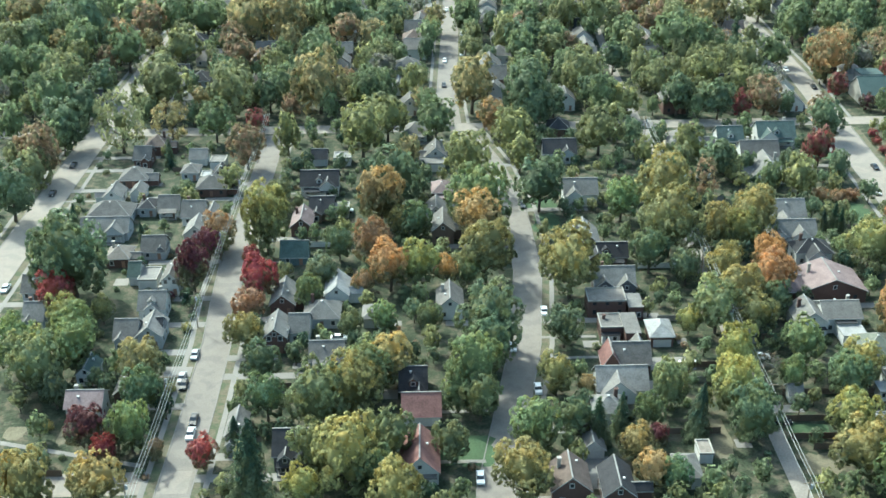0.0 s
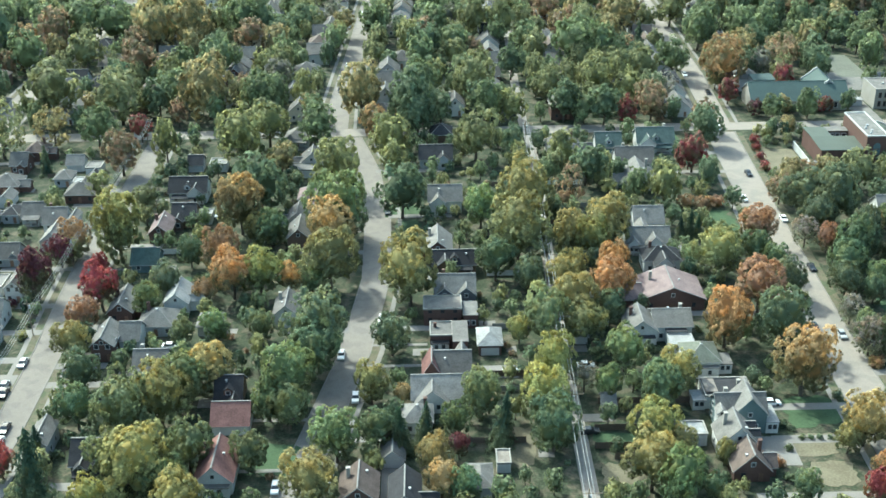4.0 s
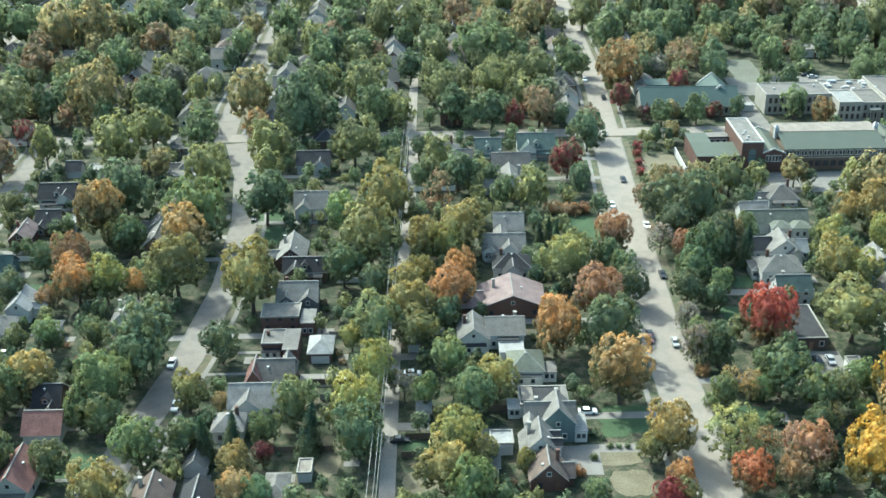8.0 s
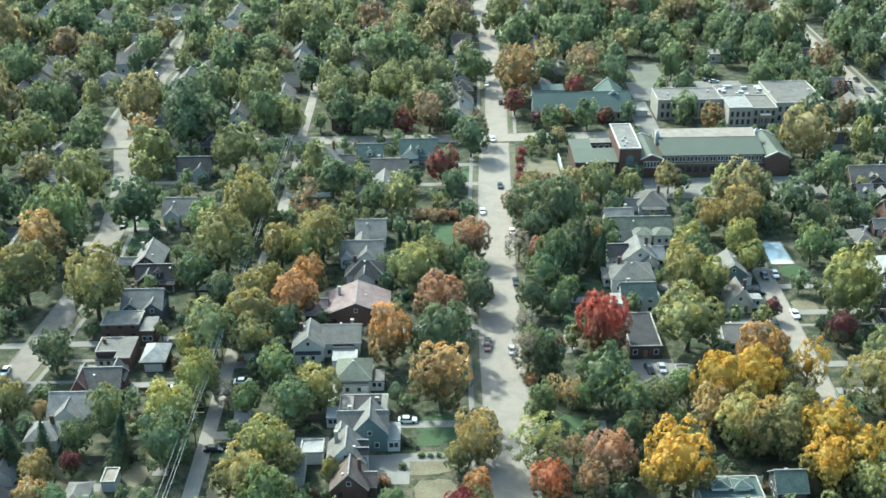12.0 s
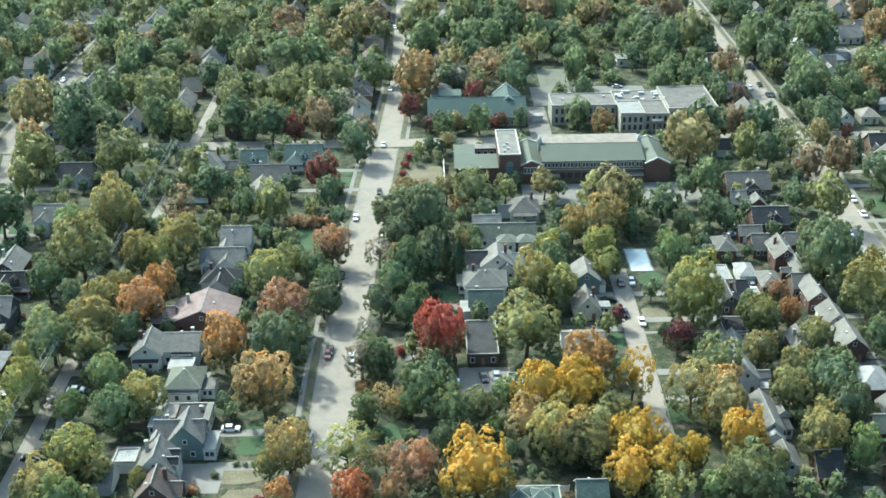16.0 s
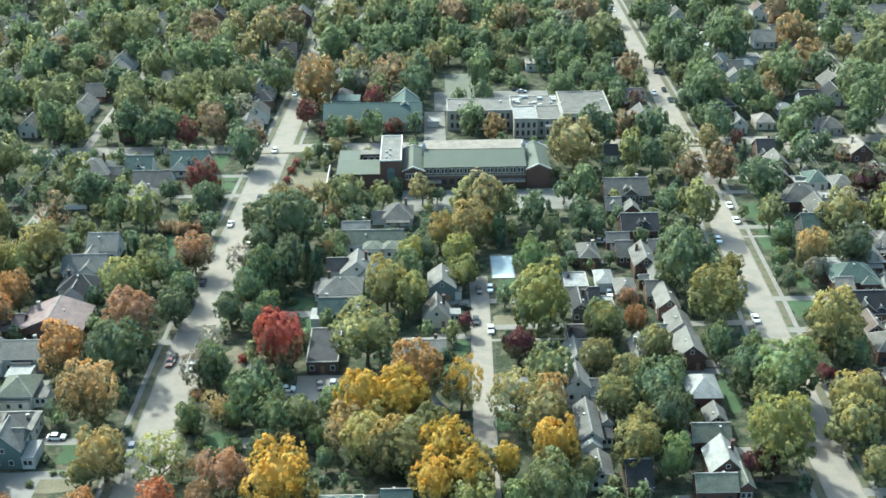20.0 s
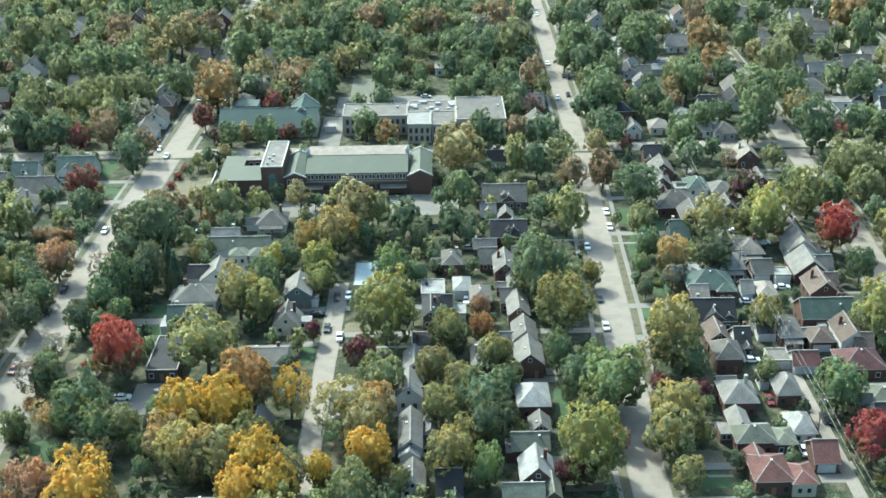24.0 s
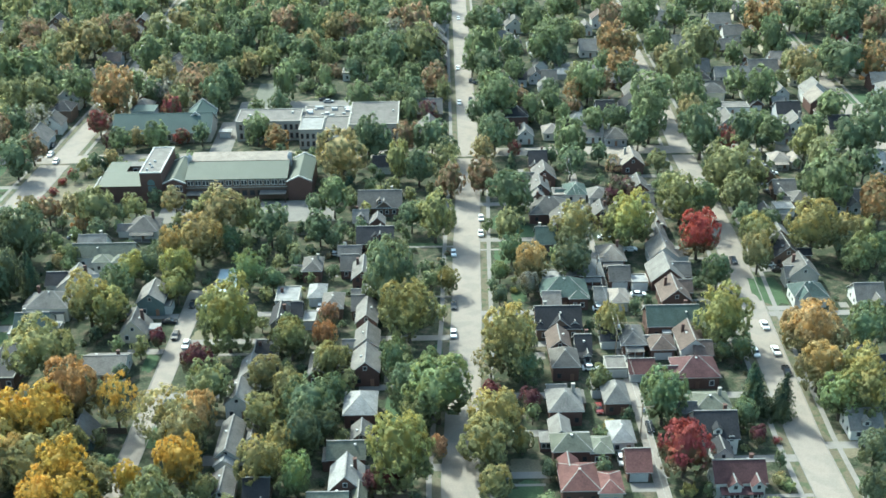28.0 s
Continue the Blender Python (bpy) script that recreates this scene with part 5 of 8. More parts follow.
house(-109.7, 389.0, 11.5, 9, 3.52, "x", "dark", "grey", wing=1)
house(-258.9, 389.5, 5.8, 8, 3.52, "x", "grey", "brick", wing=1)
house(-239.2, 390.0, 6.0, 6, 2.8, "x", "light", "white", garage=1)
house(186.5, 392.1, 7.9, 9, 3.52, "y", "grey", "brick", wing=-1)
house(266.4, 392.3, 7.7, 8, 3.08, "y", "dark", "brown", chimney=1, wing=-1)
house(-63.3, 395.8, 12.0, 12, 3.52, "h", "grey", "cream", chimney=1, wing=1)
house(311.4, 400.4, 5.3, 8, 3, "x", "white", "white", chimney=1, wing=1)
house(-256.4, 401.7, 7.9, 8, 3.52, "h", "brown", "brick", chimney=1, wing=1)
house(-28.8, 401.2, 13.4, 10, 3.96, "x", "pine", "white", chimney=1, wing=-1, dormer=1, porch=1)
house(-46.6, 397.2, 9.0, 9, 4.2, "x", "pine", "white", dormer=1, porch=1)
house(264.1, 402.9, 8.5, 9, 3.52, "x", "grey", "white", wing=1)
house(220.5, 403.1, 7.9, 10, 3.96, "y", "tan", "brick", chimney=1, wing=-1)
house(282.4, 404.0, 3.7, 7, 3, "y", "tan", "cream", wing=-1)
house(185.3, 404.2, 6.4, 9, 3.96, "x", "dark", "brown", chimney=1, wing=-1, porch=1)
house(276.5, 404.8, 6.2, 8, 3, "h", "tan", "white", wing=1, porch=1)
house(126.9, 406.0, 6.4, 7, 3, "x", "dark", "white", garage=1)
house(-161.5, 412.2, 8.4, 9, 3.08, "h", "light", "white", porch=1)
house(-107.4, 414.7, 8.0, 9, 3, "h", "dark", "brown")
house(284.7, 430.1, 5.0, 8, 3.52, "x", "dark", "grey")
house(218.6, 431.7, 8.4, 9, 3.08, "h", "grey", "grey", chimney=1)
house(182.9, 434.9, 6.5, 8, 3.52, "y", "light", "white", chimney=1)
house(210.0, 435.0, 8.0, 8, 3, "x", "tan", "white")
house(194.1, 438.8, 7.0, 8, 3.08, "h", "tan", "cream")
house(-256.2, 440.8, 6.6, 8, 3, "y", "light", "white", chimney=1)
house(293.7, 443.1, 7.0, 9, 3.52, "y", "light", "white", chimney=1)
house(-101.5, 444.0, 7.2, 9, 4.576, "y", "grey", "white", chimney=1)
house(280.4, 451.8, 9.5, 6, 3, "f", "white", "white", chimney=1)
house(293.8, 455.5, 9.5, 9, 3.96, "x", "dark", "grey")
house(-294.0, 457.0, 16.6, 9, 3, "h", "grey", "grey")
house(-254.2, 457.5, 7.0, 10, 2.816, "h", "light", "white")
house(-31.3, 461.4, 6.6, 9, 3.52, "x", "dark", "white")
house(218.7, 461.9, 7.3, 9, 3.52, "x", "dark", "grey", chimney=1)
house(273.1, 465.4, 14.4, 7, 3, "f", "light", "white", chimney=1)
house(-169.0, 466.6, 7.1, 9, 3, "y", "light", "white")
house(-323.6, 469.2, 8.7, 9, 3.08, "x", "dark", "grey")
house(198.1, 471.1, 8.2, 8, 3, "h", "tan", "white")
house(297.7, 481.4, 6.8, 10, 3.96, "y", "light", "white")
house(-254.3, 482.1, 8.1, 10, 2.816, "h", "dark", "grey")
house(199.7, 487.9, 4.0, 6, 2.8, "f", "white", "white", garage=1)
house(271.1, 488.5, 7.7, 8, 3, "x", "grey", "grey")
house(-165.4, 492.1, 10.7, 10, 3.96, "h", "grey", "grey")
house(-328.4, 500.9, 9.2, 9, 3.08, "x", "light", "grey")
house(185.4, 508.1, 7.8, 9, 3.52, "x", "dark", "grey", chimney=1)
house(199.7, 508.5, 6.5, 8, 3, "x", "grey", "white")
house(283.5, 509.0, 15.7, 8, 3, "x", "light", "white", chimney=1)
house(-124.0, 510.0, 9.3, 10, 3.52, "h", "grey", "white")
house(193.7, 511.8, 5.8, 9, 3.52, "y", "dark", "grey")
house(-255.8, 512.2, 11.2, 9, 2.816, "x", "tan", "cream")
house(298.2, 512.4, 13.1, 10, 4.4, "x", "grey", "brown", chimney=1, dormer=1)
house(-333.7, 518.6, 4.3, 9, 3, "y", "grey", "white", chimney=1)
house(111.0, 520.9, 12.1, 8, 3.52, "f", "light", "white")
house(219.3, 521.3, 8.2, 9, 3.08, "h", "light", "grey", chimney=1)
house(209.5, 526.4, 11.0, 7, 3, "f", "light", "white", garage=1)
house(-21.5, 530.3, 3.6, 6, 3, "f", "white", "white", garage=1)
house(357.3, 530.4, 6.5, 8, 3, "x", "light", "white")
house(-122.9, 539.0, 6.8, 9, 3.52, "y", "grey", "white", chimney=1)
house(-254.9, 545.3, 8.6, 9, 2.816, "x", "grey", "white", chimney=1)
house(291.5, 551.7, 10.0, 9, 3.52, "x", "grey", "brown", chimney=1)
house(224.1, 553.1, 10.3, 10, 3.52, "x", "light", "white", chimney=1)
house(357.2, 559.1, 8.7, 8, 3, "x", "light", "white", chimney=1)
house(188.1, 561.5, 6.3, 10, 3.96, "y", "dark", "brown", chimney=1)
house(270.0, 563.6, 6.1, 7, 3, "x", "light", "white", chimney=1)
house(105.4, 565.3, 8.9, 8, 3.52, "x", "dark", "brown")
house(-120.4, 568.8, 3.5, 8, 3, "y", "grey", "white")
house(263.4, 575.5, 5.9, 9, 3.52, "y", "grey", "white", chimney=1)
house(300.3, 576.4, 10.4, 9, 3.52, "x", "light", "white", chimney=1)
house(46.7, 576.6, 14.8, 9, 3.52, "f", "grey", "white")
house(-42.1, 583.0, 9.2, 5.2, 3.52, "f", "tan", "white")
house(-33.1, 591.0, 15.0, 10, 3.96, "h", "green", "white", chimney=1)
house(226.9, 591.5, 6.4, 9, 3.52, "y", "grey", "white")
house(-162.8, 597.2, 16.7, 8, 3.52, "f", "light", "white", chimney=1)
house(190.3, 597.6, 10.0, 9, 3.96, "y", "grey", "white", chimney=1)
house(298.2, 598.8, 10.8, 10, 3.52, "x", "light", "grey", chimney=1)
house(267.5, 605.8, 9.2, 9, 3.52, "x", "light", "grey")
home = house(38.0, 197.2, 13.4, 7.4, 4.6, "f", "pine", "white", chimney=1)
extra(home, -2.0, 0.6, 3.4, 3.0, 5.6, "h", "pine", "white")
extra(home, 2.6, 0.4, 3.4, 3.0, 5.6, "h", "pine", "white")
house(51.8, 200.6, 6.2, 7.0, 3.6, "x", "pine", "dark")
home = house(59.6, 233.6, 6.2, 6.8, 3.0, "y", "light", "teal", rise=4.0)
extra(home, -3.2, 1.6, 1.8, 3.6, 2.4, "f", "grey", "white")
tree(-163.9, 187.3, 8.7, 6.8, 7.2, "lime")
tree(-193.6, 191.4, 13.2, 6.9, 13.0, "fir", "cone")
tree(-96.3, 191.6, 3.7, 2.5, 2.7, "green")
tree(-19.0, 191.9, 5.4, 3.9, 4.1, "red")
tree(-15.4, 193.2, 4.9, 3.5, 3.7, "olive")
tree(-60.6, 193.3, 8.1, 6.3, 6.6, "green")
tree(-183.4, 193.6, 5.7, 4.2, 4.4, "lime")
tree(-137.2, 193.6, 8.9, 7.0, 7.3, "lime")
tree(-33.4, 193.8, 4.9, 3.5, 3.7, "deep")
tree(-240.3, 193.9, 8.2, 6.4, 6.7, "lime")
tree(-226.5, 194.3, 7.6, 5.9, 6.2, "tan")
tree(-105.1, 195.3, 5.4, 4.0, 4.2, "deep")
tree(-52.8, 195.4, 4.1, 2.9, 3.0, "deep")
tree(-245.4, 196.3, 6.5, 4.9, 5.2, "gold")
tree(84.7, 196.6, 9.4, 7.4, 7.8, "green")
tree(67.6, 196.6, 6.8, 5.2, 5.4, "lime")
tree(-110.1, 196.9, 5.7, 4.3, 4.5, "tan")
tree(-168.9, 197.7, 6.6, 5.0, 5.2, "green")
tree(-15.5, 197.9, 5.8, 4.3, 4.5, "orange")
tree(-174.7, 198.3, 10.6, 8.5, 8.9, "lime")
tree(78.1, 198.5, 5.8, 4.4, 4.6, "green")
tree(-65.2, 199.0, 8.3, 6.5, 6.8, "lime")
tree(9.2, 198.8, 5.5, 4.1, 4.3, "russet")
tree(0.0, 199.4, 5.8, 5.0, 4.8, "flame")
tree(26.8, 199.9, 10.5, 8.4, 8.8, "gold")
tree(60.2, 200.9, 8.2, 6.4, 6.7, "gold")
tree(66.5, 202.6, 8.2, 6.4, 6.8, "gold")
tree(-206.6, 207.4, 4.8, 3.9, 4.2, "red")
tree(-200.6, 213.8, 5.2, 3.4, 5.0, "fir", "cone")
tree(242.5, 204.4, 5.1, 3.7, 3.9, "deep")
tree(-181.3, 204.7, 7.5, 5.8, 6.1, "green")
tree(158.6, 207.4, 5.6, 4.4, 4.8, "olive")
tree(14.4, 205.5, 7.3, 5.6, 5.9, "russet")
tree(131.6, 210.6, 4.4, 3.0, 3.4, "plum")
tree(-35.8, 207.0, 0.8, 1.8, 1.5, "russet", "shrub")
tree(-47.7, 207.4, 3.9, 2.7, 2.8, "olive")
tree(93.7, 207.9, 5.1, 3.8, 3.9, "olive")
tree(113.8, 210.6, 6.4, 4.6, 5.4, "green")
tree(-152.1, 208.1, 5.9, 4.4, 4.7, "green")
tree(-165.6, 208.3, 7.6, 5.9, 6.2, "green")
tree(-111.8, 206.6, 5.6, 4.3, 4.6, "tan")
tree(64.6, 224.4, 1.1, 3.0, 1.6, "deep", "shrub")
tree(68.0, 223.6, 1.2, 2.8, 1.6, "deep", "shrub")
tree(202.5, 208.9, 1.1, 2.4, 1.9, "lime", "shrub")
tree(-57.0, 209.1, 5.1, 3.7, 3.9, "lime")
tree(-228.3, 209.3, 4.6, 3.3, 3.4, "red")
tree(138.0, 212.4, 11.2, 8.8, 9.6, "lime")
tree(134.8, 259.4, 7.0, 4.8, 5.4, "deep")
tree(62.6, 209.7, 9.5, 6.6, 7.9, "gold")
tree(69.0, 208.4, 7.2, 4.8, 6.2, "olive")
tree(105.8, 213.6, 7.8, 5.9, 6.4, "lime")
tree(135.1, 210.3, 4.7, 3.4, 3.5, "plum")
tree(225.4, 210.5, 0.8, 1.9, 1.5, "green", "shrub")
tree(-217.6, 210.6, 3.4, 2.2, 2.4, "russet")
tree(-19.2, 210.7, 4.6, 3.3, 3.5, "olive")
tree(76.1, 210.9, 5.7, 4.2, 4.5, "gold")
tree(-133.3, 210.9, 8.0, 6.3, 6.6, "green")
tree(-1.5, 211.5, 7.8, 6.3, 6.3, "olive", "thin")
tree(-106.1, 211.6, 3.9, 2.7, 2.8, "plum")
tree(-62.5, 212.0, 7.8, 6.0, 6.3, "lime")
tree(224.0, 212.5, 1.0, 2.2, 1.7, "olive", "shrub")
tree(-31.7, 212.5, 0.5, 1.2, 1.0, "deep", "shrub")
tree(87.6, 213.0, 8.5, 6.7, 7.0, "gold")
tree(54.0, 213.0, 8.5, 6.7, 7.0, "olive")
tree(7.0, 213.0, 4.2, 3.1, 3.1, "russet", "thin")
tree(-233.6, 215.2, 6.4, 5.0, 5.4, "plum")
tree(-84.7, 213.6, 8.1, 6.3, 6.7, "deep")
tree(-14.8, 213.6, 7.8, 6.1, 6.4, "tan")
tree(-119.2, 213.6, 7.4, 3.8, 7.2, "fir", "cone")
tree(2.5, 213.6, 3.8, 2.8, 2.8, "tan", "thin")
tree(-223.8, 214.1, 7.1, 5.4, 5.7, "green")
tree(49.1, 214.2, 8.5, 6.7, 7.0, "tan")
tree(171.8, 215.2, 3.3, 2.2, 2.3, "deep")
tree(202.4, 215.5, 8.6, 6.8, 7.1, "red")
tree(-124.6, 215.7, 6.1, 4.6, 4.8, "deep")
tree(35.1, 216.0, 3.7, 2.5, 2.6, "deep")
tree(45.4, 216.4, 8.6, 6.8, 7.1, "lime")
tree(-21.1, 216.6, 0.4, 0.9, 0.8, "deep", "shrub")
tree(-23.6, 216.7, 0.4, 1.0, 0.8, "deep", "shrub")
tree(-25.6, 216.7, 0.4, 1.0, 0.8, "deep", "shrub")
tree(-27.5, 216.8, 0.4, 1.0, 0.8, "deep", "shrub")
tree(246.9, 217.5, 6.2, 4.7, 4.9, "deep")
tree(-113.5, 217.6, 6.0, 3.1, 5.8, "fir", "cone")
tree(20.9, 218.6, 5.3, 3.9, 4.1, "deep")
tree(-106.7, 219.6, 5.3, 3.9, 4.1, "green")
tree(157.1, 220.0, 8.0, 6.3, 6.6, "olive")
tree(-29.0, 220.1, 0.4, 1.0, 0.8, "deep", "shrub")
tree(18.1, 220.6, 0.7, 1.7, 1.3, "deep", "shrub")
tree(-182.6, 221.3, 9.7, 7.7, 8.1, "green")
tree(-95.8, 217.2, 7.0, 4.4, 6.8, "fir", "cone")
tree(85.9, 222.0, 5.4, 3.9, 4.1, "lime")
tree(24.8, 222.1, 4.3, 3.2, 3.2, "olive", "thin")
tree(58.9, 222.3, 7.3, 5.7, 5.9, "olive")
tree(40.6, 222.9, 7.3, 5.7, 5.9, "tan")
tree(146.0, 223.6, 4.1, 2.9, 3.0, "russet")
tree(109.4, 223.8, 5.9, 4.4, 4.7, "lime")
tree(222.6, 226.6, 3.4, 2.5, 2.6, "plum")
tree(-85.3, 223.9, 8.9, 7.0, 7.4, "lime")
tree(-145.2, 223.9, 7.1, 5.5, 5.7, "green")
tree(-245.6, 224.0, 0.7, 1.7, 1.3, "lime", "shrub")
tree(32.7, 224.3, 4.1, 2.9, 3.0, "green")
tree(166.1, 225.2, 4.1, 2.9, 3.0, "lime")
tree(86.0, 225.0, 8.2, 6.0, 6.4, "olive")
tree(101.8, 253.4, 6.6, 5.0, 5.4, "olive")
tree(-175.1, 225.5, 9.8, 7.8, 8.2, "lime")
tree(-194.8, 225.6, 7.1, 5.5, 5.8, "deep")
tree(114.6, 224.4, 8.4, 5.6, 7.2, "deep")
tree(12.7, 225.8, 1.1, 2.5, 2.0, "deep", "shrub")
tree(215.6, 226.2, 0.6, 1.4, 1.1, "deep", "shrub")
tree(84.7, 226.3, 5.6, 4.2, 4.4, "gold")
tree(4.6, 226.4, 0.9, 2.0, 1.6, "olive", "shrub")
tree(-100.9, 227.1, 7.2, 5.5, 5.8, "green")
tree(160.2, 227.5, 9.1, 7.2, 7.6, "lime")
tree(-54.8, 227.5, 0.6, 1.4, 1.1, "deep", "shrub")
tree(-150.3, 227.7, 6.3, 4.8, 5.0, "green")
tree(43.0, 228.6, 10.2, 7.2, 9.0, "gold")
tree(227.7, 228.2, 0.6, 1.4, 1.1, "red", "shrub")
tree(22.1, 228.2, 7.3, 5.6, 5.9, "green")
tree(88.4, 233.4, 7.3, 5.8, 6.0, "tan")
tree(-224.3, 229.1, 7.0, 5.4, 5.7, "deep")
tree(118.6, 231.4, 5.5, 4.1, 4.3, "deep")
tree(28.8, 229.3, 6.4, 4.8, 5.1, "green")
tree(-58.0, 229.6, 7.3, 5.6, 5.9, "deep")
tree(52.0, 231.4, 9.7, 7.7, 8.1, "gold")
tree(1.8, 231.5, 5.5, 4.1, 4.3, "green")
tree(-146.2, 231.6, 10.0, 8.0, 8.4, "green")
tree(-245.9, 232.3, 5.4, 4.0, 4.2, "deep")
tree(80.0, 232.6, 8.7, 7.1, 7.1, "lime", "thin")
tree(0.1, 232.6, 1.5, 3.4, 2.8, "green", "shrub")
tree(108.0, 233.0, 4.6, 3.3, 3.4, "deep")
tree(-14.2, 233.1, 0.8, 1.7, 1.4, "deep", "shrub")
tree(141.4, 233.2, 6.5, 4.9, 5.2, "green")
tree(-119.0, 233.6, 3.4, 2.3, 2.4, "tan")
tree(103.8, 233.8, 7.4, 5.7, 6.0, "olive")
tree(-69.4, 233.9, 5.5, 4.1, 4.3, "green")
tree(-126.5, 234.1, 6.4, 4.9, 5.1, "lime")
tree(12.4, 234.4, 5.0, 3.6, 3.8, "green")
tree(-22.7, 234.5, 10.5, 8.4, 8.8, "tan")
tree(221.0, 233.6, 4.6, 3.4, 4.0, "deep")
tree(231.4, 238.4, 7.4, 5.0, 7.2, "fir", "cone")
tree(9.0, 234.8, 4.8, 3.6, 3.6, "tan", "thin")
tree(188.4, 234.8, 1.0, 2.2, 1.7, "lime", "shrub")
tree(10.9, 235.2, 1.1, 2.6, 2.1, "green", "shrub")
tree(-171.7, 235.2, 8.3, 6.5, 6.8, "green")
tree(250.3, 236.2, 9.4, 7.4, 7.8, "lime")
tree(201.3, 236.2, 8.8, 6.9, 7.3, "deep")
tree(16.6, 236.2, 9.3, 7.4, 7.7, "deep")
tree(-52.3, 236.3, 6.8, 5.2, 5.5, "lime")
tree(35.7, 236.4, 5.6, 4.1, 4.3, "green")
tree(245.2, 236.8, 7.5, 5.8, 6.1, "green")
tree(114.1, 236.9, 8.4, 6.6, 6.9, "deep")
tree(-74.9, 237.7, 4.8, 3.6, 3.6, "bare", "thin")
tree(-33.5, 238.4, 3.5, 2.3, 2.4, "deep")
tree(-220.3, 238.4, 0.9, 2.0, 1.6, "olive", "shrub")
tree(-252.0, 239.0, 9.3, 7.3, 7.7, "green")
tree(146.4, 238.8, 10.4, 9.4, 8.6, "green")
tree(6.5, 239.4, 0.9, 2.1, 1.6, "tan", "shrub")
tree(5.2, 239.6, 4.1, 3.0, 3.0, "tan", "thin")
tree(-81.4, 239.7, 8.4, 6.6, 6.9, "lime")
tree(55.6, 240.4, 10.4, 8.6, 8.4, "orange")
tree(-29.7, 240.1, 0.6, 1.5, 1.2, "deep", "shrub")
tree(66.9, 239.4, 8.5, 5.6, 7.4, "gold", "thin")
tree(225.0, 241.4, 7.8, 5.4, 7.6, "fir", "cone")
tree(-226.9, 241.0, 7.5, 5.8, 6.1, "olive")
tree(-166.5, 241.5, 7.5, 5.8, 6.1, "tan")
tree(-198.2, 241.5, 6.5, 5.0, 5.2, "deep")
tree(169.6, 243.7, 3.6, 3.4, 3.0, "plum")
tree(147.1, 244.4, 6.3, 4.8, 5.0, "green")
tree(88.6, 245.6, 8.6, 5.8, 6.6, "green")
tree(138.5, 245.2, 7.7, 6.0, 6.3, "deep")
tree(-141.5, 245.4, 9.5, 7.5, 7.9, "deep")
tree(109.0, 245.6, 6.3, 4.8, 5.0, "olive")
tree(119.9, 246.2, 5.7, 4.3, 4.5, "deep")
tree(-63.7, 246.8, 7.1, 5.4, 5.7, "green")
tree(0.3, 247.0, 1.1, 2.4, 1.9, "russet", "shrub")
tree(-0.4, 247.3, 0.9, 2.1, 1.7, "tan", "shrub")
tree(-245.0, 247.8, 8.6, 6.7, 7.1, "green")
tree(-259.1, 248.3, 8.6, 6.7, 7.1, "green")
tree(160.0, 249.0, 3.0, 2.6, 2.5, "plum")
tree(253.5, 249.1, 7.8, 6.0, 6.3, "lime")
tree(243.6, 249.8, 8.4, 6.6, 6.9, "tan")
tree(4.7, 250.5, 7.2, 4.1, 5.8, "deep", "tall")
tree(187.6, 250.6, 4.8, 3.5, 3.7, "green")
tree(21.7, 252.3, 4.0, 2.8, 2.9, "deep")
tree(-0.2, 252.4, 6.1, 4.8, 4.8, "bare", "thin")
tree(-141.7, 253.8, 11.1, 8.9, 9.3, "deep")
tree(169.1, 255.0, 5.9, 4.4, 4.6, "deep")
tree(-122.1, 256.3, 6.8, 5.2, 5.5, "deep")
tree(-21.4, 257.0, 9.2, 7.3, 7.7, "deep")
tree(-204.1, 257.0, 6.4, 4.9, 5.1, "lime")
tree(-35.9, 257.5, 9.3, 7.3, 7.7, "orange")
tree(160.4, 257.5, 6.3, 5.0, 5.0, "olive", "thin")
tree(0.1, 258.2, 0.8, 1.9, 1.5, "russet", "shrub")
tree(117.6, 258.5, 6.5, 5.0, 5.2, "olive")
tree(-247.5, 259.0, 7.8, 6.1, 6.4, "green")
tree(1.0, 259.3, 5.3, 3.9, 4.1, "deep")
tree(19.6, 259.5, 9.5, 7.6, 7.9, "scarlet")
tree(42.6, 261.5, 10.6, 9.2, 8.6, "olive")
tree(144.2, 260.2, 4.9, 3.6, 3.8, "green")
tree(-71.5, 260.7, 7.3, 5.6, 5.9, "olive")
tree(165.7, 260.8, 11.1, 8.9, 9.3, "lime")
tree(82.5, 261.1, 5.9, 4.5, 4.7, "plum")
tree(-89.0, 261.4, 4.9, 3.5, 3.7, "lime")
tree(-81.8, 262.2, 9.3, 7.4, 7.8, "green")
tree(-177.5, 263.1, 4.9, 3.5, 3.7, "green")
tree(246.8, 263.5, 10.3, 8.3, 8.7, "tan")
tree(-168.6, 264.0, 5.9, 4.4, 4.7, "green")
tree(228.1, 264.4, 5.0, 3.6, 3.8, "deep")
tree(9.4, 264.9, 0.8, 1.9, 1.5, "red", "shrub")
tree(223.1, 265.2, 3.7, 2.5, 2.7, "deep")
tree(-156.8, 265.3, 4.9, 3.6, 3.8, "green")
tree(-267.2, 266.6, 3.9, 2.7, 2.8, "green")
tree(-252.6, 266.7, 7.0, 5.4, 5.6, "lime")
tree(261.5, 268.2, 8.2, 6.4, 6.7, "deep")
tree(0.3, 268.3, 5.2, 4.0, 4.0, "bare", "thin")
tree(-221.8, 268.8, 0.8, 1.9, 1.5, "lime", "shrub")
tree(106.8, 270.1, 7.1, 5.5, 5.8, "olive")
tree(-204.9, 270.1, 6.6, 5.1, 5.3, "russet")
tree(-64.0, 270.2, 6.0, 4.5, 4.8, "deep")
tree(-73.8, 270.3, 8.7, 6.9, 7.2, "lime")
tree(224.3, 273.0, 9.8, 7.8, 8.1, "lime")
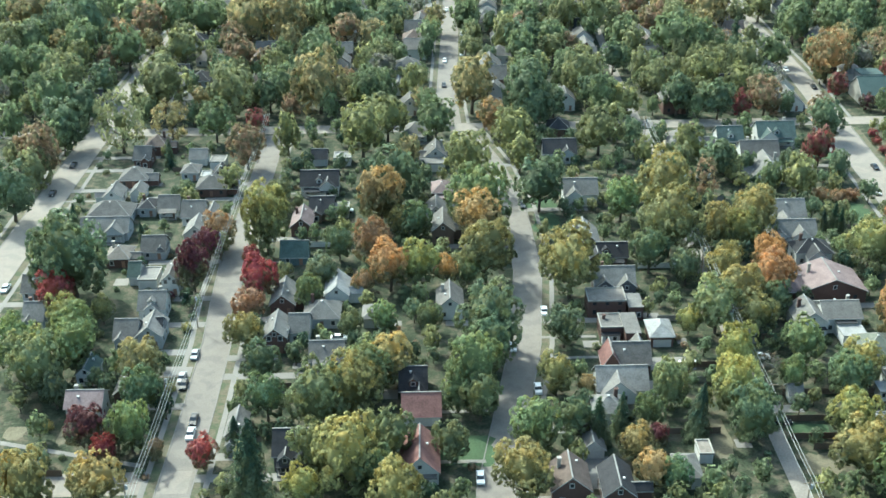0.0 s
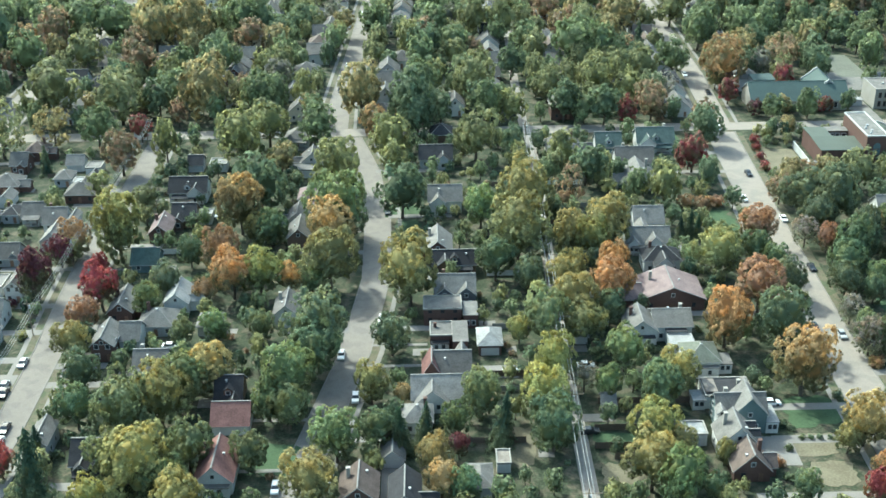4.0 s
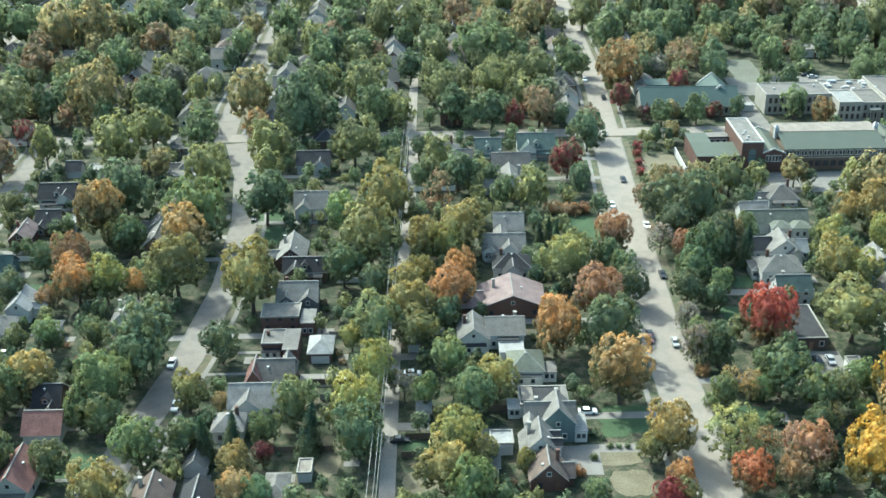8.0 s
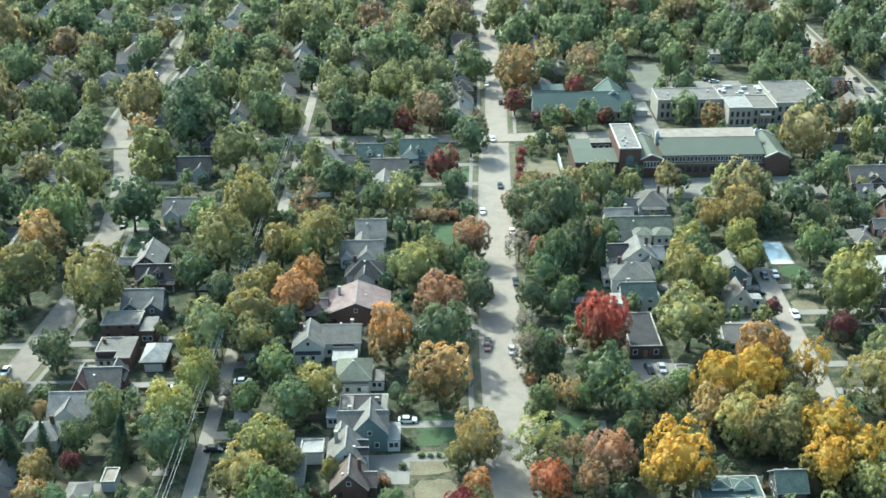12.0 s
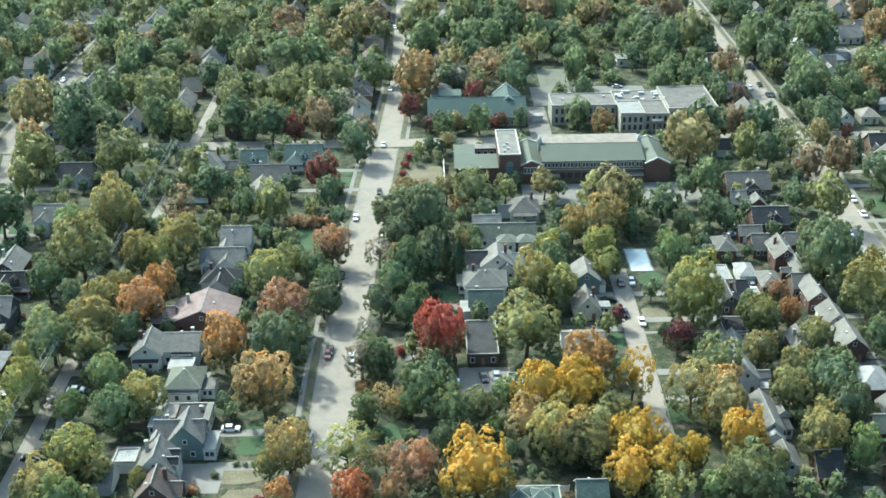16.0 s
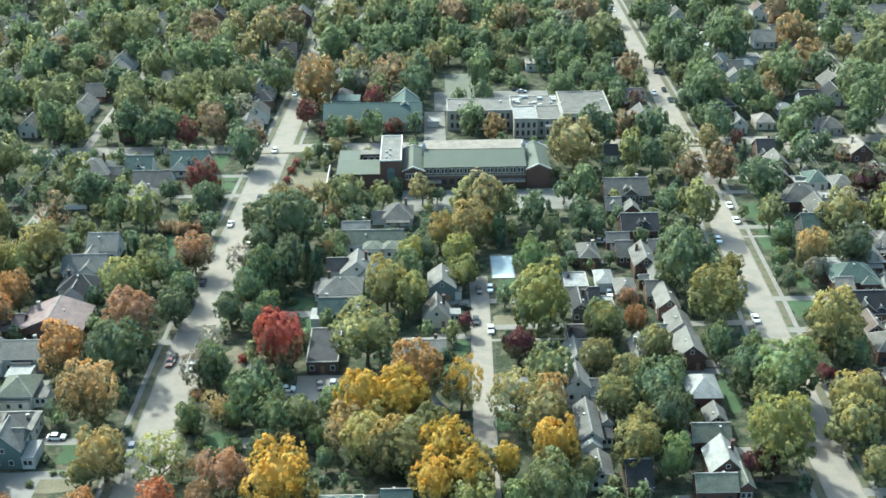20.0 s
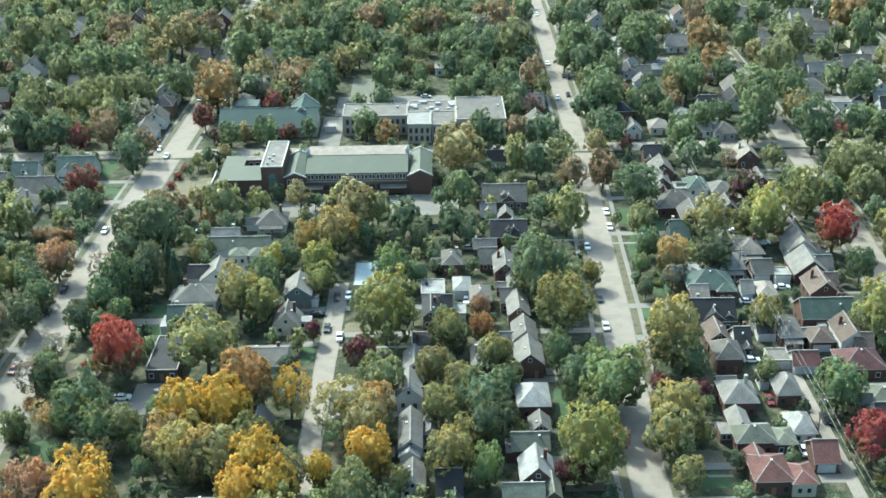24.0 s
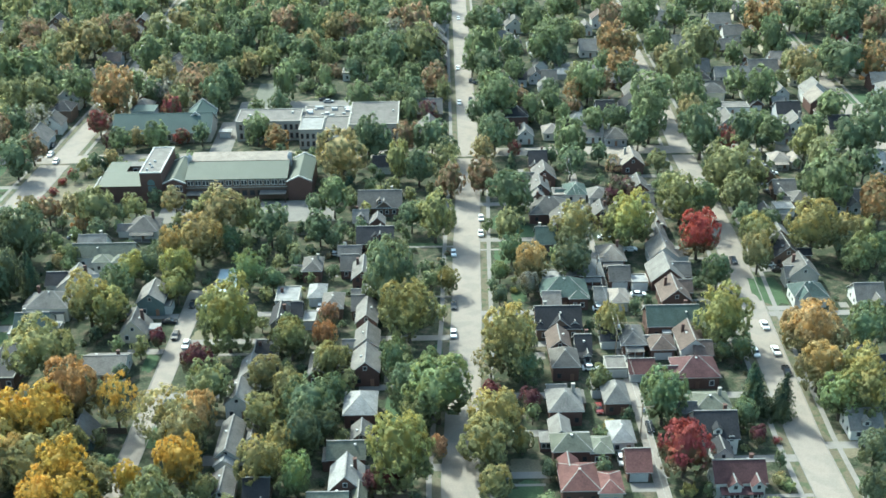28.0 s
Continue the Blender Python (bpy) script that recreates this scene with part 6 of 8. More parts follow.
tree(-244.8, 273.0, 5.0, 3.6, 3.8, "olive")
tree(243.8, 273.5, 6.4, 4.8, 5.1, "tan")
tree(115.7, 274.2, 5.5, 4.1, 4.3, "orange")
tree(89.1, 274.9, 11.8, 9.6, 10.0, "lime")
tree(-22.5, 275.4, 9.3, 7.4, 7.7, "russet")
tree(194.2, 276.8, 6.4, 4.9, 5.1, "lime")
tree(69.1, 276.9, 4.0, 2.8, 2.9, "plum")
tree(105.6, 277.7, 5.6, 4.1, 4.3, "green")
tree(138.7, 278.4, 10.7, 8.6, 9.0, "lime")
tree(-189.9, 278.5, 6.1, 4.6, 4.9, "green")
tree(-258.3, 279.1, 7.2, 5.5, 5.8, "red")
tree(269.7, 279.4, 5.2, 3.8, 4.0, "green")
tree(-62.3, 280.3, 8.3, 6.5, 6.9, "orange")
tree(14.0, 301.5, 8.2, 4.4, 8.0, "fir", "cone")
tree(22.4, 313.2, 7.4, 3.6, 7.2, "fir", "cone")
tree(10.4, 279.4, 5.0, 3.8, 4.2, "deep")
tree(3.6, 282.5, 6.5, 4.9, 5.2, "deep")
tree(-117.8, 282.9, 12.0, 9.7, 10.2, "lime")
tree(-203.4, 283.1, 8.4, 6.5, 6.9, "red")
tree(-12.5, 284.4, 6.9, 5.3, 5.6, "deep")
tree(-175.6, 285.6, 4.7, 3.4, 3.6, "russet")
tree(-74.8, 285.9, 7.4, 5.7, 6.0, "lime")
tree(-229.8, 286.4, 0.9, 2.0, 1.6, "plum", "shrub")
tree(115.8, 287.0, 4.8, 3.5, 3.6, "russet")
tree(13.8, 287.2, 5.2, 4.0, 4.2, "green")
tree(-255.8, 287.3, 13.4, 10.9, 11.4, "deep")
tree(53.3, 287.8, 7.4, 5.7, 6.0, "lime")
tree(-167.7, 288.8, 9.1, 7.2, 7.6, "orange")
tree(-84.1, 289.3, 6.3, 4.8, 5.0, "deep")
tree(-186.9, 289.8, 6.3, 4.8, 5.0, "deep")
tree(-160.1, 290.2, 8.3, 6.5, 6.8, "lime")
tree(-145.5, 290.3, 5.2, 3.8, 4.0, "green")
tree(47.0, 290.6, 9.7, 7.7, 8.1, "lime")
tree(-223.4, 290.7, 8.7, 5.2, 7.2, "plum", "tall")
tree(10.6, 299.6, 9.6, 5.6, 8.2, "deep", "tall")
tree(-151.8, 291.5, 5.7, 4.2, 4.4, "orange")
tree(-140.6, 293.4, 10.8, 8.6, 9.1, "olive")
tree(7.5, 293.6, 7.1, 5.4, 5.7, "deep")
tree(-59.6, 293.8, 7.5, 5.8, 6.1, "orange")
tree(-70.9, 294.6, 6.4, 4.9, 5.1, "lime")
tree(19.4, 296.3, 0.8, 1.7, 1.4, "deep", "shrub")
tree(132.2, 296.8, 12.1, 9.8, 10.3, "deep")
tree(-12.0, 297.1, 5.8, 4.3, 4.5, "deep")
tree(-93.2, 297.1, 8.0, 6.2, 6.5, "deep")
tree(-29.3, 297.4, 8.7, 6.8, 7.2, "olive")
tree(165.1, 298.8, 4.0, 2.8, 2.9, "deep")
tree(52.5, 299.7, 7.7, 5.9, 6.2, "deep")
tree(-208.6, 302.4, 4.9, 3.6, 3.7, "red")
tree(69.6, 302.9, 6.6, 5.0, 5.2, "lime")
tree(-16.1, 303.1, 6.6, 5.0, 5.2, "deep")
tree(173.8, 303.8, 5.0, 3.6, 3.8, "bare")
tree(-35.1, 304.2, 4.5, 3.2, 3.4, "green")
tree(-173.1, 304.3, 8.8, 6.9, 7.3, "russet")
tree(16.1, 304.9, 7.6, 4.4, 6.2, "deep", "tall")
tree(230.5, 305.7, 6.7, 5.1, 5.3, "deep")
tree(150.1, 306.5, 5.0, 3.6, 3.8, "lime")
tree(169.8, 306.6, 0.7, 1.6, 1.3, "lime", "shrub")
tree(25.8, 306.6, 7.9, 4.0, 7.7, "fir", "cone")
tree(-85.8, 307.9, 12.8, 10.4, 10.9, "olive")
tree(17.5, 308.6, 8.9, 5.3, 7.4, "deep", "tall")
tree(97.3, 308.7, 5.0, 3.7, 3.8, "deep")
tree(-183.4, 308.8, 5.9, 4.4, 4.6, "deep")
tree(-24.6, 308.9, 6.6, 5.1, 5.3, "olive")
tree(-273.0, 309.6, 6.4, 4.8, 5.1, "deep")
tree(89.7, 310.0, 7.4, 5.7, 6.0, "green")
tree(-63.3, 310.0, 7.8, 6.1, 6.4, "lime")
tree(-222.5, 310.4, 5.9, 4.4, 4.7, "plum")
tree(7.4, 311.2, 5.5, 4.1, 4.3, "russet")
tree(68.7, 311.7, 7.9, 6.1, 6.4, "lime")
tree(175.3, 311.9, 7.4, 5.8, 6.0, "tan")
tree(165.9, 312.6, 4.4, 3.1, 3.3, "green")
tree(275.1, 312.7, 7.9, 6.2, 6.5, "green")
tree(-70.0, 313.1, 8.3, 6.5, 6.8, "lime")
tree(-205.2, 313.3, 12.6, 7.7, 10.7, "lime", "tall")
tree(188.2, 313.3, 8.4, 6.6, 6.9, "deep")
tree(-220.1, 313.9, 5.0, 3.7, 3.9, "olive")
tree(53.6, 315.1, 6.5, 5.0, 5.2, "lime")
tree(22.7, 315.3, 6.1, 3.1, 5.9, "fir", "cone")
tree(2.0, 315.4, 5.8, 4.5, 4.5, "bare", "thin")
tree(245.3, 315.8, 8.0, 5.4, 6.0, "olive")
tree(-12.5, 316.6, 7.5, 5.8, 6.1, "russet")
tree(-142.0, 316.8, 10.7, 8.6, 9.0, "tan")
tree(-58.0, 317.5, 9.8, 7.8, 8.2, "lime")
tree(-220.4, 318.5, 6.7, 5.1, 5.4, "russet")
tree(283.4, 318.6, 6.9, 5.2, 5.5, "deep")
tree(274.4, 320.3, 6.2, 4.6, 4.9, "deep")
tree(57.5, 320.7, 5.6, 4.2, 4.4, "deep")
tree(256.1, 321.9, 0.8, 1.9, 1.5, "red", "shrub")
tree(-160.8, 322.0, 6.8, 5.2, 5.5, "deep")
tree(-31.6, 322.6, 5.4, 2.7, 5.2, "fir", "cone")
tree(-28.9, 323.4, 4.2, 2.1, 4.0, "fir", "cone")
tree(-34.2, 323.6, 4.2, 2.1, 4.0, "fir", "cone")
tree(7.8, 323.7, 8.1, 6.3, 6.6, "deep")
tree(-165.2, 323.7, 6.1, 4.6, 4.8, "lime")
tree(-245.5, 323.8, 3.8, 1.9, 3.6, "fir", "cone")
tree(170.2, 325.4, 5.7, 4.3, 4.5, "deep")
tree(27.8, 325.8, 3.7, 2.6, 2.7, "tan")
tree(229.0, 326.6, 9.4, 7.4, 7.8, "scarlet")
tree(265.1, 326.7, 11.1, 8.9, 9.4, "lime")
tree(-140.7, 327.3, 11.7, 9.4, 9.9, "green")
tree(31.4, 327.7, 4.7, 3.4, 3.6, "green")
tree(72.3, 328.6, 9.4, 7.4, 7.8, "tan")
tree(277.1, 329.2, 7.8, 6.0, 6.3, "olive")
tree(62.7, 329.8, 7.0, 5.3, 5.6, "tan")
tree(248.6, 330.1, 7.9, 5.6, 6.0, "olive")
tree(-45.1, 330.3, 0.7, 1.5, 1.2, "russet", "shrub")
tree(-267.9, 330.5, 5.9, 3.0, 5.7, "fir", "cone")
tree(-171.4, 331.5, 11.4, 6.9, 9.6, "tan", "tall")
tree(16.4, 332.1, 10.9, 8.7, 9.1, "deep")
tree(-25.1, 332.6, 0.6, 1.3, 1.1, "green", "shrub")
tree(98.2, 333.1, 5.9, 4.4, 4.6, "deep")
tree(-95.9, 333.1, 8.3, 6.5, 6.8, "green")
tree(190.5, 333.4, 9.4, 7.5, 7.9, "olive")
tree(208.8, 334.7, 10.5, 8.4, 8.8, "lime")
tree(-81.5, 335.0, 12.1, 9.8, 10.3, "lime")
tree(7.7, 335.8, 9.4, 7.5, 7.9, "deep")
tree(80.5, 335.9, 5.9, 4.4, 4.6, "deep")
grove(285.2, 336.0, 5.4, 4.0, 4.2, "lime")
grove(204.8, 337.6, 7.2, 5.6, 5.9, "olive")
grove(113.7, 337.8, 4.4, 3.1, 3.3, "deep")
tree(-277.1, 337.9, 0.8, 1.7, 1.4, "green", "shrub")
tree(127.9, 338.4, 0.8, 1.9, 1.5, "tan", "shrub")
grove(-72.8, 338.4, 4.4, 3.1, 3.3, "deep")
grove(170.2, 339.5, 7.0, 5.4, 5.6, "olive")
grove(-51.9, 339.7, 5.4, 4.0, 4.2, "lime")
grove(92.9, 340.6, 8.5, 6.7, 7.0, "deep")
grove(-290.2, 341.0, 11.5, 9.2, 9.7, "deep")
grove(108.7, 341.1, 7.0, 5.4, 5.6, "deep")
grove(-121.0, 341.7, 10.0, 8.0, 8.4, "deep")
grove(146.4, 342.2, 9.8, 7.8, 8.2, "lime")
grove(248.1, 342.2, 7.3, 5.6, 5.9, "deep")
grove(256.1, 343.6, 5.5, 4.1, 4.3, "deep")
grove(75.9, 344.5, 11.2, 9.0, 9.4, "tan")
grove(-12.8, 344.7, 4.4, 3.2, 3.3, "deep")
tree(-21.8, 346.1, 1.5, 3.5, 2.8, "russet", "shrub")
grove(35.4, 346.5, 5.0, 3.6, 3.8, "deep")
grove(-167.3, 346.9, 11.6, 9.4, 9.9, "deep")
tree(-27.3, 347.3, 1.6, 3.5, 2.8, "russet", "shrub")
tree(-17.0, 347.4, 1.3, 2.9, 2.4, "russet", "shrub")
grove(-234.9, 347.4, 4.7, 3.4, 3.5, "lime")
grove(-205.4, 347.8, 6.0, 4.5, 4.7, "olive")
grove(3.2, 347.8, 6.1, 4.6, 4.8, "russet")
grove(294.2, 347.8, 10.0, 8.0, 8.4, "orange")
grove(72.7, 348.1, 8.7, 6.8, 7.1, "lime")
grove(-34.8, 348.8, 8.1, 6.3, 6.7, "lime")
grove(138.6, 349.9, 6.6, 5.0, 5.3, "deep")
grove(84.2, 350.5, 7.4, 5.7, 6.0, "olive")
tree(-66.4, 350.8, 1.7, 3.9, 3.2, "russet", "shrub")
grove(-43.9, 351.5, 7.1, 4.1, 5.8, "green", "tall")
grove(-65.4, 352.6, 7.1, 5.7, 5.7, "russet", "thin")
grove(228.7, 352.8, 10.1, 8.1, 8.5, "lime")
tree(134.4, 353.4, 1.1, 2.4, 1.9, "deep", "shrub")
grove(27.0, 353.6, 4.0, 2.8, 2.9, "orange")
grove(-237.3, 355.0, 4.5, 3.2, 3.4, "green")
grove(236.3, 356.5, 8.3, 6.5, 6.8, "green")
grove(9.0, 357.7, 6.7, 5.1, 5.4, "tan")
grove(32.8, 357.8, 8.3, 6.5, 6.8, "olive")
grove(250.0, 358.2, 9.4, 7.5, 7.8, "olive")
grove(172.4, 359.1, 10.5, 8.4, 8.8, "deep")
grove(39.5, 360.1, 4.0, 2.8, 3.0, "deep")
grove(-222.9, 360.2, 6.2, 4.6, 4.9, "lime")
grove(14.6, 361.0, 6.2, 4.7, 4.9, "russet")
grove(281.4, 361.4, 11.7, 9.4, 9.9, "green")
grove(23.2, 361.8, 6.8, 5.2, 5.4, "tan")
grove(-52.8, 362.1, 4.9, 3.5, 3.7, "lime")
grove(-17.3, 362.3, 6.2, 4.7, 4.9, "deep")
grove(111.9, 363.0, 8.8, 5.2, 7.2, "green", "tall")
grove(43.5, 363.4, 5.7, 4.2, 4.5, "lime")
grove(-142.9, 363.5, 11.5, 9.3, 9.8, "lime")
grove(209.8, 364.1, 7.6, 5.9, 6.2, "plum")
grove(105.7, 364.4, 5.2, 3.8, 4.0, "deep")
grove(57.1, 365.1, 6.8, 5.2, 5.5, "tan")
grove(226.6, 365.3, 6.8, 5.2, 5.5, "green")
grove(62.1, 366.3, 4.1, 2.9, 3.0, "deep")
grove(-58.5, 366.3, 8.4, 6.6, 6.9, "deep")
grove(-291.2, 367.3, 7.6, 5.9, 6.2, "olive")
grove(-71.1, 368.4, 5.7, 4.3, 4.5, "green")
grove(-46.7, 368.6, 5.2, 3.8, 4.0, "deep")
grove(-30.9, 370.4, 5.2, 3.8, 4.0, "deep")
grove(-54.4, 371.3, 6.3, 4.8, 5.0, "deep")
grove(-68.1, 371.9, 6.3, 4.8, 5.0, "olive")
grove(249.3, 372.4, 11.9, 9.6, 10.1, "olive")
grove(-124.8, 375.1, 7.7, 6.0, 6.3, "lime")
grove(277.0, 375.6, 3.6, 2.4, 2.6, "deep")
grove(-19.6, 376.7, 7.8, 6.0, 6.3, "red")
tree(6.9, 378.3, 1.1, 2.5, 2.0, "red", "shrub")
grove(-293.1, 378.5, 10.5, 8.4, 8.8, "russet")
grove(152.2, 378.5, 7.0, 5.4, 5.6, "russet")
grove(261.3, 378.6, 7.0, 5.4, 5.7, "lime")
grove(-80.7, 379.2, 6.4, 4.9, 5.1, "lime")
grove(-164.2, 380.0, 7.0, 5.3, 5.6, "tan")
grove(163.8, 380.9, 7.9, 6.1, 6.5, "russet")
grove(-65.1, 381.3, 7.8, 6.1, 6.4, "lime")
grove(-220.9, 382.5, 9.8, 7.8, 8.2, "russet")
grove(-302.4, 383.9, 6.4, 4.9, 5.1, "olive")
grove(301.7, 385.2, 8.0, 6.2, 6.5, "deep")
grove(-9.4, 402.6, 9.0, 6.6, 7.2, "deep")
grove(-248.9, 385.8, 5.8, 2.9, 5.6, "fir", "cone")
tree(7.9, 388.1, 0.9, 2.2, 1.7, "red", "shrub")
grove(288.5, 389.0, 8.9, 7.0, 7.4, "olive")
grove(-180.3, 389.7, 12.7, 10.3, 10.9, "lime")
grove(140.9, 390.2, 8.0, 6.3, 6.6, "deep")
grove(-95.2, 390.9, 10.8, 8.7, 9.1, "olive")
grove(196.5, 393.2, 7.8, 6.1, 6.4, "deep")
grove(-125.5, 393.2, 9.4, 7.5, 7.8, "lime")
grove(150.1, 394.1, 8.6, 7.1, 7.1, "olive", "thin")
grove(112.7, 394.6, 11.3, 9.1, 9.5, "tan")
grove(-207.7, 394.7, 9.3, 5.5, 7.7, "lime", "tall")
grove(174.9, 394.7, 6.5, 3.3, 6.3, "fir", "cone")
grove(133.3, 394.9, 8.6, 5.0, 7.1, "lime", "tall")
grove(-82.0, 395.8, 6.6, 5.0, 5.3, "deep")
grove(247.9, 396.9, 4.3, 3.1, 3.2, "deep")
tree(8.8, 397.3, 1.0, 2.2, 1.8, "red", "shrub")
grove(212.8, 397.3, 4.7, 3.6, 3.6, "russet", "thin")
grove(229.6, 397.4, 5.5, 4.1, 4.3, "olive")
grove(-72.2, 397.6, 4.9, 3.5, 3.7, "deep")
grove(-290.3, 398.9, 8.1, 6.3, 6.6, "green")
grove(17.6, 410.0, 4.2, 2.4, 3.8, "deep", "tall")
grove(-269.2, 400.9, 12.4, 10.6, 10.6, "olive", "thin")
grove(-290.2, 405.6, 11.1, 8.9, 9.4, "deep")
tree(10.0, 405.7, 1.0, 2.2, 1.8, "red", "shrub")
grove(-154.0, 406.0, 9.7, 7.7, 8.1, "green")
grove(190.6, 406.2, 5.0, 3.6, 3.8, "deep")
grove(209.0, 407.5, 5.3, 3.9, 4.1, "deep")
grove(287.0, 407.9, 8.3, 6.5, 6.8, "lime")
grove(-171.9, 408.3, 10.3, 8.2, 8.6, "lime")
grove(109.3, 408.3, 5.0, 3.6, 3.8, "olive")
grove(165.0, 408.6, 6.8, 5.2, 5.5, "tan")
grove(305.3, 409.0, 9.8, 7.8, 8.2, "deep")
grove(-236.4, 410.3, 9.1, 7.2, 7.6, "green")
grove(-253.0, 410.4, 8.7, 7.2, 7.2, "tan", "thin")
grove(151.4, 410.5, 6.8, 5.2, 5.5, "deep")
grove(248.1, 411.3, 12.3, 9.9, 10.4, "deep")
grove(-132.7, 412.0, 8.3, 6.5, 6.8, "orange")
grove(198.7, 412.5, 9.3, 7.4, 7.7, "green")
grove(23.8, 411.0, 4.6, 3.3, 3.4, "tan")
grove(124.1, 413.8, 8.4, 6.6, 6.9, "deep")
grove(177.3, 414.1, 4.5, 3.2, 3.3, "red")
grove(-313.8, 414.6, 8.3, 6.5, 6.8, "green")
grove(-221.6, 415.8, 6.2, 4.7, 4.9, "red")
grove(121.1, 416.0, 9.9, 7.9, 8.3, "deep")
grove(-116.4, 416.3, 9.9, 7.8, 8.2, "deep")
grove(-7.5, 416.4, 6.9, 5.3, 5.5, "russet")
grove(314.7, 417.4, 10.0, 8.0, 8.4, "deep")
grove(259.4, 417.5, 6.3, 4.8, 5.0, "red")
grove(274.1, 418.6, 4.5, 3.2, 3.4, "deep")
grove(145.8, 418.9, 8.5, 6.6, 7.0, "deep")
grove(265.5, 420.7, 8.5, 6.7, 7.0, "deep")
grove(226.2, 421.9, 7.6, 5.9, 6.2, "deep")
grove(279.2, 422.5, 7.6, 5.9, 6.2, "green")
grove(170.2, 422.7, 9.5, 7.5, 7.9, "deep")
grove(85.6, 425.0, 6.6, 5.2, 5.4, "orange")
grove(136.0, 423.4, 7.0, 5.4, 5.6, "russet")
grove(28.0, 434.4, 4.6, 4.0, 3.6, "tan")
grove(-119.0, 425.2, 13.7, 11.1, 11.7, "deep")
grove(-34.9, 425.6, 6.4, 4.8, 5.1, "red")
grove(17.6, 434.6, 3.6, 3.4, 3.2, "plum")
grove(296.0, 426.4, 7.1, 5.4, 5.7, "green")
grove(-43.7, 426.5, 8.5, 6.7, 7.0, "deep")
grove(-51.3, 427.9, 7.0, 5.4, 5.7, "green")
grove(32.6, 436.2, 2.6, 2.6, 2.2, "deep")
grove(-24.8, 429.4, 9.5, 7.5, 7.9, "russet")
grove(231.7, 429.5, 11.8, 9.5, 10.0, "green")
grove(-59.0, 431.1, 9.5, 7.6, 7.9, "deep")
grove(45.6, 436.4, 3.8, 3.3, 3.2, "red")
grove(-290.8, 432.8, 9.5, 7.5, 7.9, "deep")
grove(-302.9, 433.8, 11.7, 9.4, 9.9, "green")
grove(-233.5, 435.8, 13.3, 10.8, 11.4, "olive")
grove(210.6, 436.8, 7.2, 5.5, 5.8, "green")
grove(-36.4, 437.2, 5.9, 4.4, 4.6, "green")
grove(-139.2, 437.8, 13.4, 10.9, 11.4, "tan")
grove(-159.4, 438.4, 6.5, 4.9, 5.2, "tan")
grove(-83.9, 439.6, 7.1, 5.5, 5.8, "green")
# past y 440 many deep crowns are coloured green instead, imitating haze
grove(-199.6, 440.8, 13.4, 10.9, 11.5, "tan")
grove(230.1, 441.3, 0.8, 1.9, 1.5, "red", "shrub")
grove(-262.4, 442.1, 14.1, 11.5, 12.1, "olive")
grove(250.4, 442.9, 7.9, 6.1, 6.5, "tan")
grove(-179.7, 443.9, 9.7, 7.7, 8.1, "green")
grove(308.0, 444.1, 8.9, 7.0, 7.4, "green")
grove(168.1, 447.6, 8.9, 7.0, 7.4, "deep")
grove(10.0, 448.4, 6.3, 4.8, 5.0, "red")
grove(144.4, 449.1, 6.7, 5.1, 5.3, "plum")
grove(330.3, 450.9, 7.4, 5.7, 6.0, "deep")
grove(199.8, 451.6, 5.7, 4.3, 4.5, "green")
grove(-15.7, 452.1, 7.6, 6.2, 6.2, "bare", "thin")
grove(172.9, 452.5, 13.2, 10.7, 11.3, "green")
grove(-93.7, 453.3, 11.2, 9.0, 9.4, "olive")
grove(-63.1, 454.2, 9.0, 7.1, 7.4, "olive")
grove(237.4, 455.5, 12.3, 10.0, 10.5, "green")
grove(262.8, 456.4, 5.4, 4.0, 4.2, "green")
grove(187.3, 456.4, 6.8, 5.2, 5.4, "green")
grove(-306.2, 457.7, 12.2, 9.9, 10.4, "olive")
grove(-115.0, 460.0, 10.7, 8.5, 9.0, "green")
grove(-289.8, 460.0, 10.0, 8.0, 8.4, "deep")
grove(204.3, 460.9, 6.1, 4.6, 4.9, "russet")
grove(-41.9, 461.0, 10.1, 8.0, 8.4, "lime")
grove(36.8, 463.7, 6.8, 5.2, 5.5, "red")
grove(182.1, 465.3, 7.5, 5.8, 6.1, "russet")
grove(255.4, 467.6, 9.2, 7.3, 7.7, "green")
grove(9.3, 468.0, 5.9, 4.4, 4.6, "olive")
grove(11.9, 469.1, 12.9, 10.5, 11.0, "orange")
grove(140.1, 469.4, 6.9, 5.3, 5.5, "deep")
grove(-53.4, 469.5, 7.5, 5.8, 6.1, "olive")
grove(284.3, 471.3, 6.3, 4.7, 5.0, "green")
grove(-220.2, 472.2, 9.9, 7.9, 8.3, "lime")
grove(287.8, 472.3, 9.7, 7.7, 8.1, "green")
grove(-333.2, 473.0, 11.5, 9.3, 9.8, "green")
grove(53.9, 474.2, 9.3, 7.4, 7.7, "deep")
grove(208.6, 476.9, 7.0, 5.4, 5.6, "orange")
grove(213.4, 477.8, 10.4, 8.3, 8.7, "green")
grove(-60.4, 479.6, 7.0, 5.3, 5.6, "green")
grove(31.0, 480.5, 7.7, 6.0, 6.3, "bare")
grove(26.1, 480.8, 7.7, 6.0, 6.3, "deep")
grove(278.4, 482.6, 7.8, 6.0, 6.3, "green")
grove(-97.2, 483.0, 7.0, 5.4, 5.6, "green")
grove(-6.3, 485.0, 9.4, 7.5, 7.9, "green")
grove(-23.4, 485.5, 7.0, 5.4, 5.7, "deep")
grove(-76.1, 485.6, 8.4, 6.6, 6.9, "deep")
grove(311.9, 486.9, 7.1, 5.5, 5.7, "olive")
grove(-182.8, 487.3, 8.4, 6.6, 6.9, "lime")
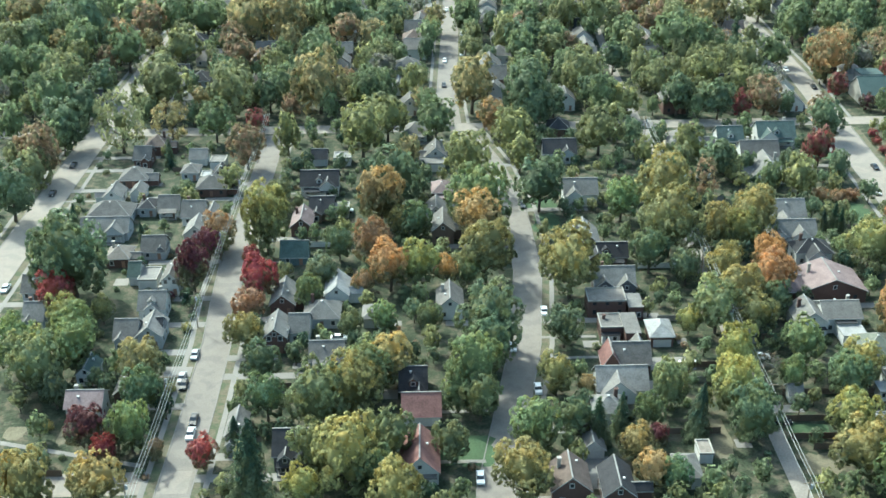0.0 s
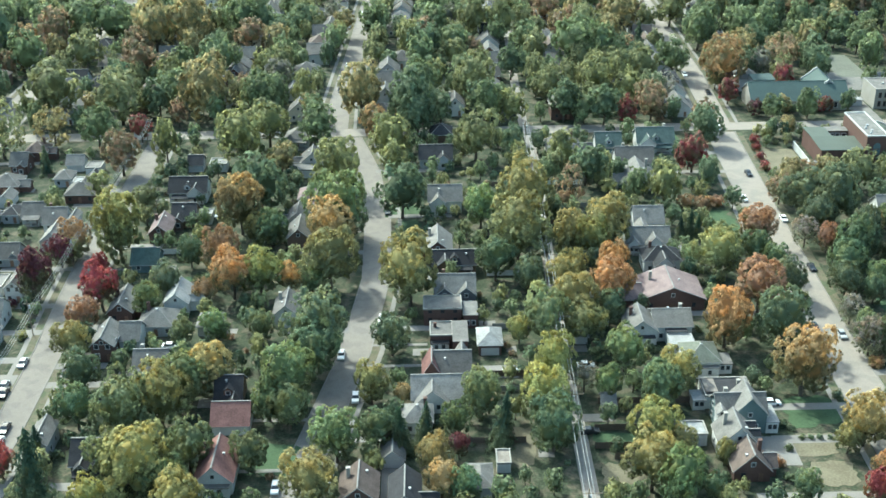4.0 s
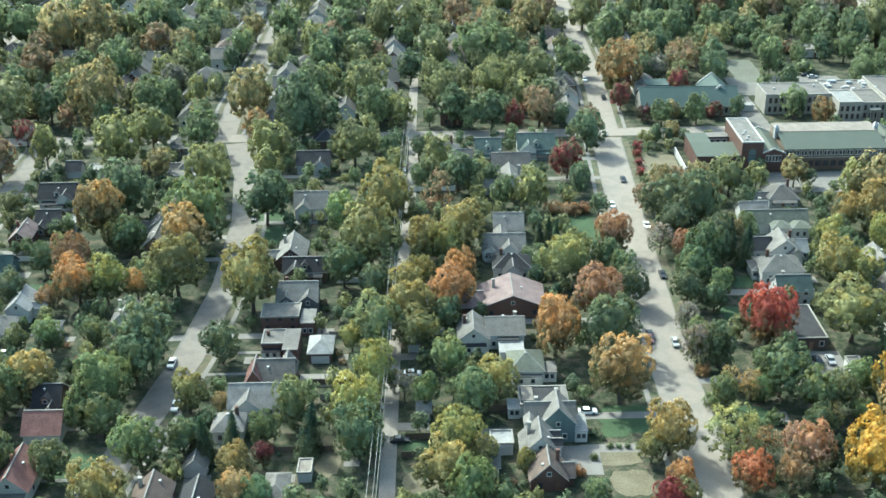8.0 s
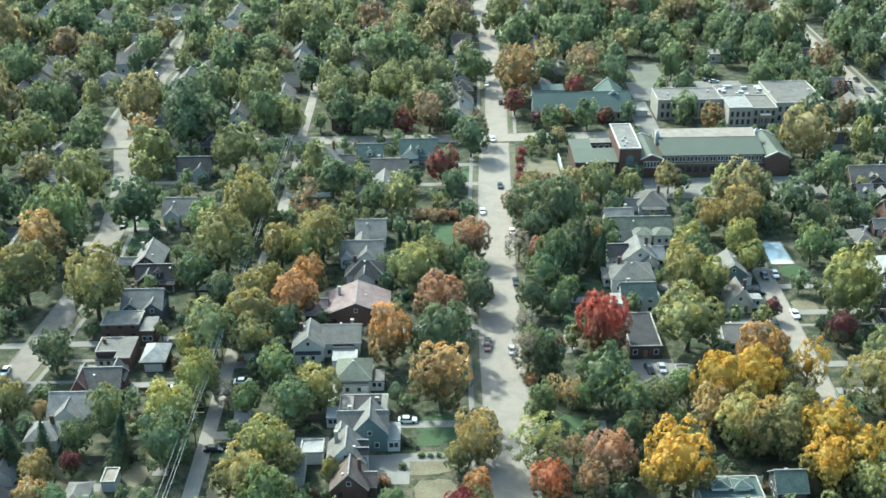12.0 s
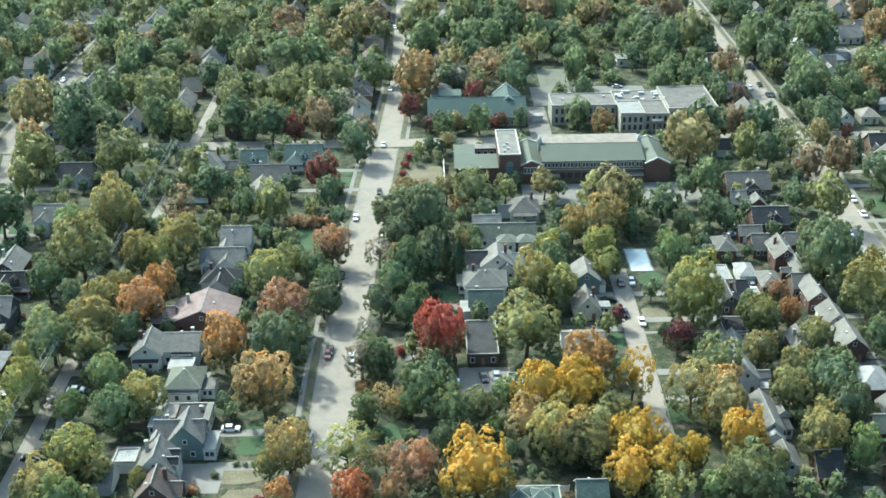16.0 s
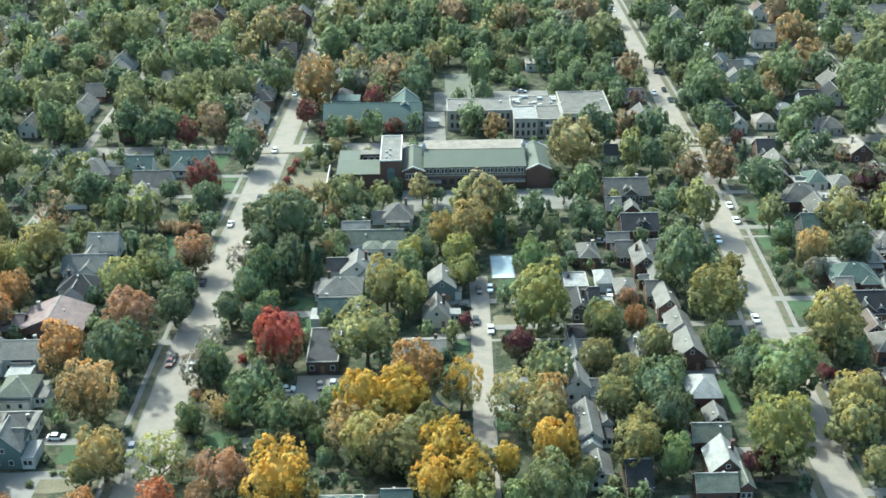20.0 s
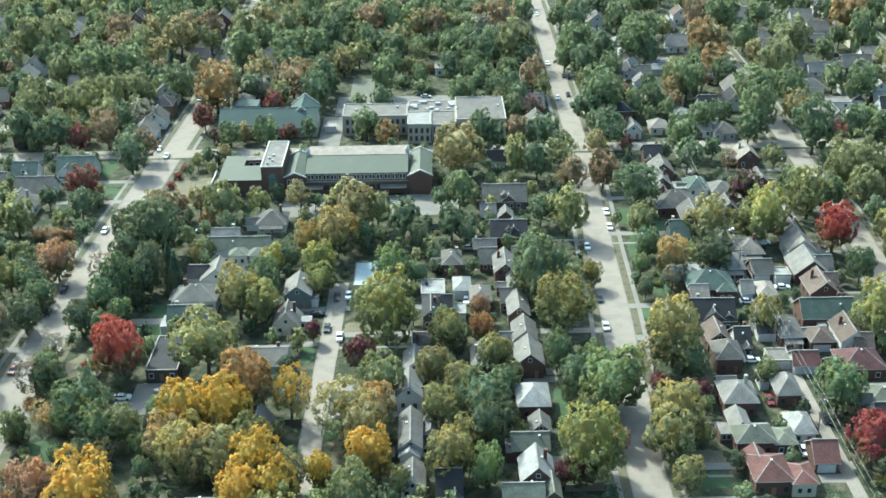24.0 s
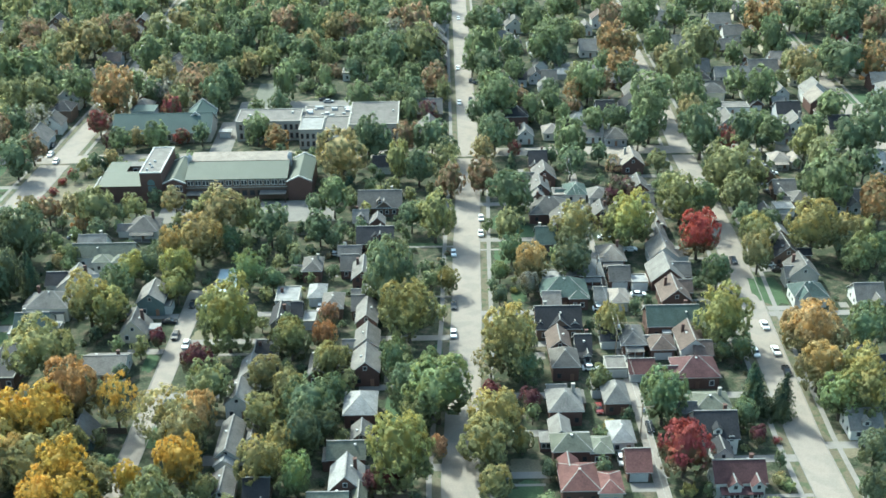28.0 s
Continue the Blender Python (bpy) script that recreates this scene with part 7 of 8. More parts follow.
grove(-202.3, 488.4, 12.2, 9.9, 10.4, "green")
grove(42.2, 488.5, 10.1, 8.4, 8.4, "russet", "thin")
grove(147.6, 488.7, 9.5, 7.6, 7.9, "russet")
grove(81.9, 489.3, 9.2, 5.4, 7.6, "green", "tall")
grove(-227.4, 490.0, 7.1, 5.4, 5.7, "russet")
grove(-238.5, 491.7, 10.5, 8.4, 8.9, "russet")
grove(-70.1, 492.3, 5.7, 4.3, 4.5, "green")
grove(-15.3, 492.3, 6.1, 4.6, 4.8, "green")
grove(-45.2, 492.5, 7.8, 6.1, 6.4, "olive")
grove(256.6, 492.7, 11.4, 9.2, 9.6, "olive")
grove(233.0, 492.8, 7.9, 6.1, 6.4, "deep")
grove(210.6, 493.9, 7.9, 6.1, 6.4, "olive")
grove(-32.6, 494.0, 7.1, 5.5, 5.8, "olive")
grove(99.0, 494.4, 2.1, 4.8, 3.8, "green", "shrub")
grove(0.1, 495.1, 5.7, 4.3, 4.5, "deep")
grove(26.7, 495.8, 10.7, 8.6, 9.0, "tan")
grove(127.0, 497.5, 7.2, 5.5, 5.8, "green")
grove(137.3, 498.8, 7.9, 6.2, 6.5, "green")
grove(-298.7, 499.1, 6.8, 5.2, 5.5, "russet")
grove(313.9, 499.2, 9.7, 7.7, 8.1, "tan")
grove(-289.6, 500.5, 11.4, 9.2, 9.6, "green")
grove(-47.4, 500.5, 13.2, 10.7, 11.3, "green")
grove(332.0, 500.8, 11.5, 9.3, 9.8, "deep")
grove(345.3, 501.6, 9.8, 7.8, 8.2, "orange")
grove(172.0, 502.6, 9.8, 7.8, 8.2, "deep")
grove(89.9, 503.1, 2.1, 4.8, 3.9, "green", "shrub")
grove(183.6, 503.4, 8.0, 6.2, 6.5, "green")
grove(51.6, 503.7, 6.5, 5.0, 5.2, "tan")
grove(-265.6, 505.1, 10.4, 8.3, 8.7, "olive")
grove(-63.7, 507.9, 8.7, 6.9, 7.2, "olive")
grove(-35.6, 507.9, 10.9, 8.7, 9.1, "green")
grove(121.1, 508.1, 8.0, 6.3, 6.6, "green")
grove(-312.2, 510.2, 11.6, 9.3, 9.8, "green")
grove(111.3, 510.9, 7.3, 5.7, 6.0, "deep")
grove(233.3, 511.0, 8.8, 6.9, 7.3, "orange")
grove(-113.4, 511.4, 10.5, 8.4, 8.9, "deep")
grove(310.1, 511.4, 7.4, 5.7, 6.0, "olive")
grove(326.2, 512.9, 6.7, 5.1, 5.3, "green")
grove(-21.0, 513.6, 6.4, 5.0, 5.0, "russet", "thin")
grove(-345.4, 514.4, 10.9, 8.8, 9.2, "olive")
grove(-218.7, 514.5, 8.8, 6.9, 7.3, "tan")
grove(-15.8, 515.1, 9.8, 5.0, 9.6, "fir", "cone")
grove(62.6, 517.9, 7.4, 5.7, 6.0, "tan")
grove(-337.6, 518.3, 11.0, 8.8, 9.3, "green")
grove(-90.6, 518.3, 5.6, 4.1, 4.3, "russet")
grove(165.0, 519.2, 7.5, 5.8, 6.0, "green")
grove(146.6, 519.7, 8.2, 6.4, 6.7, "deep")
grove(128.1, 519.9, 11.1, 8.9, 9.4, "deep")
grove(332.5, 520.9, 8.2, 6.4, 6.8, "green")
grove(-100.9, 521.3, 8.9, 7.0, 7.3, "green")
grove(170.4, 522.1, 11.9, 9.6, 10.1, "green")
grove(271.8, 523.0, 12.7, 10.3, 10.8, "olive")
grove(-7.0, 523.2, 6.0, 4.5, 4.7, "olive")
grove(100.2, 524.2, 2.2, 5.0, 4.0, "russet", "shrub")
grove(94.9, 524.5, 2.2, 5.0, 4.0, "russet", "shrub")
grove(-326.0, 525.4, 7.4, 5.8, 6.0, "tan")
grove(255.6, 525.5, 6.8, 5.2, 5.4, "tan")
grove(-284.2, 525.8, 7.5, 5.8, 6.0, "tan")
grove(14.3, 526.2, 11.2, 9.0, 9.5, "green")
grove(-155.6, 527.0, 8.2, 6.4, 6.7, "green")
grove(205.2, 527.8, 8.3, 6.5, 6.8, "deep")
grove(-135.8, 528.4, 7.5, 5.8, 6.1, "olive")
grove(143.1, 530.1, 12.0, 9.7, 10.2, "olive")
grove(182.8, 531.1, 9.1, 7.2, 7.5, "deep")
grove(198.9, 531.8, 11.3, 9.1, 9.6, "green")
grove(-239.9, 532.1, 14.9, 12.2, 12.8, "tan")
grove(-195.3, 532.2, 10.1, 8.1, 8.5, "russet")
grove(-224.1, 533.3, 15.7, 12.9, 13.5, "tan")
grove(34.2, 533.3, 10.2, 8.1, 8.6, "green")
grove(273.2, 533.5, 6.9, 5.3, 5.5, "olive")
grove(312.5, 533.8, 6.1, 4.6, 4.8, "green")
grove(-25.9, 535.2, 8.3, 6.5, 6.9, "tan")
grove(-302.1, 535.3, 8.3, 6.5, 6.8, "orange")
grove(58.3, 535.3, 6.5, 4.9, 5.2, "green")
grove(-315.6, 535.9, 16.5, 13.6, 14.2, "deep")
grove(-80.6, 536.9, 8.3, 6.5, 6.9, "green")
grove(233.1, 536.9, 10.7, 8.6, 9.0, "orange")
grove(239.9, 537.0, 9.2, 7.2, 7.6, "tan")
grove(-182.4, 537.9, 8.4, 6.5, 6.9, "deep")
grove(-287.7, 538.3, 11.3, 9.1, 9.6, "russet")
grove(-37.8, 538.5, 7.6, 5.9, 6.2, "green")
grove(309.4, 539.4, 11.5, 9.3, 9.7, "green")
grove(-60.7, 539.8, 7.6, 5.9, 6.2, "olive")
grove(111.4, 540.0, 8.4, 6.6, 6.9, "green")
grove(96.7, 541.3, 6.9, 5.3, 5.6, "green")
grove(123.7, 541.4, 9.2, 7.3, 7.6, "deep")
grove(-109.3, 546.5, 10.4, 8.3, 8.7, "green")
grove(76.7, 546.7, 8.5, 6.7, 7.0, "deep")
grove(255.5, 548.0, 8.6, 6.7, 7.0, "green")
grove(-90.2, 548.4, 12.3, 10.0, 10.5, "olive")
grove(-262.7, 548.6, 12.3, 9.9, 10.4, "green")
grove(348.8, 550.2, 7.8, 6.1, 6.4, "red")
grove(-76.3, 550.4, 11.6, 9.3, 9.8, "olive")
grove(303.2, 550.6, 7.0, 5.4, 5.7, "green")
grove(86.7, 551.0, 8.6, 6.7, 7.1, "tan")
grove(53.6, 551.1, 10.5, 8.4, 8.8, "deep")
grove(347.3, 551.5, 11.7, 9.4, 9.9, "deep")
grove(-278.1, 551.7, 13.1, 10.6, 11.2, "green")
grove(-218.5, 552.9, 10.4, 8.4, 8.8, "olive")
grove(-139.0, 553.2, 10.5, 8.4, 8.8, "green")
grove(-19.2, 553.2, 11.6, 9.4, 9.9, "tan")
grove(-202.1, 555.0, 12.4, 10.0, 10.5, "green")
grove(-152.7, 556.0, 8.6, 6.7, 7.1, "tan")
grove(-5.0, 556.2, 7.8, 6.1, 6.4, "olive")
grove(23.3, 556.9, 9.4, 7.4, 7.8, "green")
grove(209.7, 557.6, 9.4, 7.5, 7.9, "green")
grove(-47.9, 557.8, 6.7, 5.1, 5.3, "tan")
grove(-339.3, 559.1, 9.4, 7.4, 7.8, "deep")
grove(204.4, 560.6, 8.7, 6.8, 7.2, "green")
grove(277.6, 561.4, 8.7, 6.9, 7.2, "green")
grove(-194.3, 561.6, 10.6, 8.5, 8.9, "deep")
grove(-352.6, 563.9, 12.5, 10.2, 10.7, "tan")
grove(368.6, 564.3, 10.7, 8.6, 9.0, "russet")
grove(-259.2, 567.5, 8.7, 6.8, 7.2, "green")
grove(312.6, 567.9, 13.6, 11.0, 11.6, "orange")
grove(9.2, 568.6, 10.7, 8.6, 9.0, "olive")
grove(74.3, 570.8, 12.0, 9.7, 10.2, "russet")
grove(139.8, 572.1, 12.0, 9.7, 10.2, "russet")
grove(31.8, 572.4, 10.8, 8.7, 9.1, "olive")
grove(97.3, 572.9, 9.6, 7.6, 8.0, "tan")
grove(337.5, 573.2, 8.9, 7.0, 7.3, "green")
grove(-53.0, 574.0, 9.6, 7.6, 8.0, "russet")
grove(-64.4, 574.4, 6.8, 5.2, 5.5, "green")
grove(81.8, 574.7, 10.8, 8.7, 9.1, "green")
grove(106.2, 575.2, 8.9, 7.0, 7.3, "russet")
grove(250.5, 577.2, 12.1, 9.8, 10.3, "green")
grove(115.1, 577.6, 8.1, 6.3, 6.6, "olive")
grove(46.2, 578.8, 8.9, 7.0, 7.4, "deep")
grove(-38.5, 579.1, 8.1, 6.3, 6.6, "tan")
grove(-8.3, 579.7, 8.9, 7.0, 7.4, "russet")
grove(177.3, 579.7, 9.7, 7.7, 8.1, "deep")
grove(-19.8, 580.4, 8.9, 7.0, 7.4, "russet")
grove(238.2, 581.4, 9.8, 7.8, 8.2, "russet")
grove(57.8, 581.4, 10.9, 8.8, 9.2, "green")
grove(127.7, 584.7, 9.0, 7.1, 7.4, "russet")
grove(199.6, 586.6, 9.0, 7.1, 7.5, "green")
grove(344.2, 586.7, 11.1, 8.9, 9.3, "olive")
grove(272.9, 587.6, 9.0, 7.1, 7.5, "green")
grove(69.8, 588.2, 9.0, 7.1, 7.5, "russet")
grove(17.4, 588.3, 9.8, 7.8, 8.2, "tan")
grove(333.5, 589.4, 9.1, 7.2, 7.5, "green")
grove(329.2, 589.7, 9.1, 7.2, 7.5, "deep")
grove(371.8, 590.5, 11.1, 9.0, 9.4, "deep")
grove(170.6, 591.3, 8.3, 6.5, 6.8, "green")
grove(-32.1, 592.2, 9.0, 7.1, 7.5, "green")
grove(40.8, 593.3, 11.1, 8.9, 9.4, "green")
grove(-71.6, 595.2, 7.4, 5.7, 6.0, "green")
grove(311.7, 596.3, 9.2, 7.2, 7.6, "deep")
grove(258.2, 596.4, 10.0, 7.9, 8.3, "green")
grove(359.4, 596.5, 8.3, 6.5, 6.8, "tan")
grove(123.8, 598.2, 9.1, 7.2, 7.6, "deep")
grove(366.0, 598.6, 9.2, 7.3, 7.6, "green")
grove(150.9, 600.0, 9.2, 7.2, 7.6, "green")
grove(301.9, 604.7, 7.2, 5.5, 5.8, "green")
grove(198.3, 606.2, 8.4, 6.6, 6.9, "deep")
grove(189.5, 609.3, 9.3, 7.4, 7.7, "deep")
grove(238.2, 612.1, 9.3, 7.4, 7.8, "green")
grove(293.3, 614.5, 9.4, 7.4, 7.8, "green")
grove(212.8, 615.9, 7.2, 5.6, 5.9, "green")
grove(220.5, 616.4, 8.5, 6.7, 7.0, "green")
grove(283.5, 618.4, 8.6, 6.7, 7.1, "deep")
driveway(-139.3, -121.0, 195.2, 1.2, "path")
driveway(-139.1, -126.1, 190.1, 2.8)
driveway(-43.0, -14.0, 196.0, 2.8)
driveway(125.1, 146.3, 198.6, 2.8)
driveway(217.6, 230.6, 208.0, 1.2, "path")
driveway(-208.2, -186.0, 204.1, 2.8)
driveway(-156.3, -144.6, 208.4, 1.2, "path")
driveway(155.1, 176.4, 204.8, 2.8)
driveway(189.9, 195.4, 211.9, 3.2)
driveway(-208.2, -199.8, 211.8, 2.8)
driveway(-42.8, -13.3, 216.4, 2.8)
driveway(-133.9, -114.2, 219.9, 2.8)
driveway(122.7, 147.3, 220.9, 2.8)
driveway(-154.6, -141.5, 228.0, 1.2, "path")
driveway(210.2, 231.0, 221.9, 2.8)
driveway(-76.4, -68.9, 226.6, 3.2)
driveway(239.1, 250.9, 226.7, 2.8)
driveway(-43.7, -12.9, 229.7, 2.8)
driveway(-239.2, -215.9, 232.3, 2.8)
driveway(-228.5, -215.9, 241.4, 1.2, "path")
driveway(156.5, 177.9, 233.8, 2.8)
driveway(75.7, 97.4, 240.8, 2.8)
driveway(-129.6, -111.8, 251.3, 1.2, "path")
driveway(-1.4, 30.2, 244.2, 2.8)
driveway(-208.7, -181.0, 245.2, 2.8)
driveway(211.5, 232.4, 249.2, 2.8)
driveway(157.4, 179.9, 250.6, 2.8)
driveway(75.9, 98.3, 253.4, 2.8)
driveway(-208.9, -195.4, 254.0, 2.8)
driveway(190.4, 195.4, 255.7, 3.2)
driveway(240.8, 261.4, 255.9, 2.8)
driveway(125.6, 149.3, 255.7, 2.8)
driveway(-76.2, -71.5, 258.2, 3.2)
driveway(-236.7, -216.4, 257.3, 2.8)
driveway(-230.8, -216.4, 257.4, 2.8)
driveway(-127.4, -113.1, 261.7, 1.2, "path")
driveway(76.2, 96.5, 273.6, 1.2, "path")
driveway(-279.0, -261.9, 268.6, 2.8)
driveway(-126.2, -107.1, 270.3, 2.8)
driveway(-152.5, -134.2, 269.9, 2.8)
driveway(-233.2, -217.4, 271.7, 2.8)
driveway(-210.2, -195.5, 274.0, 2.8)
driveway(60.4, 70.4, 275.9, 2.8)
driveway(209.4, 233.9, 276.0, 2.8)
driveway(158.7, 182.7, 276.3, 2.8)
driveway(-49.2, -11.3, 275.7, 2.8)
driveway(76.5, 102.5, 280.7, 2.8)
driveway(125.3, 150.6, 280.8, 2.8)
driveway(-279.0, -267.5, 284.7, 2.8)
driveway(-230.6, -218.3, 286.5, 2.8)
driveway(242.8, 274.3, 291.0, 2.8)
driveway(220.1, 234.9, 300.1, 1.2, "path")
driveway(159.5, 186.7, 294.4, 2.8)
driveway(243.1, 258.1, 294.2, 2.8)
driveway(76.8, 103.8, 296.1, 2.8)
driveway(61.1, 70.8, 295.8, 2.8)
driveway(129.3, 151.2, 305.0, 1.2, "path")
driveway(-124.1, -102.5, 299.3, 2.8)
driveway(198.6, 209.6, 304.1, 3.2)
driveway(-211.5, -200.6, 308.5, 1.2, "path")
driveway(198.6, 204.3, 305.8, 3.2)
driveway(-240.8, -218.9, 309.6, 2.8)
driveway(-153.8, -132.5, 317.2, 2.8)
driveway(221.8, 236.8, 327.5, 1.2, "path")
driveway(244.8, 258.1, 318.9, 2.8)
driveway(-225.2, -218.9, 324.9, 1.2, "path")
driveway(-279.0, -254.7, 323.4, 2.8)
driveway(-211.5, -195.2, 324.2, 2.8)
driveway(160.6, 178.8, 336.4, 1.2, "path")
driveway(132.7, 152.3, 339.3, 1.2, "path")
driveway(-155.6, -132.9, 332.9, 2.8)
driveway(245.7, 258.9, 332.4, 2.8)
driveway(-233.2, -218.8, 333.6, 2.8)
driveway(-125.6, -104.9, 343.4, 2.8)
driveway(161.3, 190.4, 343.7, 2.8)
driveway(-153.6, -134.3, 348.4, 2.8)
driveway(-279.0, -264.5, 356.6, 1.2, "path")
driveway(-211.4, -199.5, 360.2, 1.2, "path")
driveway(-231.9, -218.8, 356.5, 2.8)
driveway(216.8, 238.3, 359.1, 2.8)
driveway(134.8, 153.7, 366.1, 1.2, "path")
driveway(-279.0, -256.3, 365.5, 2.8)
driveway(-230.2, -218.8, 369.3, 2.8)
driveway(188.8, 195.9, 370.9, 3.2)
driveway(217.5, 238.5, 371.8, 2.8)
driveway(162.5, 185.1, 372.8, 2.8)
driveway(-41.8, -7.1, 377.1, 2.8)
driveway(-131.2, -107.4, 382.6, 2.8)
driveway(-279.0, -257.7, 383.6, 2.8)
driveway(163.1, 188.0, 385.7, 2.8)
driveway(246.7, 267.9, 386.4, 2.8)
driveway(310.4, 319.3, 394.5, 2.8)
driveway(-279.0, -254.8, 395.8, 2.8)
driveway(-31.3, -6.2, 395.4, 2.8)
driveway(218.9, 238.8, 396.2, 2.8)
driveway(-163.2, -144.8, 405.8, 2.8)


# ---- cars ----
TYRE = mat("tyre_rubber", (0.02, 0.02, 0.02), 0.9, 0.1, bump=0.0)
PAINTS = {k: mat("car_paint_" + k, c, 0.25, 0.04, bump=0.0) for k, c in {"white": (0.75, 0.75, 0.74), "silver": (0.35, 0.36, 0.37), "black": (0.025, 0.027, 0.032), "red": (0.17, 0.045, 0.045)}.items()}
LAMP = mat("lamp_glass", (0.6, 0.58, 0.55), 0.15, 0.05, bump=0.0)


def profile(pts, half, inset=0.0):
    """A car-shaped solid: a side outline in y and z, drawn in towards the top."""
    s = Shape()
    zs = [z for _, z in pts]
    lo, hi = min(zs), max(zs)
    k = [half - inset * (z - lo) / (hi - lo) for _, z in pts]
    left, right = [(-w, y, z) for w, (y, z) in zip(k, pts)], [(w, y, z) for w, (y, z) in zip(k, pts)]
    s.face(*left)
    s.face(*right[::-1])
    for i in range(len(pts)):
        j = (i + 1) % len(pts)
        s.face(left[j], left[i], right[i], right[j])
    return s


CAR_BODY = profile([(-2.25, 0.28), (-2.3, 0.55), (-2.2, 0.82), (-1.1, 0.95), (1.5, 0.98), (2.2, 0.92), (2.28, 0.6), (2.22, 0.28)], 0.9, 0.06)
CAR_CABIN = profile([(-1.15, 0.94), (-0.45, 1.4), (1.1, 1.42), (1.75, 0.97)], 0.82, 0.14).mesh("cabin_glass", GLASS)
CAR_ROOF = profile([(-0.42, 1.4), (-0.3, 1.47), (1.0, 1.49), (1.12, 1.41)], 0.69, 0.06)
BODIES = {k: (CAR_BODY.mesh("body", m), CAR_ROOF.mesh("roof", m)) for k, m in PAINTS.items()}
TYRES = Shape().tube((-0.11, 0, 0), (0.11, 0, 0), 0.33, 0.33, 12).mesh("wheel", TYRE)
LIGHTS = Shape().box(-0.2, 0.2, -0.04, 0.04, -0.07, 0.07).mesh("headlight", LAMP)


def car(x, y, turn, colour):
    ob = thing("car", pose(x, y, 0.03, 0, 0, turn), f"{colour} family car parked on the roadway", "car", "cars along the streets")
    body, roof = BODIES[colour]
    part("body", body, ob)
    part("cabin_glass", CAR_CABIN, ob)
    part("roof", roof, ob)
    for a in (-1, 1):
        part("headlight", LIGHTS, ob, at=pose(a * 0.62, -2.27, 0.66))
        for b in (-1.4, 1.35):
            part("wheel", TYRES, ob, at=pose(a * 0.8, b, 0.33))
    return ob


car(-146.1, 201.8, 0, "white")
car(-113.2, 215.3, 0, "black")
car(-92.0, 246.8, 90, "white")
car(-211.9, 220.2, 0, "white")
car(-75.7, 220.6, 90, "black")
car(189.2, 222.0, 0, "white")
car(194.1, 223.2, 0, "white")
car(-212.2, 225.9, 0, "black")
car(-11.7, 226.0, 0, "silver")
car(-30.9, 230.9, 90, "white")
car(-130.6, 236.4, 0, "white")
car(-217.4, 241.1, 0, "black")
car(186.8, 243.4, 0, "red")
car(-218.4, 244.3, 0, "silver")
car(22.4, 250.2, 90, "white")
car(34.2, 252.0, 0, "silver")
car(30.9, 251.6, 10, "black")
car(-217.1, 255.2, 0, "silver")
car(-135.4, 256.3, 0, "white")
car(238.9, 259.5, 0, "black")
car(-3.7, 262.2, 0, "silver")
car(-180.6, 262.5, 90, "white")
car(187.2, 262.7, 90, "white")
car(-10.1, 264.4, 0, "red")
car(-9.7, 266.3, 0, "black")
car(233.0, 269.0, 0, "white")
car(238.8, 269.7, 0, "white")
car(-125.5, 274.8, 0, "white")
car(-232.9, 278.7, 90, "red")
car(76.2, 278.8, 0, "white")
car(151.0, 282.0, 0, "white")
car(239.4, 283.6, 0, "white")
car(72.3, 283.8, 0, "black")
car(69.0, 292.0, 90, "black")
car(-278.1, 293.7, 0, "white")
car(194.2, 295.2, 90, "white")
car(-10.2, 295.8, 0, "black")
car(151.4, 298.5, 0, "black")
car(0.1, 301.1, 0, "black")
car(73.9, 302.1, 0, "black")
car(77.2, 303.1, 0, "white")
car(206.8, 303.4, 90, "white")
car(-9.3, 310.1, 0, "black")
car(252.7, 318.0, 90, "black")
car(250.7, 321.6, 90, "white")
car(240.5, 324.7, 0, "black")
car(152.2, 333.5, 0, "white")
car(1.5, 335.5, 0, "white")
car(-183.6, 344.3, 90, "white")
car(-125.9, 346.3, 0, "black")
car(161.6, 348.0, 0, "white")
car(25.6, 350.4, 90, "silver")
car(-7.3, 352.0, 0, "white")
car(162.2, 360.3, 0, "white")
car(-284.6, 362.6, 0, "black")
car(-0.2, 373.8, 0, "black")
car(265.8, 377.9, 20, "black")
car(-284.5, 388.3, 0, "black")
car(271.9, 395.7, 90, "white")
car(-0.3, 419.9, 0, "white")
car(-4.7, 427.6, 0, "white")
car(-6.7, 437.9, 0, "black")
car(5.4, 463.0, 0, "black")
car(164.9, 471.3, 0, "black")
car(163.2, 471.7, 0, "black")
car(-149.9, 473.8, 0, "black")
car(158.1, 482.0, 0, "white")
car(163.2, 485.7, 0, "black")
car(100.6, 486.6, 90, "silver")
car(0.6, 488.0, 0, "white")
car(98.4, 489.1, 90, "black")
car(319.9, 494.1, 0, "white")
car(196.1, 499.0, 90, "white")
car(-148.9, 509.3, 0, "white")
car(166.2, 510.5, 0, "black")
car(164.2, 512.3, 0, "black")
car(324.5, 514.8, 0, "black")
car(-140.9, 519.5, 0, "white")
car(158.7, 532.7, 0, "white")
car(-140.4, 536.4, 0, "silver")
car(-139.9, 553.1, 0, "white")
car(0.4, 590.2, 0, "white")
car(-146.5, 600.5, 0, "white")
car(-1.9, 601.5, 0, "black")
car(161.4, 623.9, 0, "white")
car(198.2, 234.9, 0, "black")
car(202.2, 342.9, 90, "white")
car(209.2, 334.1, 90, "white")
car(-73.0, 249.3, 90, "white")
car(112.1, 298.7, 0, "white")
car(114.9, 341.7, 90, "white")
car(114.2, 334.0, 90, "silver")
car(134.4, 331.5, 0, "black")


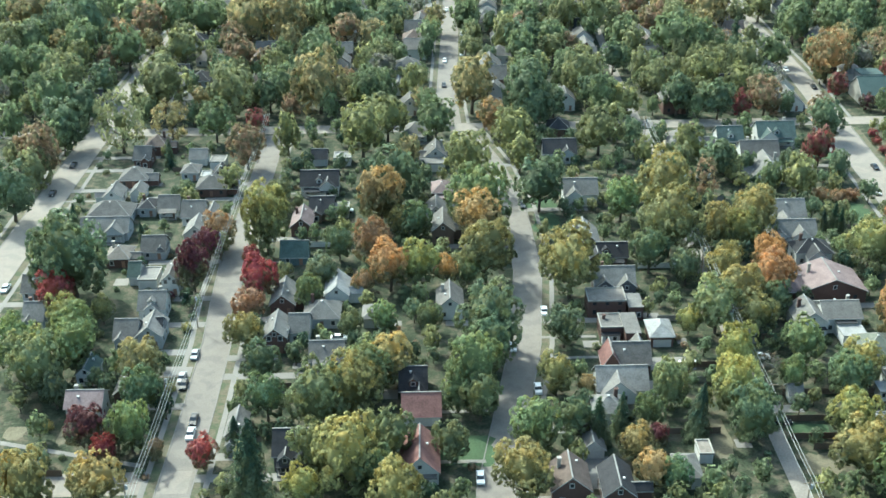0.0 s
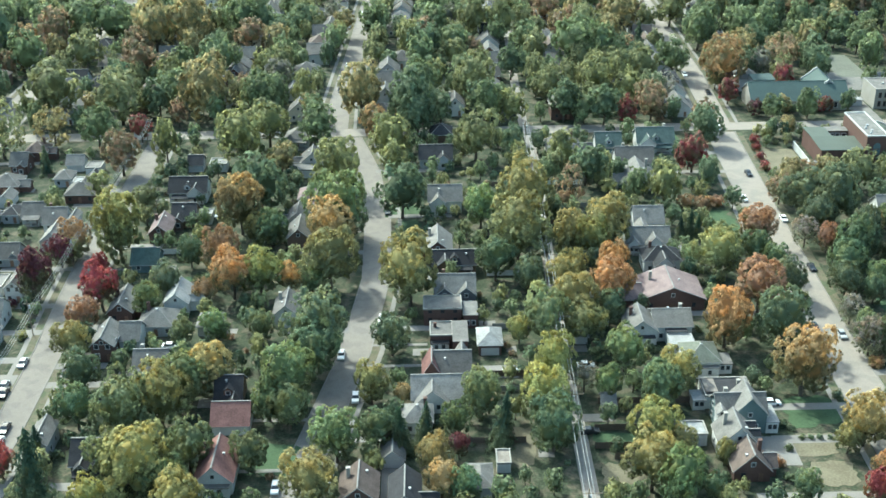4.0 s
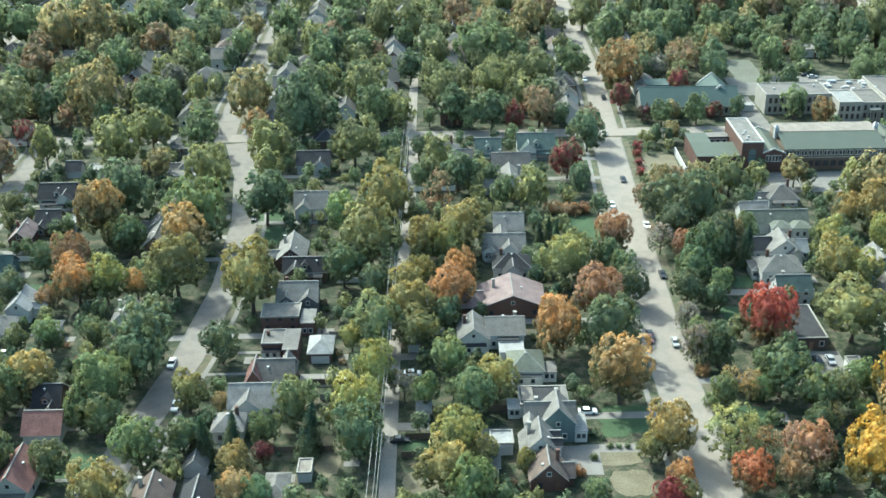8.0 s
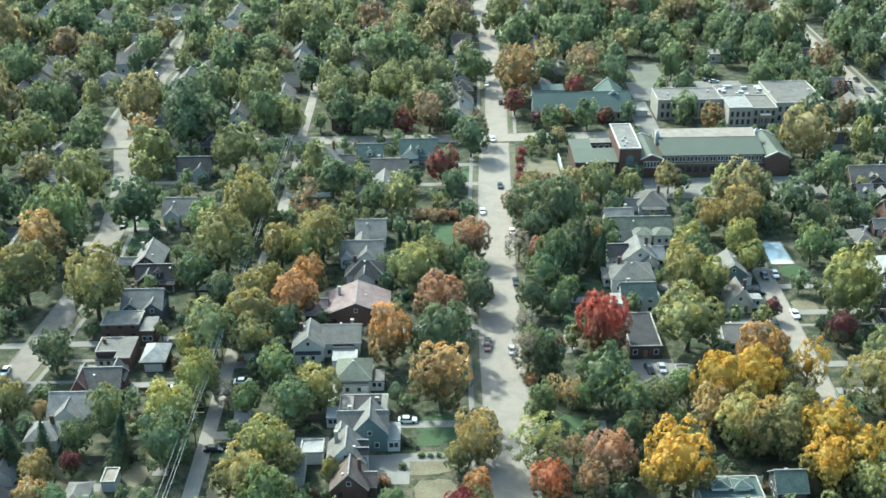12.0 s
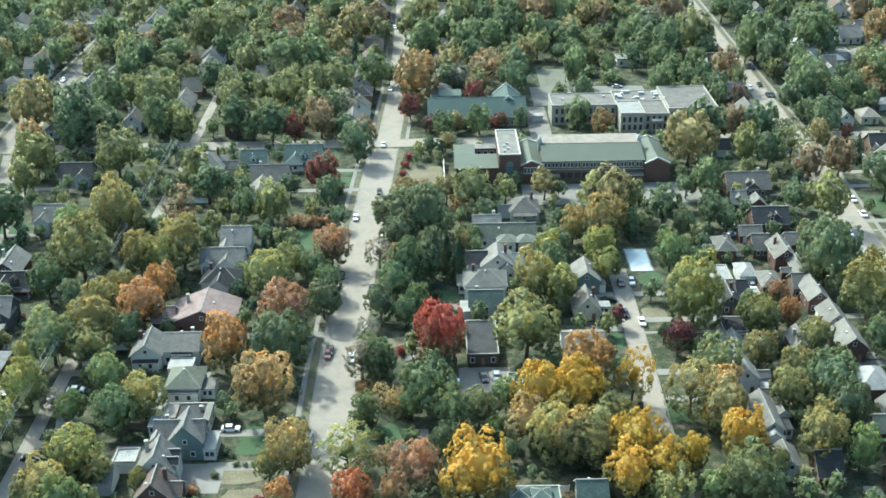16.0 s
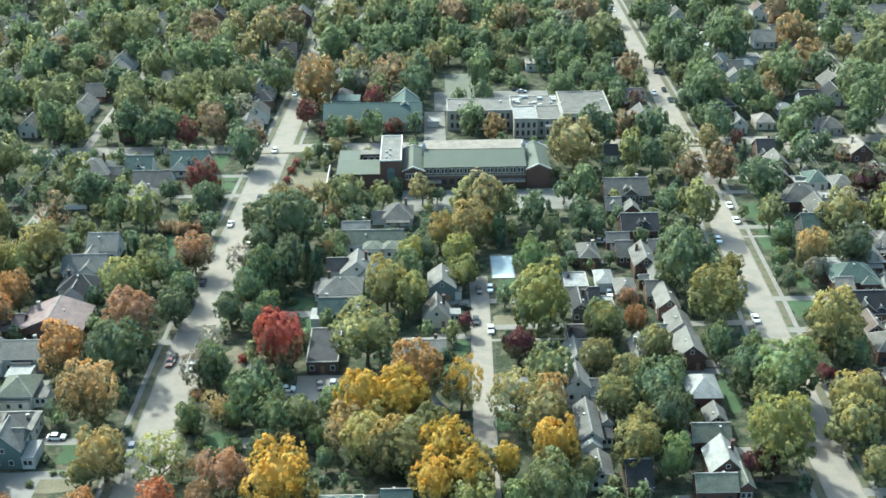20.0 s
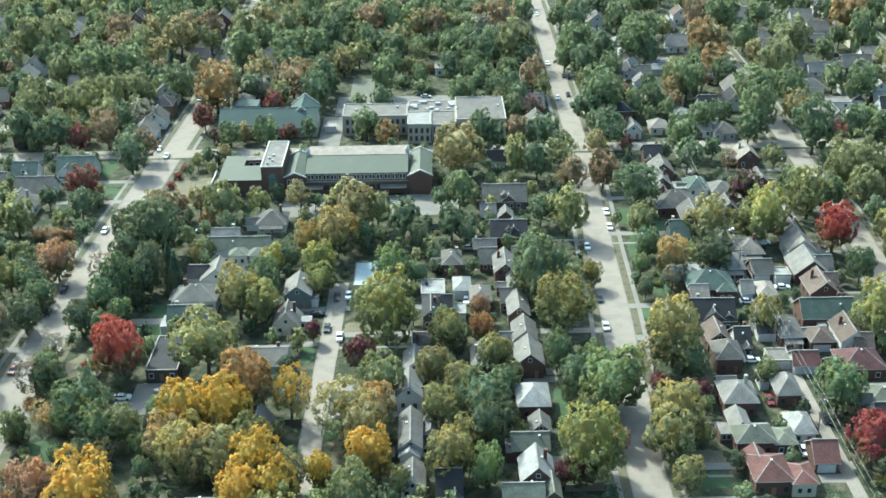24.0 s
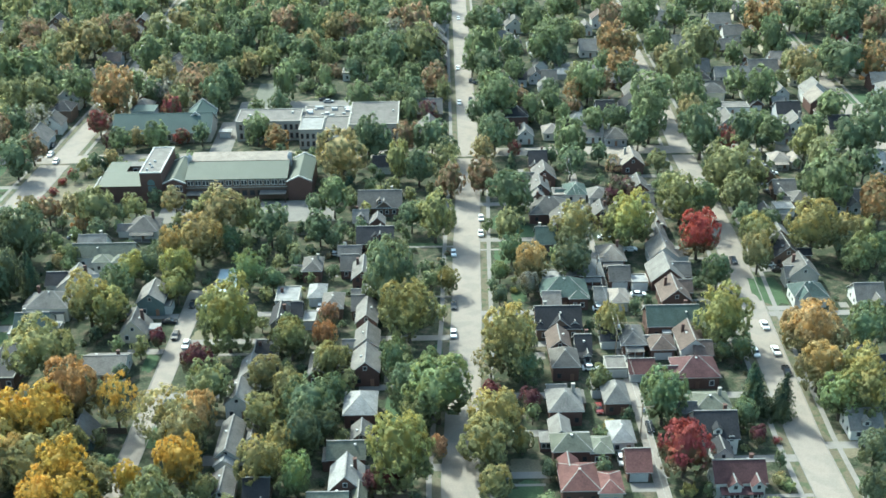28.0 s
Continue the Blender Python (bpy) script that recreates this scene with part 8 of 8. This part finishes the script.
# ---- garden fences and patios on the lot lines ----
FENCE = {k: mat("fence_" + k, c, 0.85, 0.25, 0.3) for k, c in {"brown": (0.11, 0.085, 0.065), "grey": (0.22, 0.21, 0.19), "white": (0.6, 0.59, 0.56)}.items()}
BOARD = {k: Shape().box(-1.2, 1.2, -0.03, 0.03, 0.05, 1.75).box(-1.2, 1.2, -0.06, -0.03, 0.4, 0.5).box(-1.2, 1.2, -0.06, -0.03, 1.3, 1.4).mesh("panel", m) for k, m in FENCE.items()}
STAKE = {k: Shape().box(-0.07, 0.07, -0.07, 0.07, -0.2, 1.9).mesh("post", m) for k, m in FENCE.items()}


def clear(x, y, m):
    return not any(abs(x - a) < p + m and abs(y - b) < q + m for a, b, p, q in BUILT)


def fence(x0, y0, n, turn, tone):
    words = {"brown": "dark brown timber", "grey": "weathered grey timber", "white": "white painted"}[tone]
    ob = thing("fence", pose(x0, y0, 0, 0, 0, turn), f"{words} panel fence along a garden boundary", "fence")
    for i in range(n):
        part("panel", BOARD[tone], ob, at=pose(1.25 + 2.5 * i, 0, 0))
    for i in range(n + 1):
        part("post", STAKE[tone], ob, at=pose(2.5 * i, 0.1, 0))
    return ob


for x0, y0, n in ((-72.1, 232.4, 9), (-75.2, 214.4, 5), (-71.3, 210.4, 7), (-105.7, 217.2, 6), (-70.4, 258.6, 3), (61.8, 237.0, 3), (131.5, 209.0, 4), (-98.5, 245.5, 6)):
    fence(x0, y0, n, 0, "brown")
pick = random.Random(33)
made = 0
for ax, side in ((-78, -1), (-77, 1), (196.5, -1), (197.5, 1), (-250, 1), (-180, -1), (35, 1), (115, -1)):
    for k in range(13):
        y = 190 + 16 * k + pick.uniform(-2, 2)
        x = ax + side * 2.6
        n = pick.choice((4, 5, 6))
        if pick.random() < 0.55 or made > 34:
            continue
        x0 = x if side > 0 else x - 2.5 * n
        if all(clear(x0 + 2.5 * i, y, 0.4) for i in range(n + 1)):
            fence(x0, y, n, 0, pick.choice(("brown", "brown", "grey", "white")))
            made += 1


def patio(x, y, w, d):
    setting("patio", Shape().box(x - w / 2, x + w / 2, y - d / 2, y + d / 2, -0.2, 0.0435), CONCRETE, "pale concrete patio behind a house", "patio")


for a, b, p, q in list(BUILT):
    if b < 415 and pick.random() < 0.3 and 2 < p < 8:
        x, y = a + pick.choice((-1, 1)) * (p + 2.2), b - q * 0.3
        if clear(x, y, 1.2) and all(abs(x - rx) > 12 for rx in (-284, -215, -136, -4, 73, 158, 240)):
            patio(x, y, pick.uniform(2.5, 4.5), pick.uniform(2.5, 5))


# ---- utility poles and cables ----
POLE = mat("pole_timber", (0.2, 0.16, 0.12), 0.9, 0.3)
CABLE = mat("cable", (0.3, 0.3, 0.29), 0.6, 0.1, bump=0.0)


def pole(x, y, h=11.0):
    ob = thing("utility_pole", pose(x, y, 0), "weathered timber utility pole with a crossarm", "utility pole", "poles along the lines")
    part("shaft", Shape().tube((0, 0, -0.3), (0, 0, h), 0.17, 0.12, 8), ob, material=POLE)
    part("crossarm", Shape().box(-1.2, 2.8, -0.08, 0.08, h - 1.3, h - 1.14), ob, material=POLE)
    for i in (-1.0, 1.0, 2.6):
        part("insulator", Shape().tube((i, 0, h - 1.14), (i, 0, h - 0.95), 0.06, 0.05, 6), ob, material=WALLS["grey"])
    part("transformer", Shape().tube((0.4, 0, h - 2.6), (0.4, 0, h - 1.6), 0.28, 0.28, 10), ob, "grey can transformer", material=WALLS["grey"])


def line(name, spots, h=10.5, wires=(-1.0, 0.3, 1.0), thick=0.035):
    for x, y in spots:
        pole(x, y)
    for off in wires:
        pts = [(xa + (xb - xa) * k / 6 + off, ya + (yb - ya) * k / 6, h - 2.4 * k / 6 * (1 - k / 6)) for (xa, ya), (xb, yb) in zip(spots, spots[1:]) for k in range(6)]
        s = Shape().pipe(pts + [(spots[-1][0] + off, spots[-1][1], h)], thick)
        tagged(new(name, s.mesh(name, CABLE)), "thin grey overhead cable between timber poles", "cable")


line("overhead_cable", [(-219.0, y) for y in (150, 190, 230, 270, 310, 350, 390, 414)], 10.0, wires=(1.3, 2.0, 2.7), thick=0.05)
line("overhead_cable", [(-80.6 + (y - 190) * 0.02, y) for y in (150, 186, 222, 258, 294, 330, 366, 402)], 10.6, thick=0.05)
line("overhead_cable", [(195.0, y) for y in (150, 190, 230, 270, 310, 350, 390)], 10.6, wires=(-1.0, 0.3), thick=0.03)


# ---- the trees and bushes that fill the gardens and the far blocks ----
LINES = [  # half width kept clear, y values, x values
    (6.5, (120, 417, 530, 640, 800), (-284, -284, -282, -276, -262)),
    (5.5, (120, 230, 262, 285, 305, 417, 418), (-211.5, -212, -212.6, -214.2, -215.2, -215, -900)),
    (5.5, (120, 198, 225, 258, 300, 345, 384, 422, 460, 550, 620, 800), (-150, -143, -138, -132, -128, -129, -134, -145, -149, -146, -144, -140)),
    (2.6, (120, 262, 388, 486, 590, 800), (-80, -78, -74, -74.5, -72, -66)),
    (7.0, (120, 262, 345, 422, 490, 600, 800), (-10, -6.6, -3.6, 0.5, 4.5, 4.5, 3)),
    (5.5, (120, 216, 292, 333, 422, 594, 800), (148, 151, 155, 156.3, 160, 162, 165)),
    (5.5, (120, 230, 285, 343, 422, 500, 620, 800), (233, 235, 238, 242, 243.5, 245.5, 247, 250)),
    (5.5, (120, 422, 540, 700, 800), (323, 323, 326, 330, 332)),
    (2.4, (120, 340, 417, 418), (197, 197, 198, 900))]


def free(x, y, r, gap):
    if abs(y - 422) < 4.6 + r * 0.35:
        return False
    if any(abs(x - np.interp(y, ys, xs)) < w + r * 0.45 for w, ys, xs in LINES):
        return False
    if 66 < x < 80 and y < 316:
        return False
    if any(abs(x - a) < p + r * 0.45 and abs(y - b) < q + r * 0.45 for a, b, p, q in BUILT):
        return False
    return all((x - a) ** 2 + (y - b) ** 2 > (gap * (r + c)) ** 2 for a, b, c in PLACED)


pick = random.Random(21)
# weighted to lighter, cooler greens: distance haze put into the leaf colour
FAR_HAZE_HUES = ["deep"] * 7 + ["green"] * 13 + ["olive"] * 8 + ["lime"] * 2 + ["tan", "russet", "bare"]
# houses on the lots along the far streets
for rx, side in ((-283, -1), (-283, 1), (-148, -1), (-148, 1), (4, -1), (4, 1), (162, -1), (162, 1), (248, -1), (248, 1), (326, -1), (326, 1), (-215, -1), (-215, 1), (-372, 1), (-104, 1), (-42, -1)):
    for k in range(12 if rx < 150 else 15):
        y = 440 + (15.5 if rx < 150 else 12.6) * k + pick.uniform(-2, 2)
        x = rx + side * 17 + (y - 430) * 0.03 + pick.uniform(-1.5, 1.5)
        w, d = pick.uniform(7.5, 10.5), pick.uniform(8, 11)
        if any(abs(x - a) < p + w / 2 and abs(y - b) < q + d / 2 for a, b, p, q in BUILT) or any(abs(x - a) < c * 0.45 + 1 and abs(y - b) < c * 0.45 + 1 for a, b, c in PLACED):
            continue
        house(x, y, w, d, pick.choice((3.2, 4.2, 5.2)), pick.choice("yyxh"), pick.choice(("dark", "grey", "grey", "light", "brown", "tan")), pick.choice(("white", "white", "grey", "brick", "cream", "brown")), few=1)
for rx in (197, 206, 284, 293):  # rear garages on the lanes
    for k in range(11):
        x, y = rx + pick.uniform(-1, 1) + (0 if k % 2 else 1), 438 + 15.5 * k + pick.uniform(-2, 2)
        if clear(x, y, 3.2) and pick.random() < 0.8:
            house(x, y, pick.uniform(5, 6.5), pick.uniform(5.5, 7), 2.6, pick.choice("yxh"), pick.choice(("light", "grey", "dark", "tan", "white")), pick.choice(("white", "grey", "brick")), garage=1)
spots = [(x + pick.uniform(-3, 3), y + pick.uniform(-3, 3)) for y in np.arange(428, 740, 6.8) for x in np.arange(-420, 440, 6.8)]
pick.shuffle(spots)
for x, y in spots:
    if not -150 - 0.46 * y < x < 140 + 0.46 * y:
        continue
    if x > 165 and pick.random() < 0.84:
        continue
    r = pick.uniform(3.4, 7.6 if x < 165 else 6.2)
    if free(x, y, r, 0.68):
        rz = r * pick.uniform(0.95, 1.3)
        grove(x, y, rz * 1.08 + 0.5, r, rz, pick.choice(FAR_HAZE_HUES), level="low" if y > 560 else "far")
join_woods("distant_trees", "dense mixed autumn trees over the far blocks")
spots = [(x + pick.uniform(-2.2, 2.2), y + pick.uniform(-2.2, 2.2)) for y in np.arange(150, 420, 4.4) for x in np.arange(-330, 360, 4.4)]
pick.shuffle(spots)
for x, y in spots:
    built_up = y > 250 and (x < -215 or x > 165)
    if not -150 - 0.46 * y < x < 140 + 0.46 * y or pick.random() < (0.68 if built_up else 0.3):
        continue
    r = pick.uniform(0.8, 2.2 if built_up else 3.0)
    if free(x, y, r, 0.72):
        if r < 1.6:
            grove(x, y, r * 0.5, r, r * 0.8, pick.choice(["deep", "deep", "green", "olive", "russet", "fir"]), "shrub", "low")
        else:
            grove(x, y, r * 1.5, r, r * 1.1, pick.choice(["deep", "deep", "green", "green", "olive", "lime", "fir"]), level="low")
join_woods("garden_bushes", "dark green bushes and small garden trees between the houses")
